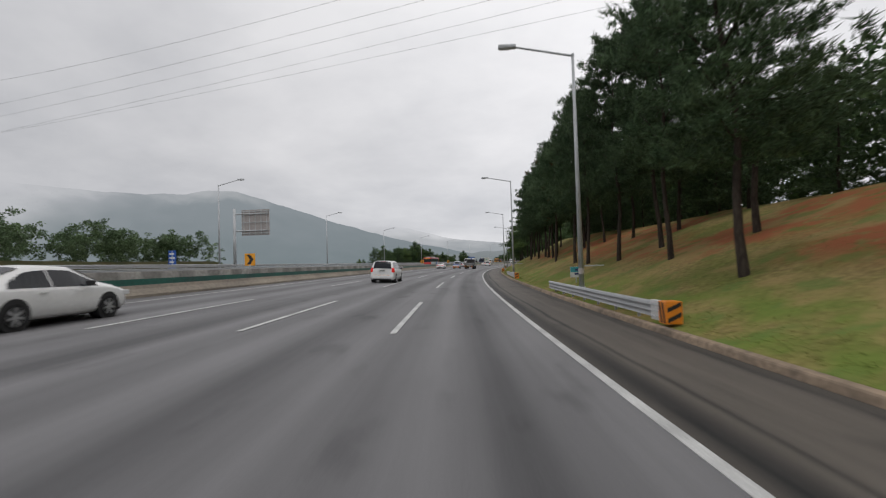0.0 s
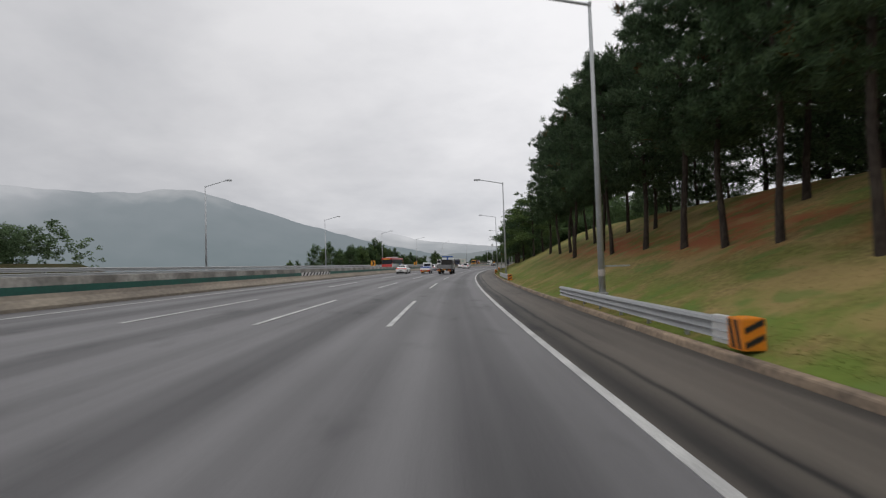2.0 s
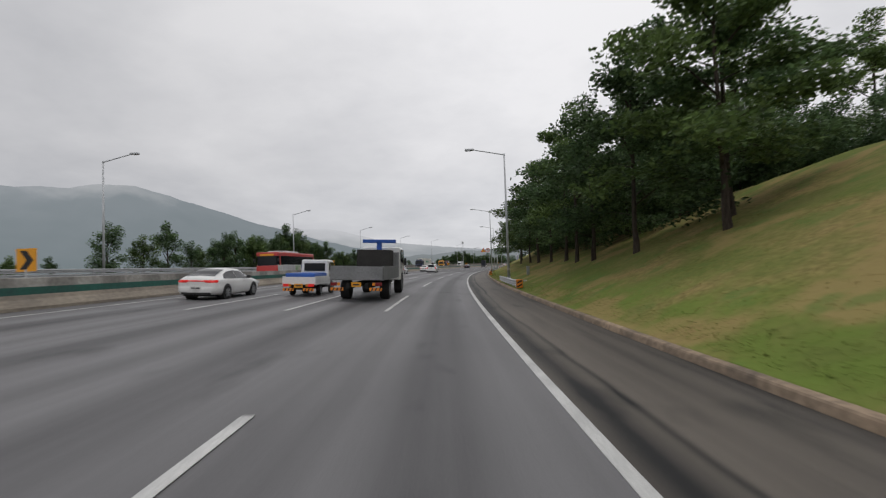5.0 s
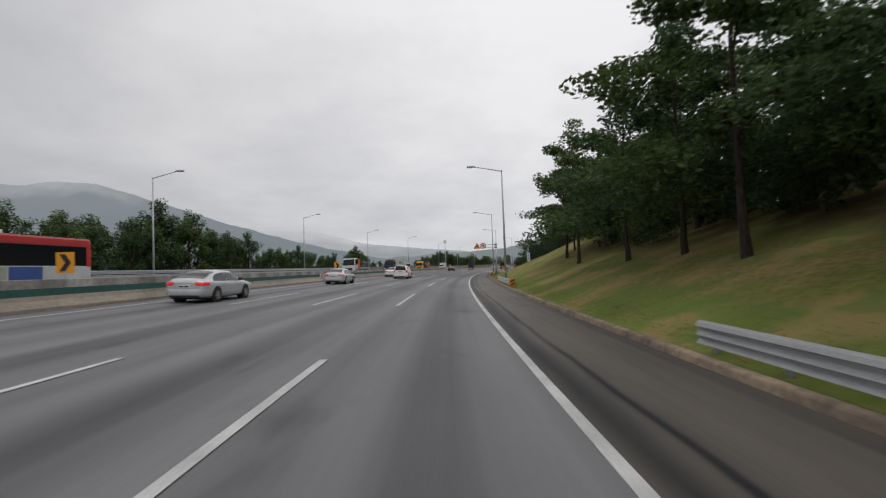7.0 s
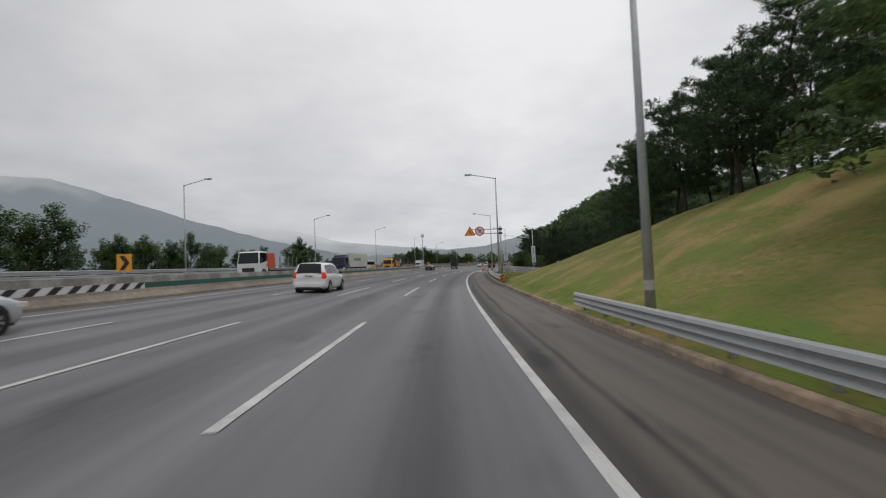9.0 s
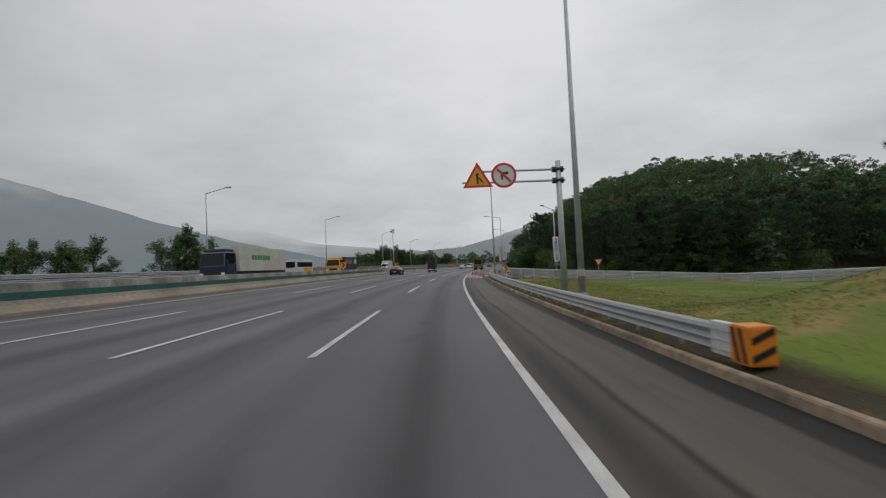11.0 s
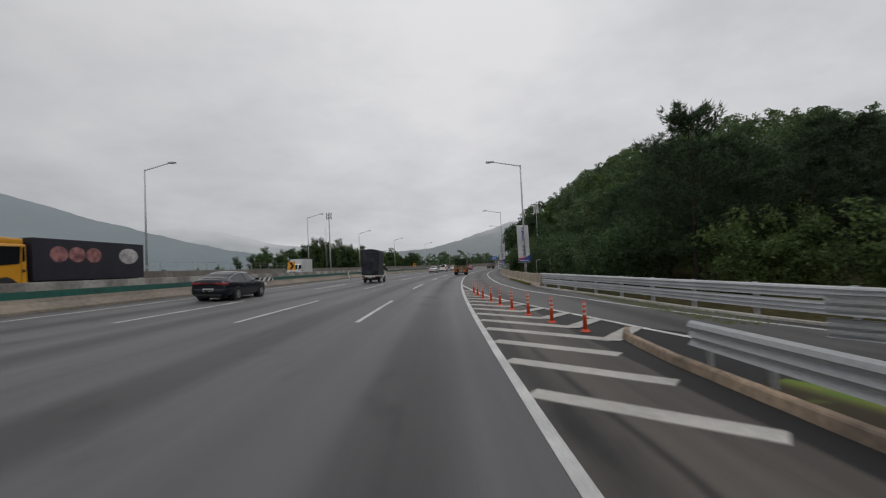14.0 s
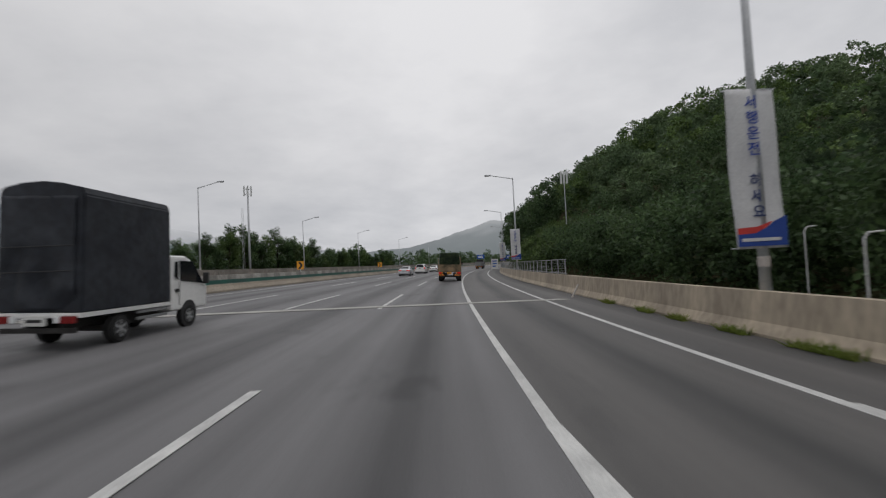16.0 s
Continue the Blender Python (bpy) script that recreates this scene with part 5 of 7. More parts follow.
PLATE = material("number_plate", (0.66, 0.66, 0.63), 0.4, vary=0.08)
CHROME = material("chrome_trim", (0.6, 0.61, 0.62), 0.15, 0.9, vary=0.05)


def wheel(owner, x, y, r, width, rim_mat=ALLOY, hub=0.66, spokes=7):
    """A tyre with its rim; the outer side looks away from the middle of the vehicle."""
    out = 1 if x > 0 else -1
    bm = bmesh.new()
    m = Matrix.Translation((0, 0, 0)) @ Matrix.Rotation(math.pi / 2, 4, "Y")
    bmesh.ops.create_cone(bm, cap_ends=True, segments=28, radius1=r, radius2=r, depth=width, matrix=m)
    rim_edges = [e for e in bm.edges if abs(e.verts[0].co.x - e.verts[1].co.x) < 1e-5]
    bmesh.ops.bevel(bm, geom=rim_edges, offset=0.035, segments=2, affect="EDGES")
    tyre = part("wheel", bm, RUBBER, owner, smooth=False)
    tyre.location = (x, y, r)
    face = out * (width / 2 + 0.004)
    bm = bmesh.new()
    bmesh.ops.create_cone(bm, cap_ends=True, segments=24, radius1=r * hub * 0.26, radius2=r * hub * 0.22, depth=0.03, matrix=Matrix.Translation((face, 0, 0)) @ m)
    for k in range(spokes):
        a = 2 * math.pi * k / spokes
        bmesh.ops.create_cube(bm, size=1, matrix=Matrix.Translation((face, 0, 0)) @ Matrix.Rotation(a, 4, "X") @ Matrix.LocRotScale((0, 0, r * hub * 0.52), None, (0.018, r * hub * 0.26, r * hub * 0.98)))
    ring = bmesh.ops.create_cone(bm, cap_ends=False, segments=24, radius1=r * hub, radius2=r * hub, depth=0.03, matrix=Matrix.Translation((face, 0, 0)) @ m)
    bmesh.ops.create_cone(bm, cap_ends=False, segments=24, radius1=r * hub * 0.88, radius2=r * hub * 0.88, depth=0.03, matrix=Matrix.Translation((face, 0, 0)) @ m)
    part("rim", bm, rim_mat, tyre)
    return tyre


def car(name, m, shape, mat, label, lit=False, rails=False, chrome_line=False, bar_lamp=False, group="cars on the road"):
    """A car lofted from stations of (y, sill, belt, top, half width, half roof width). The origin is on the road under the rear axle; y points ahead."""
    owner = thing(name, m, label, "car", group)
    table = np.array(shape["stations"], float)
    base = shape["base"]
    ys = table[:, 0]

    def at(y):
        lo, belt, top, hw, rw = (float(np.interp(y, ys, table[:, c])) for c in range(1, 6))
        crown = 0.02 if top - belt > 0.2 else 0.035
        return [(0.0, lo), (hw * 0.86, lo), (hw * 0.97, lo + 0.10), (hw, lo + (belt - lo) * 0.45), (hw * 0.985, belt - 0.05), (hw * 0.955, belt),
                (rw, top - 0.045), (rw * 0.88, top), (rw * 0.5, top + crown * 0.7), (0.0, top + crown)]

    st = sorted(set(list(np.linspace(ys[0], ys[-1], 40)) + list(ys)))
    v, f, k = [], [], 19
    for y in st:
        half = at(y)
        loop = [(x, y, z) for x, z in half] + [(-x, y, z) for x, z in half[-2:0:-1]]
        v += loop
    k = len(loop)
    for i in range(len(st) - 1):
        for j in range(k):
            j2 = (j + 1) % k
            f.append((i * k + j, i * k + j2, (i + 1) * k + j2, (i + 1) * k + j))
    f += [tuple(range(k)), tuple((len(st) - 1) * k + j for j in range(k))[::-1]]
    shell = mesh_of("body", v, f, mat, owner, smooth=True)
    bm = bmesh.new()
    bm.from_mesh(shell.data)
    bmesh.ops.recalc_face_normals(bm, faces=bm.faces)
    for face in bm.faces:
        if len(face.verts) > 4:
            face.smooth = False
    bm.to_mesh(shell.data)
    bm.free()

    def pane(y0, y1, sgn, lean0=0.0, lean1=0.0):
        vv, n = [], 7
        for i in range(n):
            y = y0 + (y1 - y0) * i / (n - 1)
            h = at(y)
            (x5, z5), (x6, z6) = h[5], h[6]
            for fr in (0.06, 0.90):
                yy = y + (lean0 * (1 - i / (n - 1)) + lean1 * i / (n - 1)) * fr
                x = x5 + (x6 - x5) * fr
                vv.append((sgn * (x + 0.012), yy, z5 + (z6 - z5) * fr))
        ff = [(2 * i, 2 * i + 2, 2 * i + 3, 2 * i + 1) for i in range(n - 1)]
        inner = [(a - sgn * 0.02, b, c) for a, b, c in vv]
        nn = len(vv)
        ff += [tuple(i + nn for i in q)[::-1] for q in ff] + [(0, 1, nn + 1, nn), (nn - 2, nn - 1, 2 * nn - 1, 2 * nn - 2)]
        mesh_of("side_window", vv + inner, ff, GLASS, owner)

    for y0, y1, a, b in shape["windows"]:
        for sgn in (1, -1):
            pane(y0, y1, sgn, a, b)
    for nm, (y0, y1), out in (("rear_window", shape["rear"], -0.03), ("windscreen", shape["front"], 0.03)):
        vv, n = [], 12
        for i in range(n):
            y = y0 + (y1 - y0) * i / (n - 1)
            h = at(y)
            w, z = h[6][0] * shape.get("glass", 0.93), h[7][1]
            y += out
            vv += [(-w, y, z + 0.004), (-w * 0.5, y, h[8][1] + 0.012), (w * 0.5, y, h[8][1] + 0.012), (w, y, z + 0.004)]
        ff = [(4 * i + j, 4 * i + j + 1, 4 * i + j + 5, 4 * i + j + 4) for i in range(n - 1) for j in range(3)]
        low = [(a, b, c - 0.03) for a, b, c in vv]
        nn = len(vv)
        ff += [tuple(q + nn for q in face)[::-1] for face in ff]
        mesh_of(nm, vv + low, ff, GLASS, owner)
    r, track = shape["wheel"], shape["track"]
    for y in (0.0, base):
        for sgn in (1, -1):
            hw = float(np.interp(y, ys, table[:, 4]))
            bm = bmesh.new()
            bmesh.ops.create_cone(bm, cap_ends=True, segments=26, radius1=r + 0.065, radius2=r + 0.065, depth=0.3, matrix=Matrix.Translation((sgn * (hw - 0.142), y, r + 0.02)) @ Matrix.Rotation(math.pi / 2, 4, "Y"))
            part("wheel_arch", bm, TRIM, owner)
            wheel(owner, sgn * (hw - 0.085), y, r, 0.21)
    tail, nose = ys[0], ys[-1]
    peak = int(np.argmax(table[:, 3]))

    def rear_path(z, b_in, depth, out):
        """Points round a rear corner at the height z: across the tail from b_in metres inside the corner, then along the flank."""
        y0 = float(np.interp(z, table[:peak + 1, 3], ys[:peak + 1]))
        y0 = max(y0, tail)

        def wide_at(y):
            h = at(y)[1:7]
            return float(np.interp(z, [q[1] for q in h], [q[0] for q in h]))

        w0 = wide_at(y0 + 0.01)
        pts = [(w0 - b_in * (1 - u), y0 - out) for u in (0.0, 0.4, 0.8)]
        for u in (0.0, 0.08, 0.2, 0.4, 0.7, 1.0):
            pts.append((wide_at(y0 + depth * u) + out * min(1.0, 0.5 + u), y0 + depth * u - out * max(0.0, 0.7 - 2 * u)))
        return pts

    def wrap(name_, z0, z1, sgn, b_in, depth, mat_, out=0.024, levels=5):
        """A thin shell that follows the body round a rear corner."""
        rows_ = [rear_path(z0 + (z1 - z0) * i / (levels - 1), b_in, depth, out * (0.3 if i in (0, levels - 1) else 1.0)) for i in range(levels)]
        n_ = len(rows_[0])
        vv = [(sgn * x, y, z0 + (z1 - z0) * i / (levels - 1)) for i, r_ in enumerate(rows_) for x, y in r_]
        inner = [(x * 0.97, y + 0.02, z) for x, y, z in vv]
        ff = [(i * n_ + j, i * n_ + j + 1, (i + 1) * n_ + j + 1, (i + 1) * n_ + j) for i in range(levels - 1) for j in range(n_ - 1)]
        k_ = len(vv)
        ff += [tuple(q + k_ for q in face)[::-1] for face in ff]
        return mesh_of(name_, vv + inner, ff, mat_, owner, smooth=True)

    for sgn in (1, -1):
        hw0 = float(np.interp(tail, ys, table[:, 4]))
        wrap("rear_bumper", 0.34, shape.get("bumper", 0.62), sgn, hw0, 0.55, mat, out=0.030)
    lamp = LAMP_LIT if lit else LAMP_RED
    tz0, tz1 = shape["tail_lamp"]
    hwt = float(np.interp(tail + 0.12, ys, table[:, 4]))
    for sgn in (1, -1):
        a, b = sgn * (hwt - shape.get("lamp_width", 0.30)), sgn * (hwt + 0.015)
        tagged(wrap("tail_lamp", tz0, tz1, sgn, b_in=shape.get("lamp_width", 0.30) * 0.8, depth=shape.get("lamp_depth", 0.24), mat_=lamp), "glowing red tail lamp" if lit else "red tail lamp")
        hwn = float(np.interp(nose - 0.25, ys, table[:, 4]))
        a, b = sgn * (hwn - 0.30), sgn * (hwn + 0.008)
        part("headlamp", boxes((min(a, b), max(a, b), nose - 0.42, nose - 0.06, 0.60, 0.74), bevel=0.03), LAMP_CLEAR, owner, "clear headlamp")
        mx = float(np.interp(base - 0.75, ys, table[:, 4]))
        a, b = sgn * (mx - 0.04), sgn * (mx + 0.17)
        part("mirror", boxes((min(a, b), max(a, b), base - 0.82, base - 0.70, shape["mirror"], shape["mirror"] + 0.13), bevel=0.03), TRIM if not chrome_line else mat, owner)
        for y in shape["handles"]:
            hx = at(y)[4]
            part("door_handle", boxes((min(sgn * (hx[0] - 0.01), sgn * (hx[0] + 0.03)), max(sgn * (hx[0] - 0.01), sgn * (hx[0] + 0.03)), y - 0.1, y + 0.1, hx[1] - 0.06, hx[1] - 0.03), bevel=0.006), CHROME if chrome_line else mat, owner)
        if rails:
            part("roof_rail", boxes((min(sgn * 0.58, sgn * 0.62), max(sgn * 0.58, sgn * 0.62), -0.2, 1.5, shape["roof"] - 0.01, shape["roof"] + 0.05), bevel=0.012), TRUCK_GREY, owner)
        if chrome_line:
            vv, n = [], 9
            y0, y1 = shape["windows"][0][0] - 0.3, shape["windows"][-1][1]
            bm = bmesh.new()
            for i in range(n - 1):
                pa, pb = at(y0 + (y1 - y0) * i / (n - 1)), at(y0 + (y1 - y0) * (i + 1) / (n - 1))
                tube(bm, (sgn * (pa[6][0] + 0.012), y0 + (y1 - y0) * i / (n - 1), pa[6][1] - 0.02), (sgn * (pb[6][0] + 0.012), y0 + (y1 - y0) * (i + 1) / (n - 1), pb[6][1] - 0.02), 0.012, sides=5)
            part("chrome_strip", bm, CHROME, owner)
    if bar_lamp:
        part("lamp_bar", boxes((-hwt + 0.25, hwt - 0.25, tail - 0.02, tail + 0.06, tz0 + 0.05, tz1 - 0.02), bevel=0.012), lamp, owner)
    pz = shape["plate"]
    plate_ = part("number_plate", boxes((-0.26, 0.26, tail - 0.03, tail + 0.03, pz, pz + 0.15), bevel=0.01), PLATE, owner, "white number plate")
    part("plate_mark", boxes((-0.19, -0.03, tail - 0.034, tail - 0.02, pz + 0.045, pz + 0.105), (0.02, 0.2, tail - 0.034, tail - 0.02, pz + 0.045, pz + 0.105)), TRIM, plate_)
    bw = float(np.interp(tail + 0.05, ys, table[:, 4]))
    part("rear_bumper_trim", boxes((-bw * 0.8, bw * 0.8, tail - 0.02, tail + 0.2, 0.26, 0.36), bevel=0.03), TRIM, owner)
    part("underbody", boxes((-0.72, 0.72, tail + 0.25, nose - 0.25, 0.17, 0.32)), CHASSIS, owner)
    return owner


SEDAN = dict(base=2.79, height=1.46, wheel=0.325, track=1.6, roof=1.45, windows=[(-0.16, 0.98, 0.16, 0.0), (1.03, 2.42, 0.0, -0.06)], rear=(-0.42, 0.42), front=(1.92, 2.62),
             tail_lamp=(0.74, 0.90), mirror=0.95, handles=(0.72, 1.75), plate=0.70, lamp_width=0.32,
             stations=[(-1.06, 0.42, 0.80, 0.86, 0.72, 0.60), (-1.00, 0.28, 0.88, 0.98, 0.82, 0.70), (-0.80, 0.24, 0.93, 1.06, 0.88, 0.74), (-0.48, 0.22, 0.94, 1.08, 0.905, 0.70), (-0.05, 0.20, 0.94, 1.27, 0.915, 0.63),
                       (0.45, 0.20, 0.93, 1.42, 0.92, 0.59), (1.05, 0.20, 0.92, 1.46, 0.92, 0.60), (1.75, 0.20, 0.91, 1.43, 0.92, 0.59), (2.2, 0.20, 0.91, 1.24, 0.92, 0.63), (2.68, 0.21, 0.91, 1.01, 0.91, 0.74),
                       (3.2, 0.22, 0.84, 0.90, 0.89, 0.76), (3.55, 0.24, 0.74, 0.80, 0.83, 0.70), (3.72, 0.30, 0.60, 0.66, 0.70, 0.58), (3.76, 0.38, 0.55, 0.60, 0.60, 0.5)])
FASTBACK = dict(SEDAN, rear=(-0.72, 0.35), windows=[(-0.26, 0.98, 0.16, 0.0), (1.03, 2.44, 0.0, -0.06)], tail_lamp=(0.80, 0.92), lamp_width=0.40, base=2.85, plate=0.48,
                stations=[(-1.08, 0.42, 0.82, 0.88, 0.74, 0.62), (-1.02, 0.28, 0.90, 1.00, 0.84, 0.72), (-0.82, 0.24, 0.95, 1.06, 0.90, 0.74), (-0.40, 0.21, 0.95, 1.16, 0.92, 0.66), (-0.05, 0.20, 0.95, 1.29, 0.925, 0.62),
                          (0.45, 0.20, 0.93, 1.40, 0.93, 0.59), (1.05, 0.20, 0.92, 1.44, 0.93, 0.60), (1.75, 0.20, 0.91, 1.41, 0.93, 0.59), (2.2, 0.20, 0.91, 1.23, 0.93, 0.63), (2.72, 0.21, 0.91, 1.00, 0.92, 0.74),
                          (3.25, 0.22, 0.84, 0.90, 0.90, 0.76), (3.62, 0.24, 0.74, 0.80, 0.84, 0.70), (3.78, 0.30, 0.60, 0.66, 0.70, 0.58), (3.82, 0.38, 0.55, 0.60, 0.60, 0.5)])
SILVER_SHAPE = dict(FASTBACK, tail_lamp=(0.78, 0.93), lamp_width=0.24, lamp_depth=0.42, plate=0.66)
MINIVAN = dict(base=3.02, height=1.76, wheel=0.345, track=1.7, roof=1.75, windows=[(-0.56, 0.32, 0.08, 0.0), (0.36, 1.32, 0.0, 0.0), (1.36, 2.62, 0.0, -0.06)], bumper=0.66, rear=(-0.925, -0.64), front=(2.25, 3.0),
               tail_lamp=(0.86, 1.22), mirror=1.08, handles=(0.55, 1.65), plate=0.92, lamp_width=0.12, lamp_depth=0.2, glass=0.86,
               stations=[(-0.97, 0.34, 0.84, 0.90, 0.86, 0.78), (-0.94, 0.30, 1.06, 1.12, 0.92, 0.86), (-0.88, 0.28, 1.12, 1.32, 0.95, 0.82), (-0.77, 0.26, 1.12, 1.55, 0.97, 0.77), (-0.64, 0.24, 1.12, 1.71, 0.985, 0.73),
                         (-0.3, 0.22, 1.11, 1.755, 0.99, 0.70), (0.6, 0.21, 1.10, 1.78, 0.99, 0.71), (1.6, 0.21, 1.08, 1.76, 0.99, 0.70), (2.1, 0.21, 1.07, 1.66, 0.985, 0.70), (2.6, 0.21, 1.05, 1.36, 0.98, 0.74),
                         (3.05, 0.22, 1.02, 1.10, 0.965, 0.80), (3.5, 0.23, 0.92, 0.98, 0.93, 0.78), (3.82, 0.26, 0.78, 0.84, 0.84, 0.70), (3.95, 0.32, 0.62, 0.68, 0.7, 0.58)])

van = car("minivan", on_lane(39.55, -8.4), MINIVAN, CAR_WHITE, "white minivan with dark windows and glowing tail lamps", lit=True, rails=True)
part("wiper", boxes((-0.05, 0.45, -0.985, -0.95, 1.17, 1.20), bevel=0.008), TRIM, van)
part("high_brake_lamp", boxes((-0.2, 0.2, -0.70, -0.62, 1.70, 1.75), bevel=0.01), LAMP_RED, van)
for x in (-0.55, -0.2, 0.15, 0.5):
    part("bumper_sticker", boxes((x - 0.12, x + 0.12, -0.99, -0.96, 0.60, 0.65), bevel=0.008), YELLOW, van, "dirty amber reflector strip")
part("side_trim", boxes((0.975, 1.005, 0.5, 2.4, 0.62, 0.68), bevel=0.01), CAR_WHITE, van)
part("side_trim", boxes((-1.005, -0.975, 0.5, 2.4, 0.62, 0.68), bevel=0.01), CAR_WHITE, van)
car("sedan", on_lane(12.2, -12.9), SEDAN, CAR_WHITE, "white sedan with dark windows in the fast lane")
car("sedan", on_lane(154.1, -12.95), SILVER_SHAPE, CAR_SILVER, "silver sedan with lit tail lamps beside the barrier", lit=True)
car("sedan", on_lane(282.0, -12.35), FASTBACK, CAR_BLACK, "black fastback sedan with chrome window line", chrome_line=True, bar_lamp=True)
car("sedan", on_lane(118.0, -12.8), FASTBACK, CAR_WHITE, "white fastback sedan with a red light bar", lit=True, bar_lamp=True)
car("sedan", on_lane(206.0, -12.9), SEDAN, CAR_WHITE, "small white sedan far ahead in the fast lane", lit=True)
car("sedan", on_lane(175.9, -12.5), SILVER_SHAPE, CAR_SILVER, "silver sedan with pale alloy wheels in the fast lane", lit=True)
car("sedan", on_lane(366.0, -9.4), SEDAN, CAR_SILVER, "silver sedan ahead in the middle lane", lit=True)
car("minivan", on_lane(383.0, -9.3), MINIVAN, CAR_WHITE, "white minivan far ahead in the middle lane", lit=True)
car("sedan", on_lane(400.0, -9.0), SEDAN, CAR_WHITE, "white sedan far ahead among the traffic")
car("sedan", on_lane(412.0, -5.4), SEDAN, CAR_RED, "dark red sedan far ahead among the traffic")
car("minivan", on_lane(195.6, -9.4), MINIVAN, CAR_WHITE, "white minivan with a dark rear window in the middle lane", lit=True)

TARP = material("dark_tarpaulin", (0.016, 0.019, 0.026), 0.62, vary=0.35, scale=1.1, fine=5, bump=0.02, second=(0.030, 0.034, 0.042), spec=0.4)
CANVAS = material("green_netted_canvas", (0.040, 0.058, 0.030), 0.9, vary=0.45, scale=1.6, fine=9, bump=0.03, second=(0.018, 0.026, 0.018), spec=0.1)
CAMO = material("sand_camouflage_paint", (0.30, 0.215, 0.135), 0.8, vary=0.2, scale=1.3, fine=8, second=(0.10, 0.085, 0.055), spec=0.2)


def cab(owner, y0, y1, w, z0, z1, mat, slope=0.35):
    """A forward-control lorry cab with windscreen, side windows, mirrors and lamps."""
    bm = plate([(y0, z0), (y1, z0), (y1 + 0.03, z0 + (z1 - z0) * 0.42), (y1 - slope, z1 - 0.08), (y1 - slope - 0.2, z1), (y0, z1)], 2 * w, 0)
    for v in bm.verts:
        v.co.x -= w
        if v.co.z > z0 + (z1 - z0) * 0.5:
            v.co.x *= 0.93
    bmesh.ops.bevel(bm, geom=list(bm.edges), offset=0.09, segments=3, affect="EDGES", profile=0.6)
    part("cab", bm, mat, owner, smooth=False)
    h = z1 - z0
    for sgn in (1, -1):
        pts = [(y0 + 0.42, z0 + h * 0.54), (y1 - 0.12 - slope * 0.1, z0 + h * 0.47), (y1 - slope * 0.86 - 0.08, z1 - 0.16), (y0 + 0.38, z1 - 0.14)]
        ob = part("side_window", plate(pts, 0.02, 0), GLASS, owner)
        ob.location = (sgn * w * 0.985 - 0.01, 0, 0)
        ob = part("quarter_window", plate([(y0 + 0.14, z0 + h * 0.62), (y0 + 0.29, z0 + h * 0.56), (y0 + 0.27, z1 - 0.15), (y0 + 0.17, z1 - 0.17)], 0.02, 0), GLASS, owner)
        ob.location = (sgn * w * 0.985 - 0.01, 0, 0)
        part("door_seam", boxes((sgn * (w + 0.002) - 0.004, sgn * (w + 0.002) + 0.004, y0 + 0.34, y0 + 0.355, z0 + 0.15, z0 + h * 0.52)), TRIM, owner)
        part("wheel_arch", tubes(((sgn * (w - 0.10), y1 - 0.98, z0 - 0.12), (sgn * (w + 0.006), y1 - 0.98, z0 - 0.12), 0.38 if w < 1 else 0.6), sides=20), TRIM, owner)
        a, b = sgn * (w + 0.02), sgn * (w + 0.16)
        part("mirror", boxes((min(a, b), max(a, b), y1 - 0.30, y1 - 0.18, z0 + h * 0.46, z0 + h * 0.68), bevel=0.02), TRIM, owner)
        part("door_handle", boxes((sgn * (w + 0.005) - 0.015, sgn * (w + 0.005) + 0.015, y0 + 0.16, y0 + 0.30, z0 + h * 0.34, z0 + h * 0.40), bevel=0.005), TRIM, owner)
        a, b = sgn * (w - 0.36), sgn * (w - 0.06)
        part("headlamp", boxes((min(a, b), max(a, b), y1 - 0.02, y1 + 0.045, z0 + 0.18, z0 + 0.38), bevel=0.02), LAMP_CLEAR, owner)
    bm = bmesh.new()
    zz0, zz1 = z0 + h * 0.46, z1 - 0.13
    pts = [(-w * 0.9, y1 + 0.035, zz0), (w * 0.9, y1 + 0.035, zz0), (w * 0.82, y1 - slope * 0.93 + 0.035, zz1), (-w * 0.82, y1 - slope * 0.93 + 0.035, zz1)]
    vs = [bm.verts.new(p) for p in pts] + [bm.verts.new((p[0], p[1] - 0.03, p[2])) for p in pts]
    for q in ((0, 1, 2, 3), (7, 6, 5, 4), (0, 4, 5, 1), (1, 5, 6, 2), (2, 6, 7, 3), (3, 7, 4, 0)):
        bm.faces.new([vs[i] for i in q])
    part("windscreen", bm, GLASS, owner)
    part("grille", boxes((-w * 0.55, w * 0.55, y1 + 0.0, y1 + 0.04, z0 + 0.12, z0 + h * 0.26), bevel=0.015), TRIM, owner)


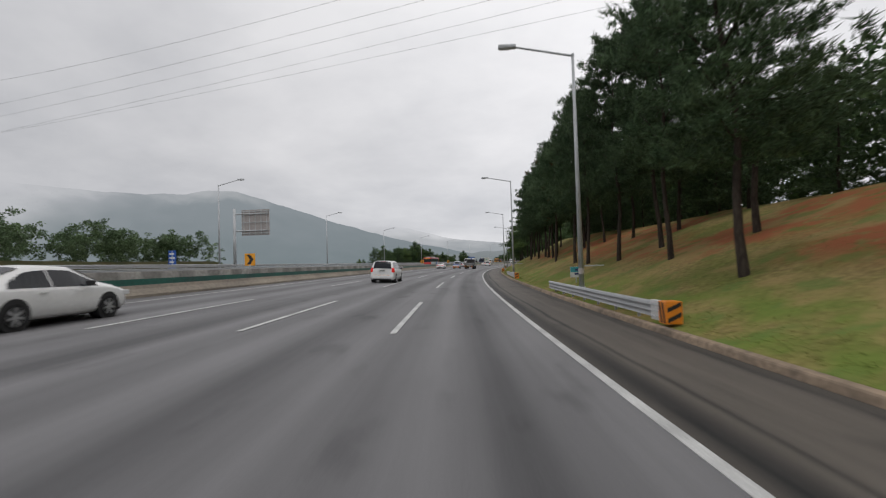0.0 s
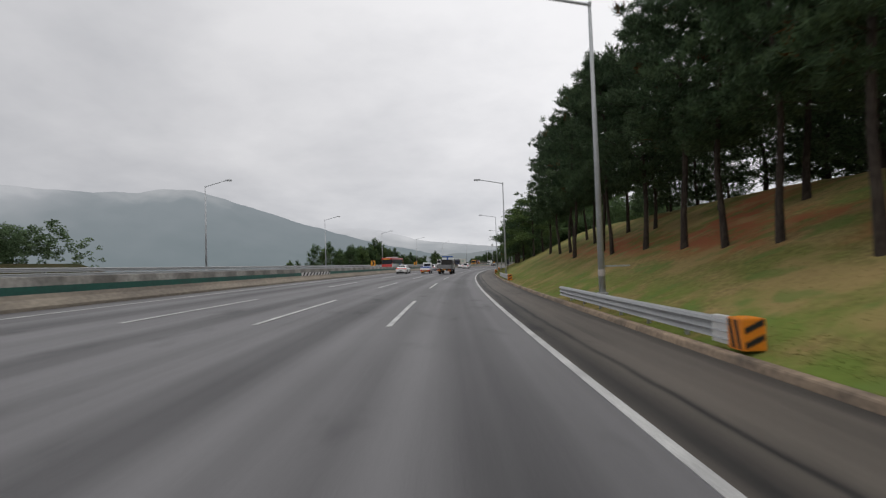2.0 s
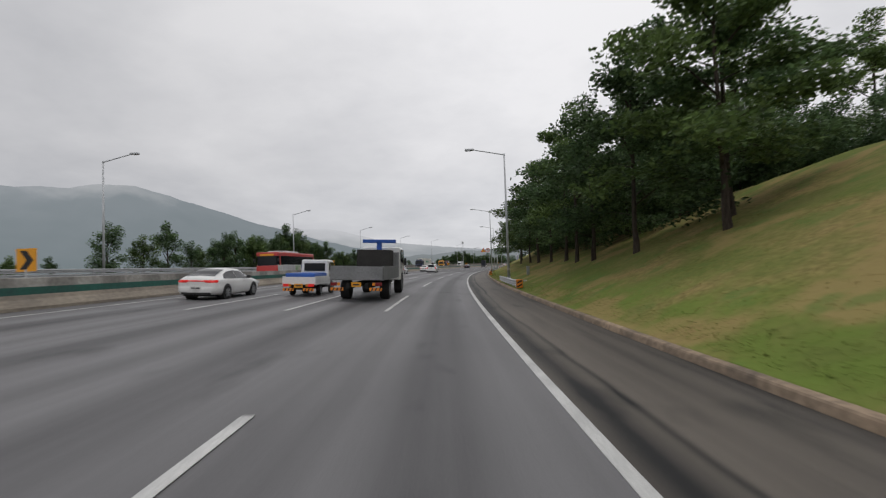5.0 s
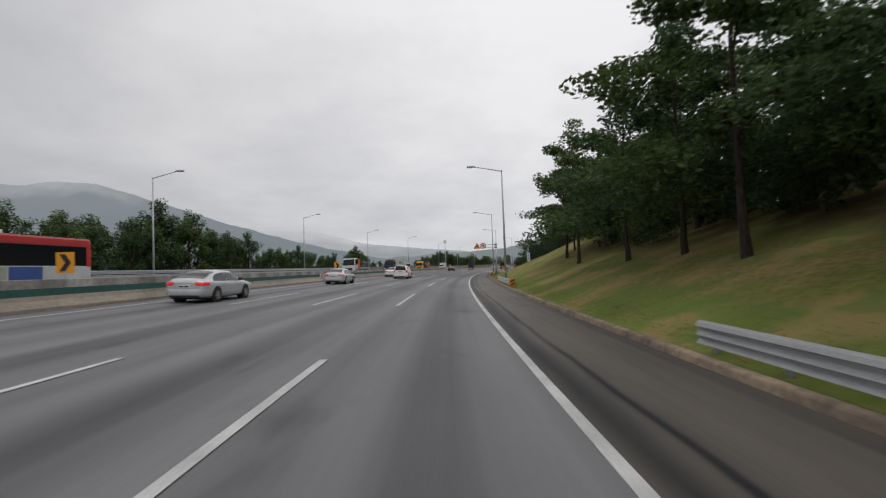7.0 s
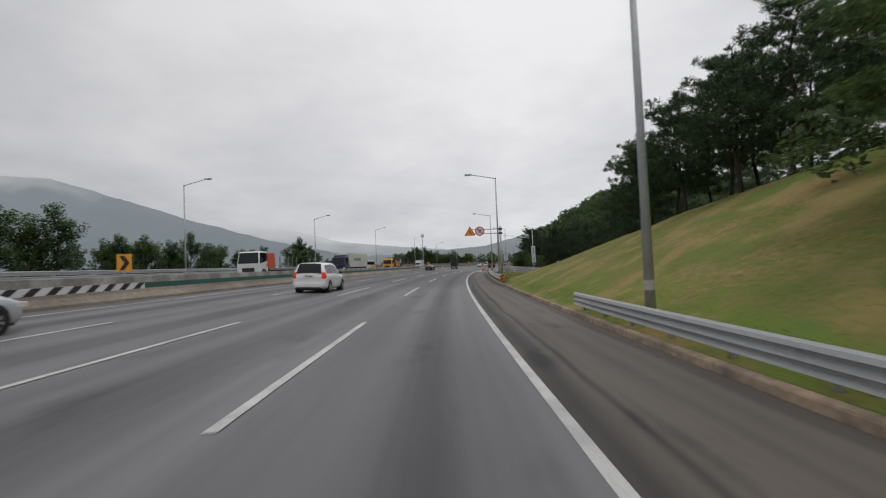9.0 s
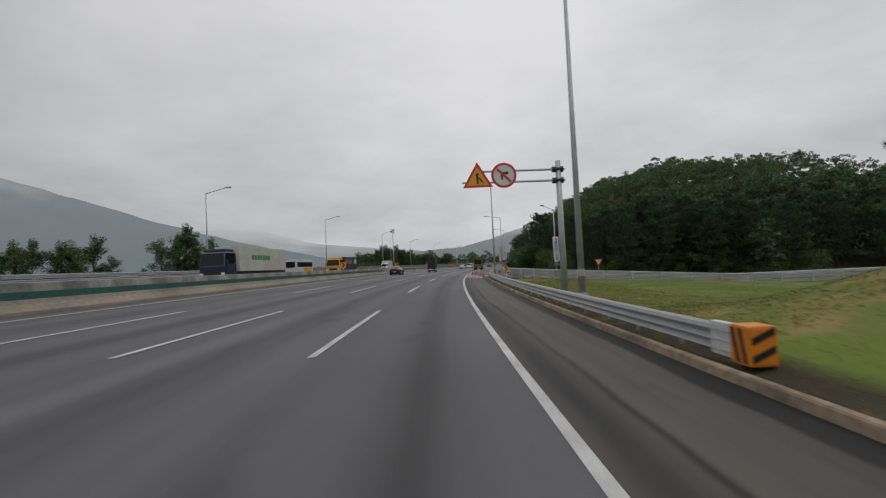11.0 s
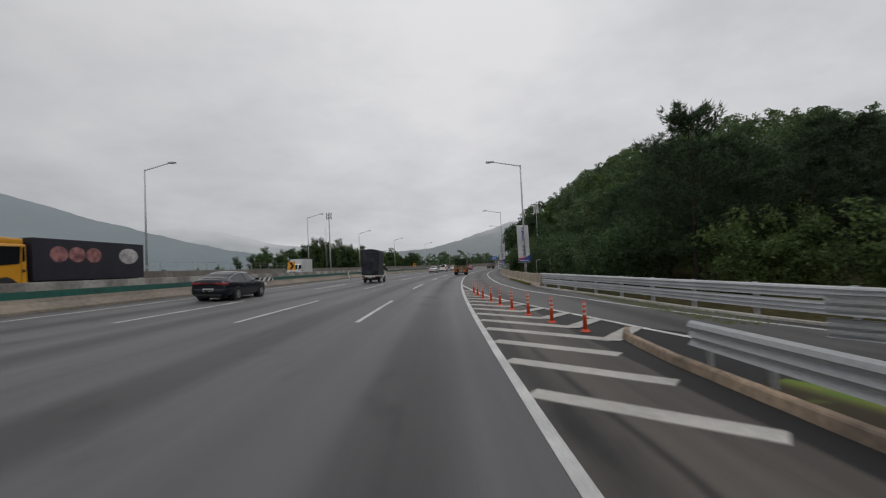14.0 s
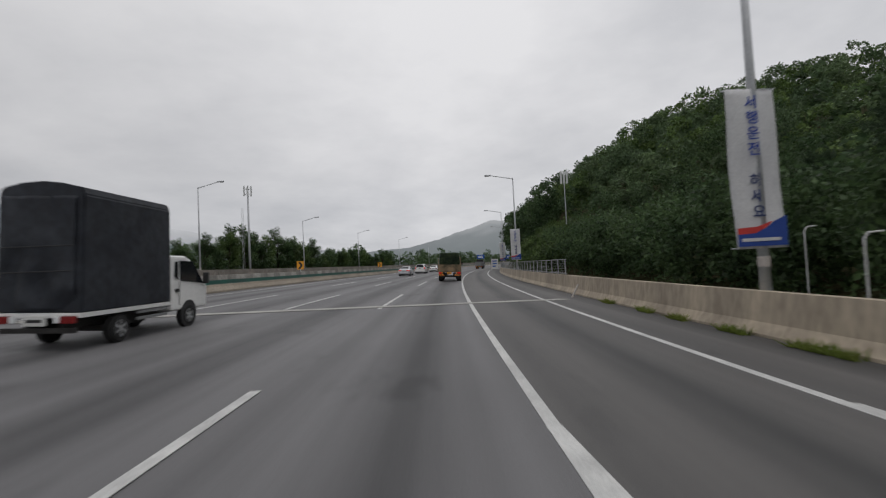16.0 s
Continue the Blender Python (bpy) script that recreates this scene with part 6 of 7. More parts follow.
def tail_set(owner, y, w, z, lit, stripes=True):
    """Rear lamps, underrun bar with hazard stripes, and a plate."""
    for sgn in (1, -1):
        part("tail_lamp", boxes((sgn * (w - 0.18) - 0.14, sgn * (w - 0.18) + 0.14, y - 0.06, y + 0.02, z, z + 0.15), bevel=0.02), LAMP_LIT if lit else LAMP_RED, owner, "red tail lamp cluster")
        part("indicator", boxes((sgn * (w - 0.40) - 0.06, sgn * (w - 0.40) + 0.06, y - 0.05, y + 0.02, z + 0.01, z + 0.14), bevel=0.015), LAMP_AMBER if stripes else LAMP_CLEAR, owner)
        if stripes:
            part("reflector_board", boxes((sgn * (w - 0.32) - 0.28, sgn * (w - 0.32) + 0.28, y - 0.05, y, z - 0.22, z - 0.08), bevel=0.01), ORANGE, owner, "orange hazard board")
            for k in range(3):
                x = sgn * (w - 0.32) - 0.2 + 0.17 * k
                part("stripe", plate([(x, z - 0.215), (x + 0.06, z - 0.215), (x + 0.11, z - 0.085), (x + 0.05, z - 0.085)], 0.008), TRIM, owner).location = (0, y - 0.057, 0)
    p = part("number_plate", boxes((-0.22, 0.22, y - 0.05, y - 0.01, z - 0.05, z + 0.15), bevel=0.01), YELLOW if stripes else PLATE, owner, "number plate")
    part("plate_mark", boxes((-0.15, 0.15, y - 0.056, y - 0.04, z + 0.02, z + 0.08)), TRIM, p)


def wheels(owner, places, w, r, width, rim=ALLOY):
    for y in places:
        for sgn in (1, -1):
            wheel(owner, sgn * (w - width / 2), y, r, width, rim, 0.6, 6)


# small covered lorry
lorry = thing("covered_lorry", on_lane(305.5, -9.1), "small white lorry with a dark tarpaulin box", "truck", "trucks on the road")
cab(lorry, 1.92, 3.72, 0.82, 0.48, 1.97, CAR_WHITE, 0.85)
part("chassis", boxes((-0.42, -0.30, -1.0, 3.1, 0.42, 0.58), (0.30, 0.42, -1.0, 3.1, 0.42, 0.58), (-0.75, 0.75, -0.1, 0.1, 0.26, 0.40), (-0.4, 0.4, 0.7, 1.5, 0.3, 0.5), bevel=0.02), CHASSIS, lorry)
part("bed", boxes((-0.84, 0.84, -1.16, 1.86, 0.66, 0.76), bevel=0.02), CAR_WHITE, lorry, "white load bed")
prof = [(-0.85, 0.76), (0.85, 0.76), (0.86, 3.12), (0.80, 3.27), (0.40, 3.36), (0.0, 3.40), (-0.40, 3.36), (-0.80, 3.27), (-0.86, 3.12)]
bm = plate(prof, 2.98)
for v in bm.verts:
    v.co.y -= 1.14
    if v.co.y > 1.7 and v.co.z > 2:
        v.co.y -= 0.12
bmesh.ops.bevel(bm, geom=list(bm.edges), offset=0.03, segments=2, affect="EDGES")
part("tarpaulin", bm, TARP, lorry, "dark grey tarpaulin over hoops")
bm = bmesh.new()
bmesh.ops.create_grid(bm, x_segments=26, y_segments=34, size=0.5, matrix=Matrix.LocRotScale((0, -1.17, 1.95), Euler((radians(90), 0, 0)), (1.44, 2.28, 1)))
for v in bm.verts:
    v.co.y += 0.030 * math.sin(v.co.x * 9 + 1.5 * math.sin(v.co.z * 2)) + 0.05 * noise.noise((v.co.x * 2.5, v.co.z * 2.0, 1)) * (2.9 - v.co.z)
bmesh.ops.solidify(bm, geom=list(bm.faces), thickness=0.012)
part("rear_flap", bm, TARP, lorry, "loose creased tarpaulin flap", smooth=True)
for z in (1.55, 2.05):
    part("strap", tubes(((-0.72, -1.25, z), (0.74, -1.25, z + 0.05), 0.012), sides=6), TRIM, lorry)
tail_set(lorry, -1.20, 0.84, 0.56, False, False)
part("rear_bumper", boxes((-0.75, 0.75, -1.18, -1.10, 0.36, 0.46), bevel=0.02), CHASSIS, lorry)
for x in (-0.8, 0.8):
    for z in (0.42, 0.57):
        part("side_guard", boxes((x - 0.02, x + 0.02, 0.55, 1.75, z, z + 0.07), bevel=0.01), TRUCK_GREY, lorry)
wheels(lorry, (0.0, 2.74), 0.83, 0.31, 0.2)

# army lorry with a netted load
army = thing("army_lorry", on_lane(343.2, -1.3), "sand camouflage army lorry with a green netted load", "truck", "trucks on the road")
cab(army, 3.7, 5.4, 1.14, 0.9, 2.6, CAMO, 0.15)
part("chassis", boxes((-0.5, -0.35, -1.2, 5.2, 0.6, 0.85), (0.35, 0.5, -1.2, 5.2, 0.6, 0.85), (-0.9, 0.9, -0.15, 0.15, 0.4, 0.6), bevel=0.02), CHASSIS, army)
part("bed", boxes((-1.18, 1.18, -1.35, 3.45, 0.95, 1.08), (-1.18, -1.12, -1.35, 3.45, 1.08, 1.75), (1.12, 1.18, -1.35, 3.45, 1.08, 1.75), (-1.18, 1.18, 3.4, 3.45, 1.08, 1.9), bevel=0.015), CAMO, army)
gate_ = part("tailgate", boxes((-1.12, 1.12, -1.42, -1.36, 1.0, 1.72), bevel=0.015), CAMO, army)
for x in (-1.0, -0.5, 0.0, 0.5, 1.0):
    part("rib", boxes((x - 0.03, x + 0.03, -1.46, -1.42, 1.02, 1.70), bevel=0.01), CAMO, gate_)
bm = boxes((-1.02, 1.02, -1.15, 3.3, 1.1, 2.95))
bmesh.ops.subdivide_edges(bm, edges=list(bm.edges), cuts=9, use_grid_fill=True)
for v in bm.verts:
    k = noise.noise((v.co.x * 1.6, v.co.y * 1.3, v.co.z * 1.6))
    v.co.x *= 1 - 0.07 * max(0, v.co.z - 1.9) + 0.035 * k
    v.co.z += 0.09 * k * (v.co.z > 1.5) - 0.10 * abs(v.co.x) ** 3 * (v.co.z > 2.6)
    v.co.y += 0.06 * k
part("netted_load", bm, CANVAS, army, "lumpy load under green camouflage netting", smooth=True)
for x in (-0.55, 0.1, 0.62):
    part("rope", tubes(((x, -1.24, 1.15), (x + 0.05, -1.16, 2.9), 0.018), sides=6), CANVAS, army)
for sgn in (1, -1):
    part("stake", boxes((sgn * 1.13 - 0.03, sgn * 1.13 + 0.03, -1.38, -1.30, 1.7, 2.35), bevel=0.01), CAMO, army)
    part("mud_flap", boxes((sgn * 0.88 - 0.26, sgn * 0.88 + 0.26, -0.72, -0.69, 0.22, 0.75), bevel=0.01), RUBBER, army)
tail_set(army, -1.40, 1.15, 0.80, True, True)
part("underrun_bar", boxes((-1.0, 1.0, -1.36, -1.28, 0.45, 0.56), bevel=0.02), CHASSIS, army)
wheels(army, (0.0, 4.3), 1.14, 0.48, 0.42, CAMO)

# flatbed crane lorry
flat = thing("crane_lorry", on_lane(119.0, -5.45), "grey flatbed lorry with a blue crane behind the cab", "truck", "trucks on the road")
cab(flat, 4.6, 6.5, 1.18, 0.8, 2.75, CAR_WHITE, 0.2)
part("chassis", boxes((-0.5, -0.35, -2.2, 6.0, 0.6, 0.85), (0.35, 0.5, -2.2, 6.0, 0.6, 0.85), bevel=0.02), CHASSIS, flat)
part("bed", boxes((-1.2, 1.2, -2.3, 3.5, 0.98, 1.12), (-1.2, -1.15, -2.3, 3.5, 1.12, 1.62), (1.15, 1.2, -2.3, 3.5, 1.12, 1.62), (-1.2, 1.2, 3.4, 3.46, 1.12, 2.4), bevel=0.015), TRUCK_GREY, flat)
part("tailgate", boxes((-1.16, 1.16, -2.36, -2.30, 1.0, 1.6), bevel=0.015), TRUCK_GREY, flat, "weathered grey tailgate")
crane = part("crane", boxes((-0.3, 0.3, 3.6, 4.3, 1.0, 2.5), (-0.95, 0.95, 3.75, 4.1, 2.95, 3.15), (-0.14, 0.14, 3.8, 4.05, 2.5, 2.98), bevel=0.03), SIGN_BLUE, flat, "folded blue crane")
part("load", boxes((-0.9, 0.9, 1.9, 3.3, 1.12, 2.5), bevel=0.05), CHASSIS, flat, "dark load against the headboard")
tail_set(flat, -2.36, 1.18, 0.74, False, True)
wheels(flat, (0.0, 5.4), 1.18, 0.47, 0.44, TRUCK_GREY)

# small tow lorry
tow = thing("pickup_lorry", on_lane(121.0, -9.1), "small white open-bed lorry with a blue load", "truck", "trucks on the road")
cab(tow, 1.5, 3.1, 0.82, 0.5, 1.95, CAR_WHITE, 0.45)
part("rear_cab_window", boxes((-0.6, 0.6, 1.475, 1.50, 1.3, 1.75), bevel=0.01), GLASS, tow)
part("bed", boxes((-0.86, 0.86, -1.15, 1.4, 0.62, 0.74), (-0.86, -0.82, -1.15, 1.4, 0.74, 1.05), (0.82, 0.86, -1.15, 1.4, 0.74, 1.05), (-0.86, 0.86, -1.17, -1.12, 0.64, 1.02), bevel=0.012), CAR_WHITE, tow)
bm = boxes((-0.78, 0.78, -1.0, 1.3, 0.75, 1.22), bevel=0.12)
part("load", bm, SIGN_BLUE, tow, "blue sheeted load")
part("chassis", boxes((-0.4, 0.4, -1.0, 2.9, 0.35, 0.58)), CHASSIS, tow)
tail_set(tow, -1.2, 0.84, 0.52, True, True)
wheels(tow, (0.0, 2.45), 0.82, 0.30, 0.2)

# tipper far ahead
tip = thing("tipper_lorry", on_lane(446.0, -1.7), "dark lorry far ahead on the curve", "truck", "trucks on the road")
cab(tip, 3.9, 5.8, 1.18, 0.8, 2.7, TRUCK_GREY, 0.2)
part("tipper_body", boxes((-1.2, 1.2, -1.6, 3.7, 1.0, 2.3), bevel=0.05), TRUCK_GREY, tip)
part("load", boxes((-1.0, 1.0, 1.0, 3.4, 2.2, 2.9), bevel=0.1), CHASSIS, tip)
part("chassis", boxes((-0.45, 0.45, -1.6, 5.4, 0.5, 0.95)), CHASSIS, tip)
tail_set(tip, -1.65, 1.15, 0.72, False, True)
wheels(tip, (0.0, 4.8), 1.18, 0.48, 0.44, TRUCK_GREY)


# oncoming traffic behind the barrier: these face the camera
def oncoming(s, d):
    return on_road(s, d) @ pose(0, 0, 0, 0, 0, 180)


BUS_RED = paint("red_bus_paint", (0.55, 0.05, 0.045))
PANEL_GREEN = material("green_advert_panel", (0.16, 0.34, 0.15), 0.5, vary=0.3, scale=1.5, second=(0.42, 0.42, 0.36))
PANEL_BLUE = material("blue_advert_panel", (0.05, 0.11, 0.36), 0.5, vary=0.2, scale=1.5)
PANEL_GREY = material("grey_advert_panel", (0.50, 0.51, 0.53), 0.5, vary=0.2, scale=0.9)
BOX_WHITE = material("white_box_body", (0.62, 0.63, 0.62), 0.55, vary=0.12, scale=0.6, second=(0.52, 0.53, 0.52))
CONTAINER = material("ivory_container", (0.58, 0.57, 0.50), 0.6, vary=0.10, scale=0.5, fine=5, second=(0.50, 0.49, 0.43))
TEXT_GREEN = material("green_lettering", (0.03, 0.26, 0.13), 0.6, vary=0.1)
CAB_BLUE = paint("dark_blue_cab", (0.018, 0.028, 0.075))
CAB_YELLOW = paint("yellow_cab", (0.72, 0.33, 0.02))
BODY_DARK = material("dark_curtain_body", (0.020, 0.020, 0.032), 0.5, vary=0.3, scale=0.8)
PICTURE_A = material("pale_food_picture", (0.50, 0.22, 0.20), 0.5, vary=0.4, scale=2.5, second=(0.16, 0.06, 0.07))
PICTURE_B = material("pale_bowl_picture", (0.62, 0.60, 0.58), 0.5, vary=0.3, scale=2.0, second=(0.36, 0.33, 0.33))

bus = thing("bus", oncoming(155.5, -22.4), "red and white coach with dark windows, oncoming", "bus", "oncoming vehicles")
part("body", boxes((-1.25, 1.25, -2.6, 9.0, 0.40, 1.55), bevel=0.08), BOX_WHITE, bus, "white lower body")
part("roof", boxes((-1.25, 1.25, -2.6, 9.0, 2.55, 3.0), bevel=0.10), BUS_RED, bus, "red roof band")
part("roof_unit", boxes((-0.9, 0.9, 2.0, 6.8, 2.96, 3.22), bevel=0.10), BOX_WHITE, bus)
part("window_band", boxes((-1.225, 1.225, -2.45, 8.6, 1.5, 2.6), bevel=0.03), GLASS, bus)
part("front_mask", boxes((-1.24, 1.24, 8.55, 9.04, 0.5, 1.5), bevel=0.06), BUS_RED, bus, "red front")
part("windscreen", boxes((-1.1, 1.1, 8.9, 9.03, 1.45, 2.55), bevel=0.03), GLASS, bus)
part("destination_board", boxes((-0.8, 0.8, 9.0, 9.05, 2.58, 2.80), bevel=0.01), YELLOW, bus)
for sgn in (1, -1):
    part("advert_panel", boxes((sgn * 1.256 - 0.006, sgn * 1.256 + 0.006, 2.2, 4.0, 0.6, 1.5)), PANEL_GREEN, bus)
    part("advert_panel", boxes((sgn * 1.256 - 0.006, sgn * 1.256 + 0.006, 0.4, 2.1, 0.6, 1.5)), PANEL_BLUE, bus)
    part("advert_panel", boxes((sgn * 1.256 - 0.006, sgn * 1.256 + 0.006, 4.1, 7.6, 0.6, 1.5)), PANEL_GREY, bus)
    for y in (-2.6, 8.2):
        part("pillar", boxes((sgn * 1.23 - 0.02, sgn * 1.23 + 0.02, y, y + 0.3, 1.5, 2.6)), BUS_RED, bus)
    part("mirror", boxes((sgn * 1.4 - 0.1, sgn * 1.4 + 0.1, 9.1, 9.2, 1.9, 2.3), bevel=0.02), TRIM, bus)
wheels(bus, (0.0, 6.2), 1.24, 0.5, 0.4)

hauler = thing("container_lorry", oncoming(254.5, -22.3), "dark blue lorry hauling an ivory container, oncoming", "truck", "oncoming vehicles")
cab(hauler, 8.2, 10.3, 1.2, 0.7, 2.95, CAB_BLUE, 0.2)
part("roof_fairing", boxes((-1.0, 1.0, 8.3, 9.6, 2.9, 3.25), bevel=0.1), CAB_BLUE, hauler)
box_ = part("container", boxes((-1.22, 1.22, -3.4, 7.7, 1.15, 3.55), bevel=0.03), CONTAINER, hauler, "ivory container with green lettering")
for sgn in (1, -1):
    for k in range(7):
        y = 1.0 + 0.62 * k
        part("lettering_bar", boxes((sgn * 1.226 - 0.006, sgn * 1.226 + 0.006, y, y + 0.48, 2.25, 2.75), bevel=0.01), TEXT_GREEN, box_)
part("trailer_frame", boxes((-1.1, 1.1, -3.4, 8.0, 0.85, 1.12), (-0.5, 0.5, -2, 9.5, 0.5, 0.85)), CHASSIS, hauler)
for x in (-1.13, 1.13):
    part("side_guard", boxes((x - 0.03, x + 0.03, 1.2, 5.2, 0.5, 0.8), bevel=0.01), TRUCK_GREY, hauler)
wheels(hauler, (-1.2, 0.0, 1.3, 7.3, 9.4), 1.2, 0.5, 0.4)

yellow = thing("box_lorry", oncoming(286.4, -22.2), "yellow cab lorry with dark pictured body, oncoming", "truck", "oncoming vehicles")
cab(yellow, 5.6, 7.7, 1.18, 0.7, 2.75, CAB_YELLOW, 0.25)
part("roof_fairing", boxes((-1.05, 1.05, 5.7, 7.0, 2.7, 3.05), bevel=0.12), CAB_YELLOW, yellow)
body_ = part("box_body", boxes((-1.22, 1.22, -2.6, 5.4, 0.95, 3.1), bevel=0.04), BODY_DARK, yellow, "dark body with pale food pictures")
for sgn in (1, -1):
    for k in range(3):
        bm = bmesh.new()
        bmesh.ops.create_uvsphere(bm, u_segments=12, v_segments=8, radius=1, matrix=Matrix.LocRotScale((sgn * 1.222, 1.6 + 1.15 * k, 2.3), None, (0.012, 0.56, 0.42)))
        part("picture", bm, PICTURE_A, body_)
    bm = bmesh.new()
    bmesh.ops.create_uvsphere(bm, u_segments=12, v_segments=8, radius=1, matrix=Matrix.LocRotScale((sgn * 1.222, -1.2, 2.3), None, (0.012, 0.85, 0.48)))
    part("picture", bm, PICTURE_B, body_)
part("chassis", boxes((-0.9, 0.9, -2.5, 7.2, 0.5, 0.95)), CHASSIS, yellow)
wheels(yellow, (0.0, 1.3, 6.4), 1.2, 0.5, 0.4)

coach = thing("minibus", oncoming(274.5, -25.6), "white minibus with orange markings, oncoming", "bus", "oncoming vehicles")
part("body", boxes((-1.05, 1.05, -1.8, 5.2, 0.4, 2.55), bevel=0.14), BOX_WHITE, coach)
part("windscreen", boxes((-0.9, 0.9, 5.12, 5.22, 1.4, 2.25), bevel=0.03), GLASS, coach)
for sgn in (1, -1):
    part("window_band", boxes((sgn * 1.05 - 0.01, sgn * 1.05 + 0.01, -1.4, 4.7, 1.45, 2.15), bevel=0.008), GLASS, coach)
    part("marking", boxes((sgn * 1.056 - 0.008, sgn * 1.056 + 0.008, -0.6, 2.2, 0.7, 1.3)), YELLOW, coach)
wheels(coach, (0.0, 3.9), 1.04, 0.38, 0.26)

log = thing("platform_lorry", oncoming(222.0, -22.4), "white cab platform lorry with an orange load, oncoming", "truck", "oncoming vehicles")
cab(log, 5.8, 7.8, 1.2, 0.7, 3.0, CAR_WHITE, 0.2)
part("platform", boxes((-1.2, 1.2, -3.0, 5.5, 1.0, 1.25), bevel=0.03), TRUCK_GREY, log)
part("load", boxes((-0.8, 0.8, 3.2, 5.0, 1.25, 2.9), bevel=0.06), POST_ORANGE, log, "orange machine on the platform")
for y in (-2.5, -1.2, 0.0, 1.2, 2.4):
    for x in (-1.1, 1.1):
        part("stake", tubes(((x, y, 1.2), (x, y, 2.6), 0.04), sides=6), TRUCK_GREY, log)
part("chassis", boxes((-0.6, 0.6, -2.8, 7.2, 0.5, 1.0)), CHASSIS, log)
wheels(log, (-1.0, 0.3, 6.4), 1.2, 0.5, 0.4)

boxcar = thing("box_lorry", oncoming(328.5, -25.2), "small white box lorry, oncoming behind the barrier", "truck", "oncoming vehicles")
cab(boxcar, 2.2, 3.7, 0.85, 0.5, 2.0, CAR_WHITE, 0.4)
part("box_body", boxes((-0.95, 0.95, -2.0, 2.1, 0.75, 2.75), bevel=0.03), BOX_WHITE, boxcar)
part("chassis", boxes((-0.5, 0.5, -1.8, 3.4, 0.35, 0.75)), CHASSIS, boxcar)
wheels(boxcar, (0.0, 2.9), 0.85, 0.33, 0.22)
# ---- signs and roadside furniture ----
def letters(text, size, mat, parent, where, name="lettering"):
    """Writing in the built-in font, as a thin mesh that faces -y."""
    curve = bpy.data.curves.new(name, "FONT")
    curve.body, curve.size, curve.extrude = text, size, 0.004
    curve.offset = 0.012 * size
    curve.align_x, curve.align_y = "CENTER", "CENTER"
    tmp = new(name, curve)
    dg = bpy.context.evaluated_depsgraph_get()
    me = bpy.data.meshes.new_from_object(tmp.evaluated_get(dg))
    bpy.data.objects.remove(tmp)
    me.materials.clear()
    me.materials.append(mat)
    ob = new(name, me)
    ob.parent = parent
    ob.matrix_basis = where @ pose(0, 0, 0, 90, 0, 0)
    return ob


CLOTH = material("white_banner_cloth", (0.64, 0.64, 0.64), 0.8, vary=0.10, scale=1.5, second=(0.56, 0.56, 0.57))
INK = material("dark_blue_ink", (0.03, 0.05, 0.16), 0.7, vary=0.1)
BANNER_BLUE = material("banner_blue", (0.025, 0.07, 0.32), 0.7, vary=0.12, scale=2)
WORD_BLUE = material("bright_blue_ink", (0.035, 0.075, 0.36), 0.7, vary=0.1)
BANNER_RED = material("banner_red", (0.62, 0.05, 0.04), 0.7, vary=0.12, scale=2)


def banner(m, wide, high, words, label, swing=0.0):
    """A cloth banner on two short bars, with vertical writing and a coloured foot. Its origin is the middle of its top edge."""
    flag = thing("banner", m, label, "banner", "roadside banners")
    bm = bmesh.new()
    bmesh.ops.create_grid(bm, x_segments=8, y_segments=24, size=0.5, matrix=Matrix.LocRotScale((0, 0, -high / 2), Euler((radians(90), 0, 0)), (wide, high, 1)))

    def wave(x, z):
        return 0.025 * math.sin(z * 2.1 + x) + 0.02 * math.sin(x * 5 / wide + z)

    for v in bm.verts:
        v.co.y += wave(v.co.x, v.co.z)
        v.co.x += swing * (-v.co.z / high) ** 2
    bmesh.ops.solidify(bm, geom=list(bm.faces), thickness=0.008)
    part("cloth", bm, CLOTH, flag, smooth=True)
    for z in (-0.02, -high + 0.02):
        part("bar", tubes(((-wide / 2 - 0.05, 0.03, z), (wide / 2 + 0.05, 0.03, z), 0.018), sides=8), STEEL, flag)

    def panel(points, mat, y):
        ob = part("colour_field", plate(points, 0.006), mat, flag)
        ob.location = (swing, y, 0)
        return ob

    w = wide / 2 - 0.01
    panel([(-w, -high * 0.985), (w, -high * 0.985), (w, -high * 0.80), (0.5 * w, -high * 0.835), (0.1 * w, -high * 0.88), (-w, -high * 0.905)], BANNER_BLUE, -0.052)
    panel([(-w, -high * 0.91), (-0.3 * w, -high * 0.905), (0.15 * w, -high * 0.872), (0.45 * w, -high * 0.832), (-0.2 * w, -high * 0.865), (-w, -high * 0.872)], BANNER_RED, -0.054)
    part("mark", boxes((-0.85 * w, 0.7 * w, -0.062, -0.052, -high * 0.955, -high * 0.935), bevel=0.002), CLOTH, flag).location = (swing, 0, 0)
    n = len(words)
    step = high * 0.78 / n
    for i, ch in enumerate(words):
        if ch != " ":
            z = -high * 0.045 - step * (i + 0.5)
            letters(ch, step * 0.92, WORD_BLUE if i < n / 2 else INK, flag, Matrix.Translation((swing * (-z / high) ** 2, wave(0, z) - 0.03, z)))
    return flag


banner(on_road(306.02, 6.42, 5.45), 1.18, 3.8, "서행운전 하세요", "white cloth banner with blue writing on a lamp column", 0.06)
banner(on_road(352.1, 6.65, 5.7), 1.18, 3.8, "서행운전 하세요", "white cloth banner with blue writing on a farther lamp column")
banner(on_road(390.9, 6.8, 5.8), 1.18, 3.8, "서행운전 하세요", "white cloth banner on a far lamp column")

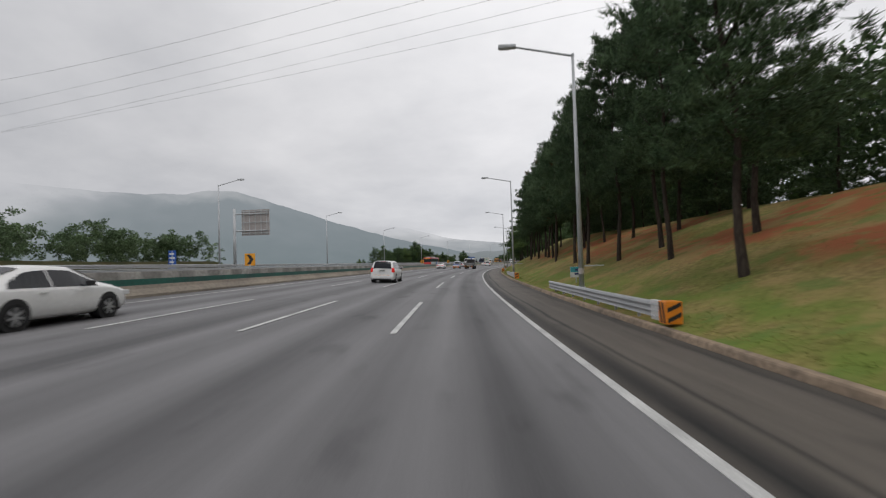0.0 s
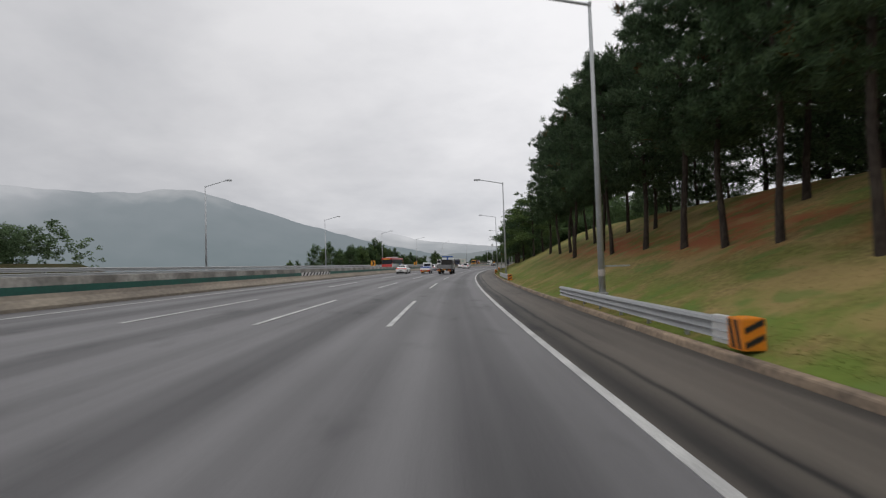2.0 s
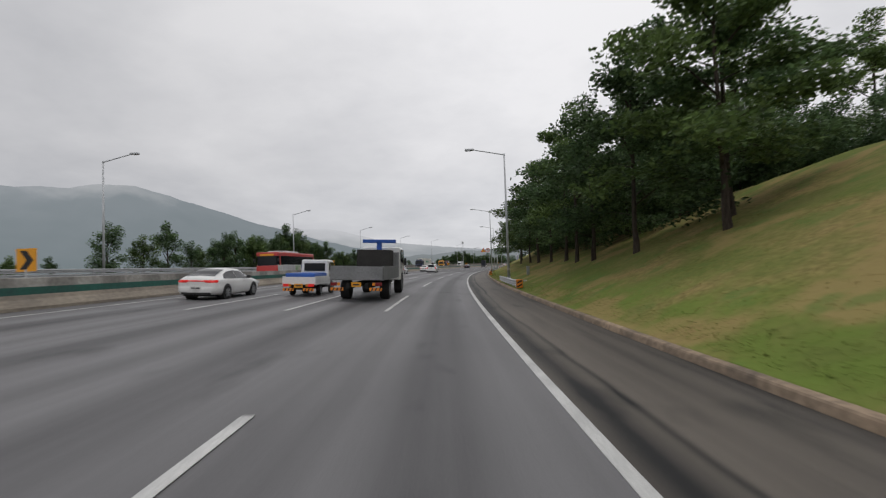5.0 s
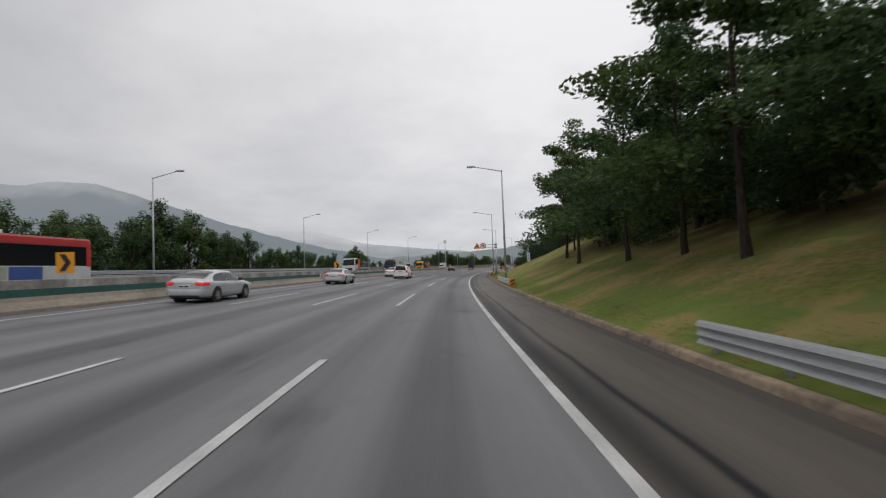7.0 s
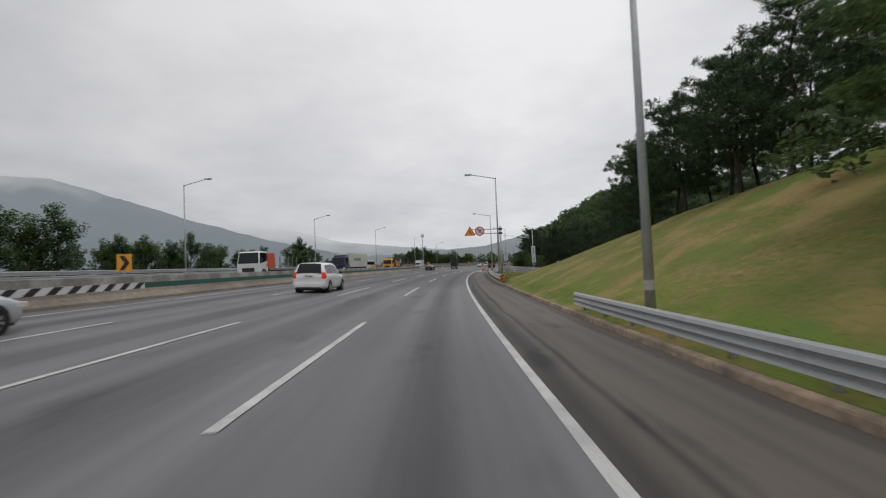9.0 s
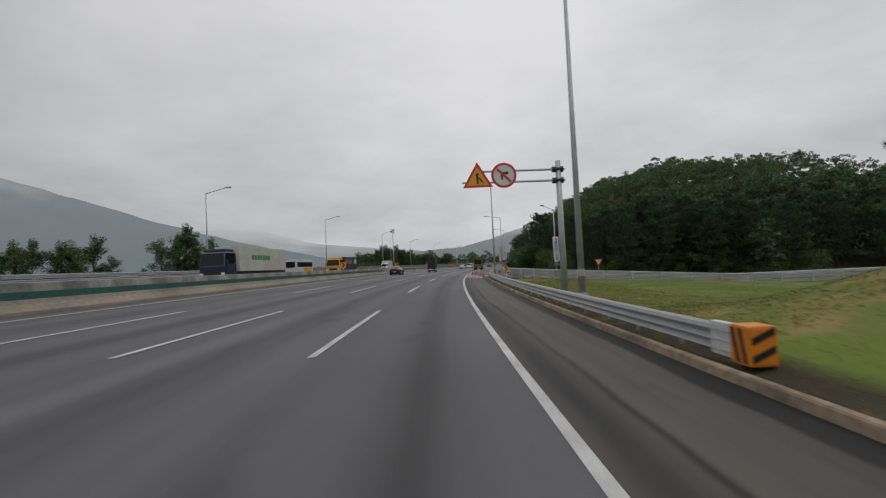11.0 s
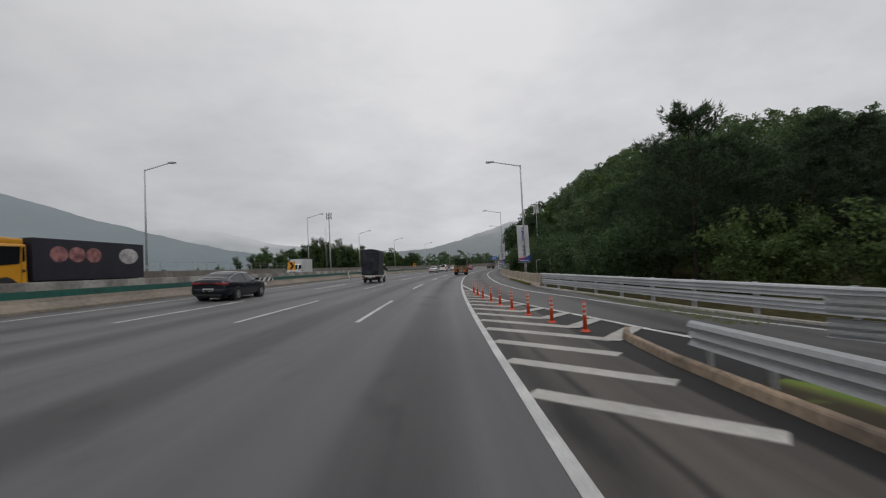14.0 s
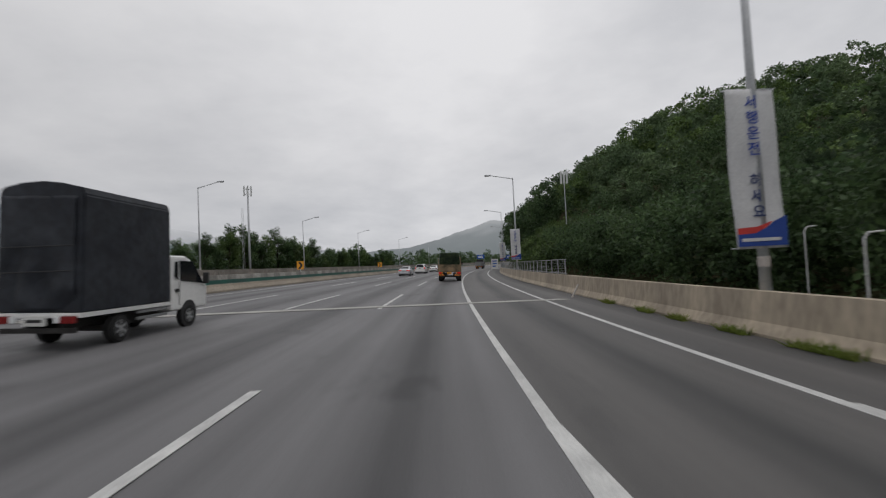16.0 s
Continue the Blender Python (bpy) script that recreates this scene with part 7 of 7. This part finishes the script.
ramp_lamp = thing("ramp_lamp", on_road(268.7, 12.6, -0.3), "slim grey ramp lamp with a short arm and banner", "street lamp")
part("column", tubes(((0, 0, 0), (0, 0, 9.0), 0.10, 0.055), sides=12), STEEL, ramp_lamp, smooth=True)
part("arm", tubes(((0, 0, 8.95), (-1.35, 0.2, 9.6), 0.04, 0.035), sides=8), STEEL, ramp_lamp)
part("lantern", boxes((-1.75, -1.25, 0.08, 0.34, 9.58, 9.72), bevel=0.05), TRIM, ramp_lamp, "dark lantern")
banner(on_road(268.6, 12.66, 4.9), 0.82, 4.0, "개량공사 시행", "narrow white banner with blue writing on the ramp lamp", 0.14)

# mast with two warning signs over the shoulder
mast = thing("sign_mast", on_road(225.8, 4.35, -0.1), "grey steel mast with two traffic signs on arms", "traffic sign")
part("column", tubes(((0, 0, -0.1), (0, 0, 6.38), 0.15, 0.12), sides=14), STEEL, mast, smooth=True)
part("collar", tubes(((-0.28, 0, 5.46), (0.22, 0, 5.46), 0.14), ((-0.28, 0, 5.98), (0.22, 0, 5.98), 0.14), sides=10), TRIM, mast)
for z in (5.46, 5.98):
    part("arm", tubes(((0.3, 0, z), (-3.6, 0, z + 0.06), 0.055, 0.05), sides=8), STEEL, mast)


def disc(r, n=32):
    return [(r * math.cos(2 * math.pi * i / n), r * math.sin(2 * math.pi * i / n)) for i in range(n)]


def sign_layers(parent, name, layers, where):
    """A flat sign of plates laid over one another, each a little proud of the one behind."""
    back = None
    for i, (pts, mat) in enumerate(layers):
        ob = part(name if i == 0 else "sign_face", plate(pts, 0.02 if i == 0 else 0.004), mat, parent if i == 0 else back)
        if i == 0:
            ob.matrix_basis = where
            back = ob
        else:
            ob.location = (0, -0.005 * i, 0)
    return back


def tri(r, up=True):
    k = 1 if up else -1
    return [(-r, -0.55 * r * k), (r, -0.55 * r * k), (0, 1.15 * r * k)] if up else [(r, 0.55 * r), (-r, 0.55 * r), (0, -1.15 * r)]


sign_layers(mast, "warning_triangle", [(tri(0.70), RED), (tri(0.52), YELLOW), ([(-0.05, -0.22), (0.04, -0.22), (0.04, 0.18), (0.09, 0.18), (0.0, 0.34), (-0.10, 0.18), (-0.05, 0.18)], TRIM),
                                       ([(0.22, -0.20), (0.28, -0.16), (0.08, 0.10), (0.04, 0.04)], TRIM)], Matrix.Translation((-3.78, -0.08, 5.68)))
arrow = [(-0.14, -0.20), (-0.05, -0.20), (-0.05, 0.06), (0.10, 0.06), (0.10, 0.0), (0.25, 0.10), (0.10, 0.20), (0.10, 0.15), (-0.14, 0.15)]
sign_layers(mast, "no_turn_disc", [(disc(0.59), RED), (disc(0.48), WHITE), (arrow, TRIM), ([(-0.36, 0.28), (-0.28, 0.36), (0.36, -0.28), (0.28, -0.36)], RED)], Matrix.Translation((-2.55, -0.08, 5.81)))


# curve boards on top of the median barrier
def curve_board(s):
    b = thing("curve_board", on_road(s, -16.42, MZ + 1.12), "yellow curve board with a black arrow on the barrier", "traffic sign", "curve boards")
    part("stem", boxes((-0.03, 0.03, -0.02, 0.02, -0.02, 0.3), bevel=0.005), STEEL, b)
    p = part("board", plate([(-0.36, 0.22), (0.36, 0.22), (0.36, 1.05), (-0.36, 1.05)], 0.03), YELLOW, b)
    part("arrow", plate([(-0.22, 0.30), (0.02, 0.30), (0.26, 0.635), (0.02, 0.97), (-0.22, 0.97), (0.02, 0.635)], 0.006), BLACK, p).location = (0, -0.01, 0)
    return b


for s in (32.9, 112.6, 151.0, 189.5, 265.5, 303.0, 341.3, 379.5):
    curve_board(s)
ramp_board = thing("curve_board", on_road(264.5, 5.4, -0.3), "yellow curve board with a black arrow at the ramp", "traffic sign")
part("stem", tubes(((0, 0, 0), (0, 0, 1.0), 0.04), sides=8), STEEL, ramp_board)
p = part("board", plate([(-0.28, 0.75), (0.28, 0.75), (0.28, 1.45), (-0.28, 1.45)], 0.03), YELLOW, ramp_board)
part("arrow", plate([(-0.17, 0.80), (0.0, 0.80), (0.2, 1.1), (0.0, 1.40), (-0.17, 1.40), (0.02, 1.1)], 0.006), BLACK, p).location = (0, -0.01, 0)

# large sign for the other carriageway, seen from behind
TURQUOISE = material("sign_turquoise", (0.06, 0.36, 0.40), 0.5, vary=0.12, scale=2)
SIGN_BACK = material("sign_back_panel", (0.40, 0.37, 0.35), 0.6, 0.1, vary=0.12, scale=0.9)
big = thing("road_sign", on_road(64.1, -34.9, 1.2), "large grey road sign seen from behind on a mast", "traffic sign")
part("column", tubes(((0, 0, -0.5), (0, 0, 9.2), 0.22, 0.18), sides=14), STEEL, big, smooth=True)
for z in (6.0, 8.4):
    part("arm", tubes(((0, 0, z), (5.0, 0, z), 0.09), sides=8), STEEL, big)
panel = part("panel", boxes((1.0, 5.1, 0.12, 0.18, 5.35, 9.0), bevel=0.01), SIGN_BACK, big, "ribbed grey back of the sign")
for k in range(5):
    part("rib", boxes((1.3 + 0.85 * k, 1.38 + 0.85 * k, 0.04, 0.12, 5.4, 8.95), bevel=0.008), STEEL, panel)
for z in (5.6, 7.15, 8.7):
    part("rib", boxes((1.02, 5.08, 0.0, 0.05, z, z + 0.10), bevel=0.008), STEEL, panel)

blue = thing("information_sign", on_road(51.0, -34.6, 1.1), "narrow blue information sign on a post", "traffic sign")
part("stem", tubes(((0, 0, 0), (0, 0, 3.0), 0.06), sides=8), STEEL, blue)
p = part("board", boxes((-0.45, 0.45, -0.04, 0.0, 0.9, 3.0), bevel=0.02), SIGN_BLUE, blue)
for k in range(4):
    part("text_bar", boxes((-0.32, 0.3 - 0.08 * (k % 2), -0.052, -0.04, 1.15 + 0.46 * k, 1.34 + 0.46 * k)), WHITE, p)

give = thing("yield_sign", on_road(266.0, 17.6, ramp_z(266.0, 17.6) - 0.25), "red and white triangular yield sign on a post", "traffic sign")
part("stem", tubes(((0, 0, 0), (0, 0, 2.4), 0.04), sides=8), STEEL, give)
sign_layers(give, "triangle", [(tri(0.54, False), RED), (tri(0.37, False), WHITE)], Matrix.Translation((0, -0.07, 2.55)))
part("text_bar", boxes((-0.14, 0.14, -0.095, -0.08, 2.58, 2.65)), INK, give)

verge_sign = thing("verge_sign", on_road(28.4, 4.6, right_z(28.4, 4.6) - 0.05), "small white and turquoise sign on a post in grass", "sign")
part("stem", tubes(((0, 0, -0.1), (0, 0, 0.75), 0.03), sides=8), STEEL, verge_sign)
p = part("board", boxes((-0.34, 0.34, -0.05, -0.02, 0.35, 0.95), bevel=0.01), WHITE, verge_sign)
part("upper_panel", boxes((-0.325, 0.325, -0.056, -0.05, 0.64, 0.935)), TURQUOISE, p, "turquoise upper half")
part("text_bar", boxes((-0.06, 0.22, -0.064, -0.056, 0.72, 0.84), (-0.10, 0.16, -0.064, -0.05, 0.50, 0.60)), INK, p)
cabinet = thing("cable_box", on_road(136.8, 5.3, right_z(136.8, 5.3) - 0.05), "small pale cable box standing in the grass", "box")
part("body", boxes((-0.12, 0.12, -0.1, 0.1, 0, 0.75), bevel=0.02), GALV, cabinet)
part("lid", boxes((-0.14, 0.14, -0.12, 0.12, 0.75, 0.80), bevel=0.01), GALV, cabinet)

# flexible marker posts in the painted wedge
def marker_post(m):
    post = thing("marker_post", m, "faded orange flexible post with pale bands", "marker post", "marker posts in the gore")
    part("foot", tubes(((0, 0, 0), (0, 0, 0.05), 0.125, 0.085), sides=14), POST_ORANGE, post)
    part("tube", tubes(((0, 0, 0.04), (0, 0, 0.75), 0.055, 0.042), sides=12), POST_ORANGE, post, smooth=True)
    for z in (0.42, 0.54, 0.66):
        part("band", tubes(((0, 0, z), (0, 0, z + 0.055), 0.0545, 0.0525), sides=12), SILVER_BAND, post, "pale reflective band")
    return post


model = None
for s, d in ((270.8, 2.55), (272.7, 2.15), (274.7, 1.82), (276.7, 1.55), (278.7, 1.32), (280.6, 1.12), (282.6, 0.88), (284.7, 0.74), (286.8, 0.62)):
    m = on_road(s, d, road_z(d) + 0.01)
    if model is None:
        model = marker_post(m)
    else:
        copy_thing(model, m)

# leaning post by the barrier, and a broken one at the parapet
lean_post = thing("marker_post", on_road(319.0, -15.0) @ pose(0, 0, 0, 0, -14, 0), "leaning pale marker post beside the barrier", "marker post")
part("tube", tubes(((0, 0, 0), (0, 0, 1.1), 0.06, 0.05), sides=10), WHITE, lean_post)
part("foot", tubes(((0, 0, 0), (0, 0, 0.05), 0.14, 0.11), sides=12), TRIM, lean_post)
stump = thing("marker_post", on_road(318.6, 5.3, road_z(5.3)) @ pose(0, 0, 0, 0, 28, 0), "bent pale marker post beside the parapet", "marker post")
part("tube", tubes(((0, 0, -0.05), (0, 0, 0.75), 0.05, 0.045), sides=10), SILVER_BAND, stump)

# works notice board on the merging lane, far signs and tower
notice = thing("notice_board", on_road(421.0, 4.6), "white works notice board standing on the shoulder", "sign")
p = part("board", boxes((-0.9, 0.9, -0.05, 0.0, 0.3, 3.0), bevel=0.03), WHITE, notice)
part("text_bar", boxes((-0.6, 0.6, -0.062, -0.05, 2.3, 2.6), (-0.6, 0.6, -0.062, -0.05, 1.6, 1.9), (-0.6, 0.3, -0.062, -0.05, 0.9, 1.2)), SIGN_BLUE, p)
part("leg", tubes(((-0.8, 0.02, 0), (-0.8, 0.02, 0.4), 0.03), ((0.8, 0.02, 0), (0.8, 0.02, 0.4), 0.03), sides=6), STEEL, notice)
for s, d, w, mat, label in ((505.0, -9.0, 3.4, SIGN_BLUE, "blue direction sign over the road far ahead"), (520.0, 2.0, 2.4, SIGN_BLUE, "small blue direction sign far ahead"), (500.0, 6.0, 1.6, ORANGE, "orange works sign far ahead")):
    g = thing("direction_sign", on_road(s, d), label, "traffic sign")
    part("column", tubes(((w * 0.3, 0, 0), (w * 0.3, 0, 5.4), 0.12), sides=8), STEEL, g)
    p = part("board", boxes((-w / 2, w / 2, -0.2, -0.1, 3.6, 5.4), bevel=0.03), mat, g)
    part("text_bar", boxes((-w * 0.35, w * 0.3, -0.212, -0.2, 4.6, 4.9), (-w * 0.3, w * 0.35, -0.212, -0.2, 4.0, 4.3)), WHITE, p)

tower = thing("radio_mast", on_road(366.2, -34.4, 0.5), "slim grey radio mast with aerials beyond the parapet", "mast")
part("column", tubes(((0, 0, -0.5), (0, 0, 15.4), 0.20, 0.12), sides=12), STEEL, tower, smooth=True)
for z in (14.2, 15.0):
    part("ring", tubes(((-0.6, 0, z), (0.6, 0, z), 0.03), ((0, -0.6, z), (0, 0.6, z), 0.03), sides=6), STEEL, tower)
for k in range(6):
    a = k * math.pi / 3
    part("aerial", boxes((math.cos(a) * 0.6 - 0.09, math.cos(a) * 0.6 + 0.09, math.sin(a) * 0.6 - 0.07, math.sin(a) * 0.6 + 0.07, 13.9, 15.5), bevel=0.03), BOX_WHITE, tower)
for k in range(10):
    part("lattice", tubes(((-1.15, 0, 1.2 * k), (-0.85, 0, 1.2 * k + 1.2), 0.02), ((-0.85, 0, 1.2 * k), (-0.85, 0, 1.2 * k + 1.2), 0.02), ((-1.15, 0, 1.2 * k), (-1.15, 0, 1.2 * k + 1.2), 0.02), sides=5), STEEL, tower)
cell = thing("radio_mast", on_road(360.0, 14.6, right_z(360.0, 14.6) - 0.2), "short aerial mast among the hillside trees", "mast")
part("column", tubes(((0, 0, 0), (0, 0, 9.2), 0.09, 0.07), sides=8), STEEL, cell)
for x in (-0.4, 0.0, 0.4):
    part("aerial", boxes((x - 0.12, x + 0.12, -0.1, 0.1, 7.6, 9.4), bevel=0.03), BOX_WHITE, cell)

# high-voltage lines that cross over the road
for x0, y0, x1, y1, z, sag in ((-86, 92, -20, 70, 41, 0), (-104, 106, 0, 68, 41, 0), (-118, 118, 6, 72, 42, 0), (-132, 131, 21, 71, 42, 0), (-128, 128, 25, 73, 41, 0)):
    dx, dy = x1 - x0, y1 - y0
    side = Vector((dy, -dx, 0)).normalized()
    verts, faces = [], []
    for i in range(25):
        u = -1.2 + 3.6 * i / 24
        p = Vector((x0 + dx * u, y0 + dy * u, z + 2.2 * (u - 0.6) ** 2))
        for k in range(6):
            a = k * math.pi / 3
            verts.append(p + side * (0.018 * math.cos(a)) + Vector((0, 0, 0.018 * math.sin(a))))
        if i:
            faces += [(6 * i - 6 + k, 6 * i - 6 + (k + 1) % 6, 6 * i + (k + 1) % 6, 6 * i + k) for k in range(6)]
    wire = thing("power_line", Matrix(), "thin dark overhead power line crossing the sky", "cable", "power lines")
    mesh_of("wire", verts, faces, TRIM, wire, smooth=True)
pole = thing("utility_pole", on_road(402.0, -3.0, 0) @ pose(0, 0, 0), "grey utility pole far ahead", "pole")
pole.matrix_world = on_road(470.0, 9.5, 0.0)
part("column", tubes(((0, 0, -0.5), (0, 0, 12), 0.16, 0.1), sides=10), CONCRETE, pole)
part("crossarm", boxes((-0.9, 0.9, -0.05, 0.05, 11.2, 11.32), bevel=0.01), STEEL, pole)

# litter and marks on the shoulder
mat_rag = material("pale_litter", (0.5, 0.48, 0.44), 0.9, vary=0.3, scale=6)
for s, d, k in ((131.5, 4.3, 1.4), (248.0, 2.55, 0.7), (262.5, 2.6, 0.6), (96.0, 2.5, 0.5)):
    rag = thing("litter", on_road(s, d, right_z(s, d) if d > 3.1 else road_z(d)), "scrap of pale litter lying by the kerb", "litter", "litter")
    bm = bmesh.new()
    bmesh.ops.create_icosphere(bm, subdivisions=2, radius=0.12 * k)
    for v in bm.verts:
        v.co *= 1 + 0.5 * noise.noise(v.co * 9)
        v.co.z = v.co.z * 0.4 + 0.03
    part("scrap", bm, mat_rag, rag)

# two thin hooked pipes behind the parapet
for s, d, top, reach in ((308.6, 9.5, 2.22, 0.36), (304.4, 7.4, 1.86, 0.42)):
    low = right_z(s, d) - 0.3
    hook = thing("hooked_pipe", on_road(s, d, low), "thin pale hooked pipe standing behind the parapet", "pipe", "hooked pipes")
    rise = top - low
    part("stem", tubes(((0, 0, 0), (0, 0, rise - 0.12), 0.02), sides=8), WHITE, hook)
    part("crook", tubes(((0, 0, rise - 0.13), (0.09, 0, rise), 0.02), ((0.08, 0, rise), (reach, 0, rise + 0.02), 0.02), sides=8), WHITE, hook)
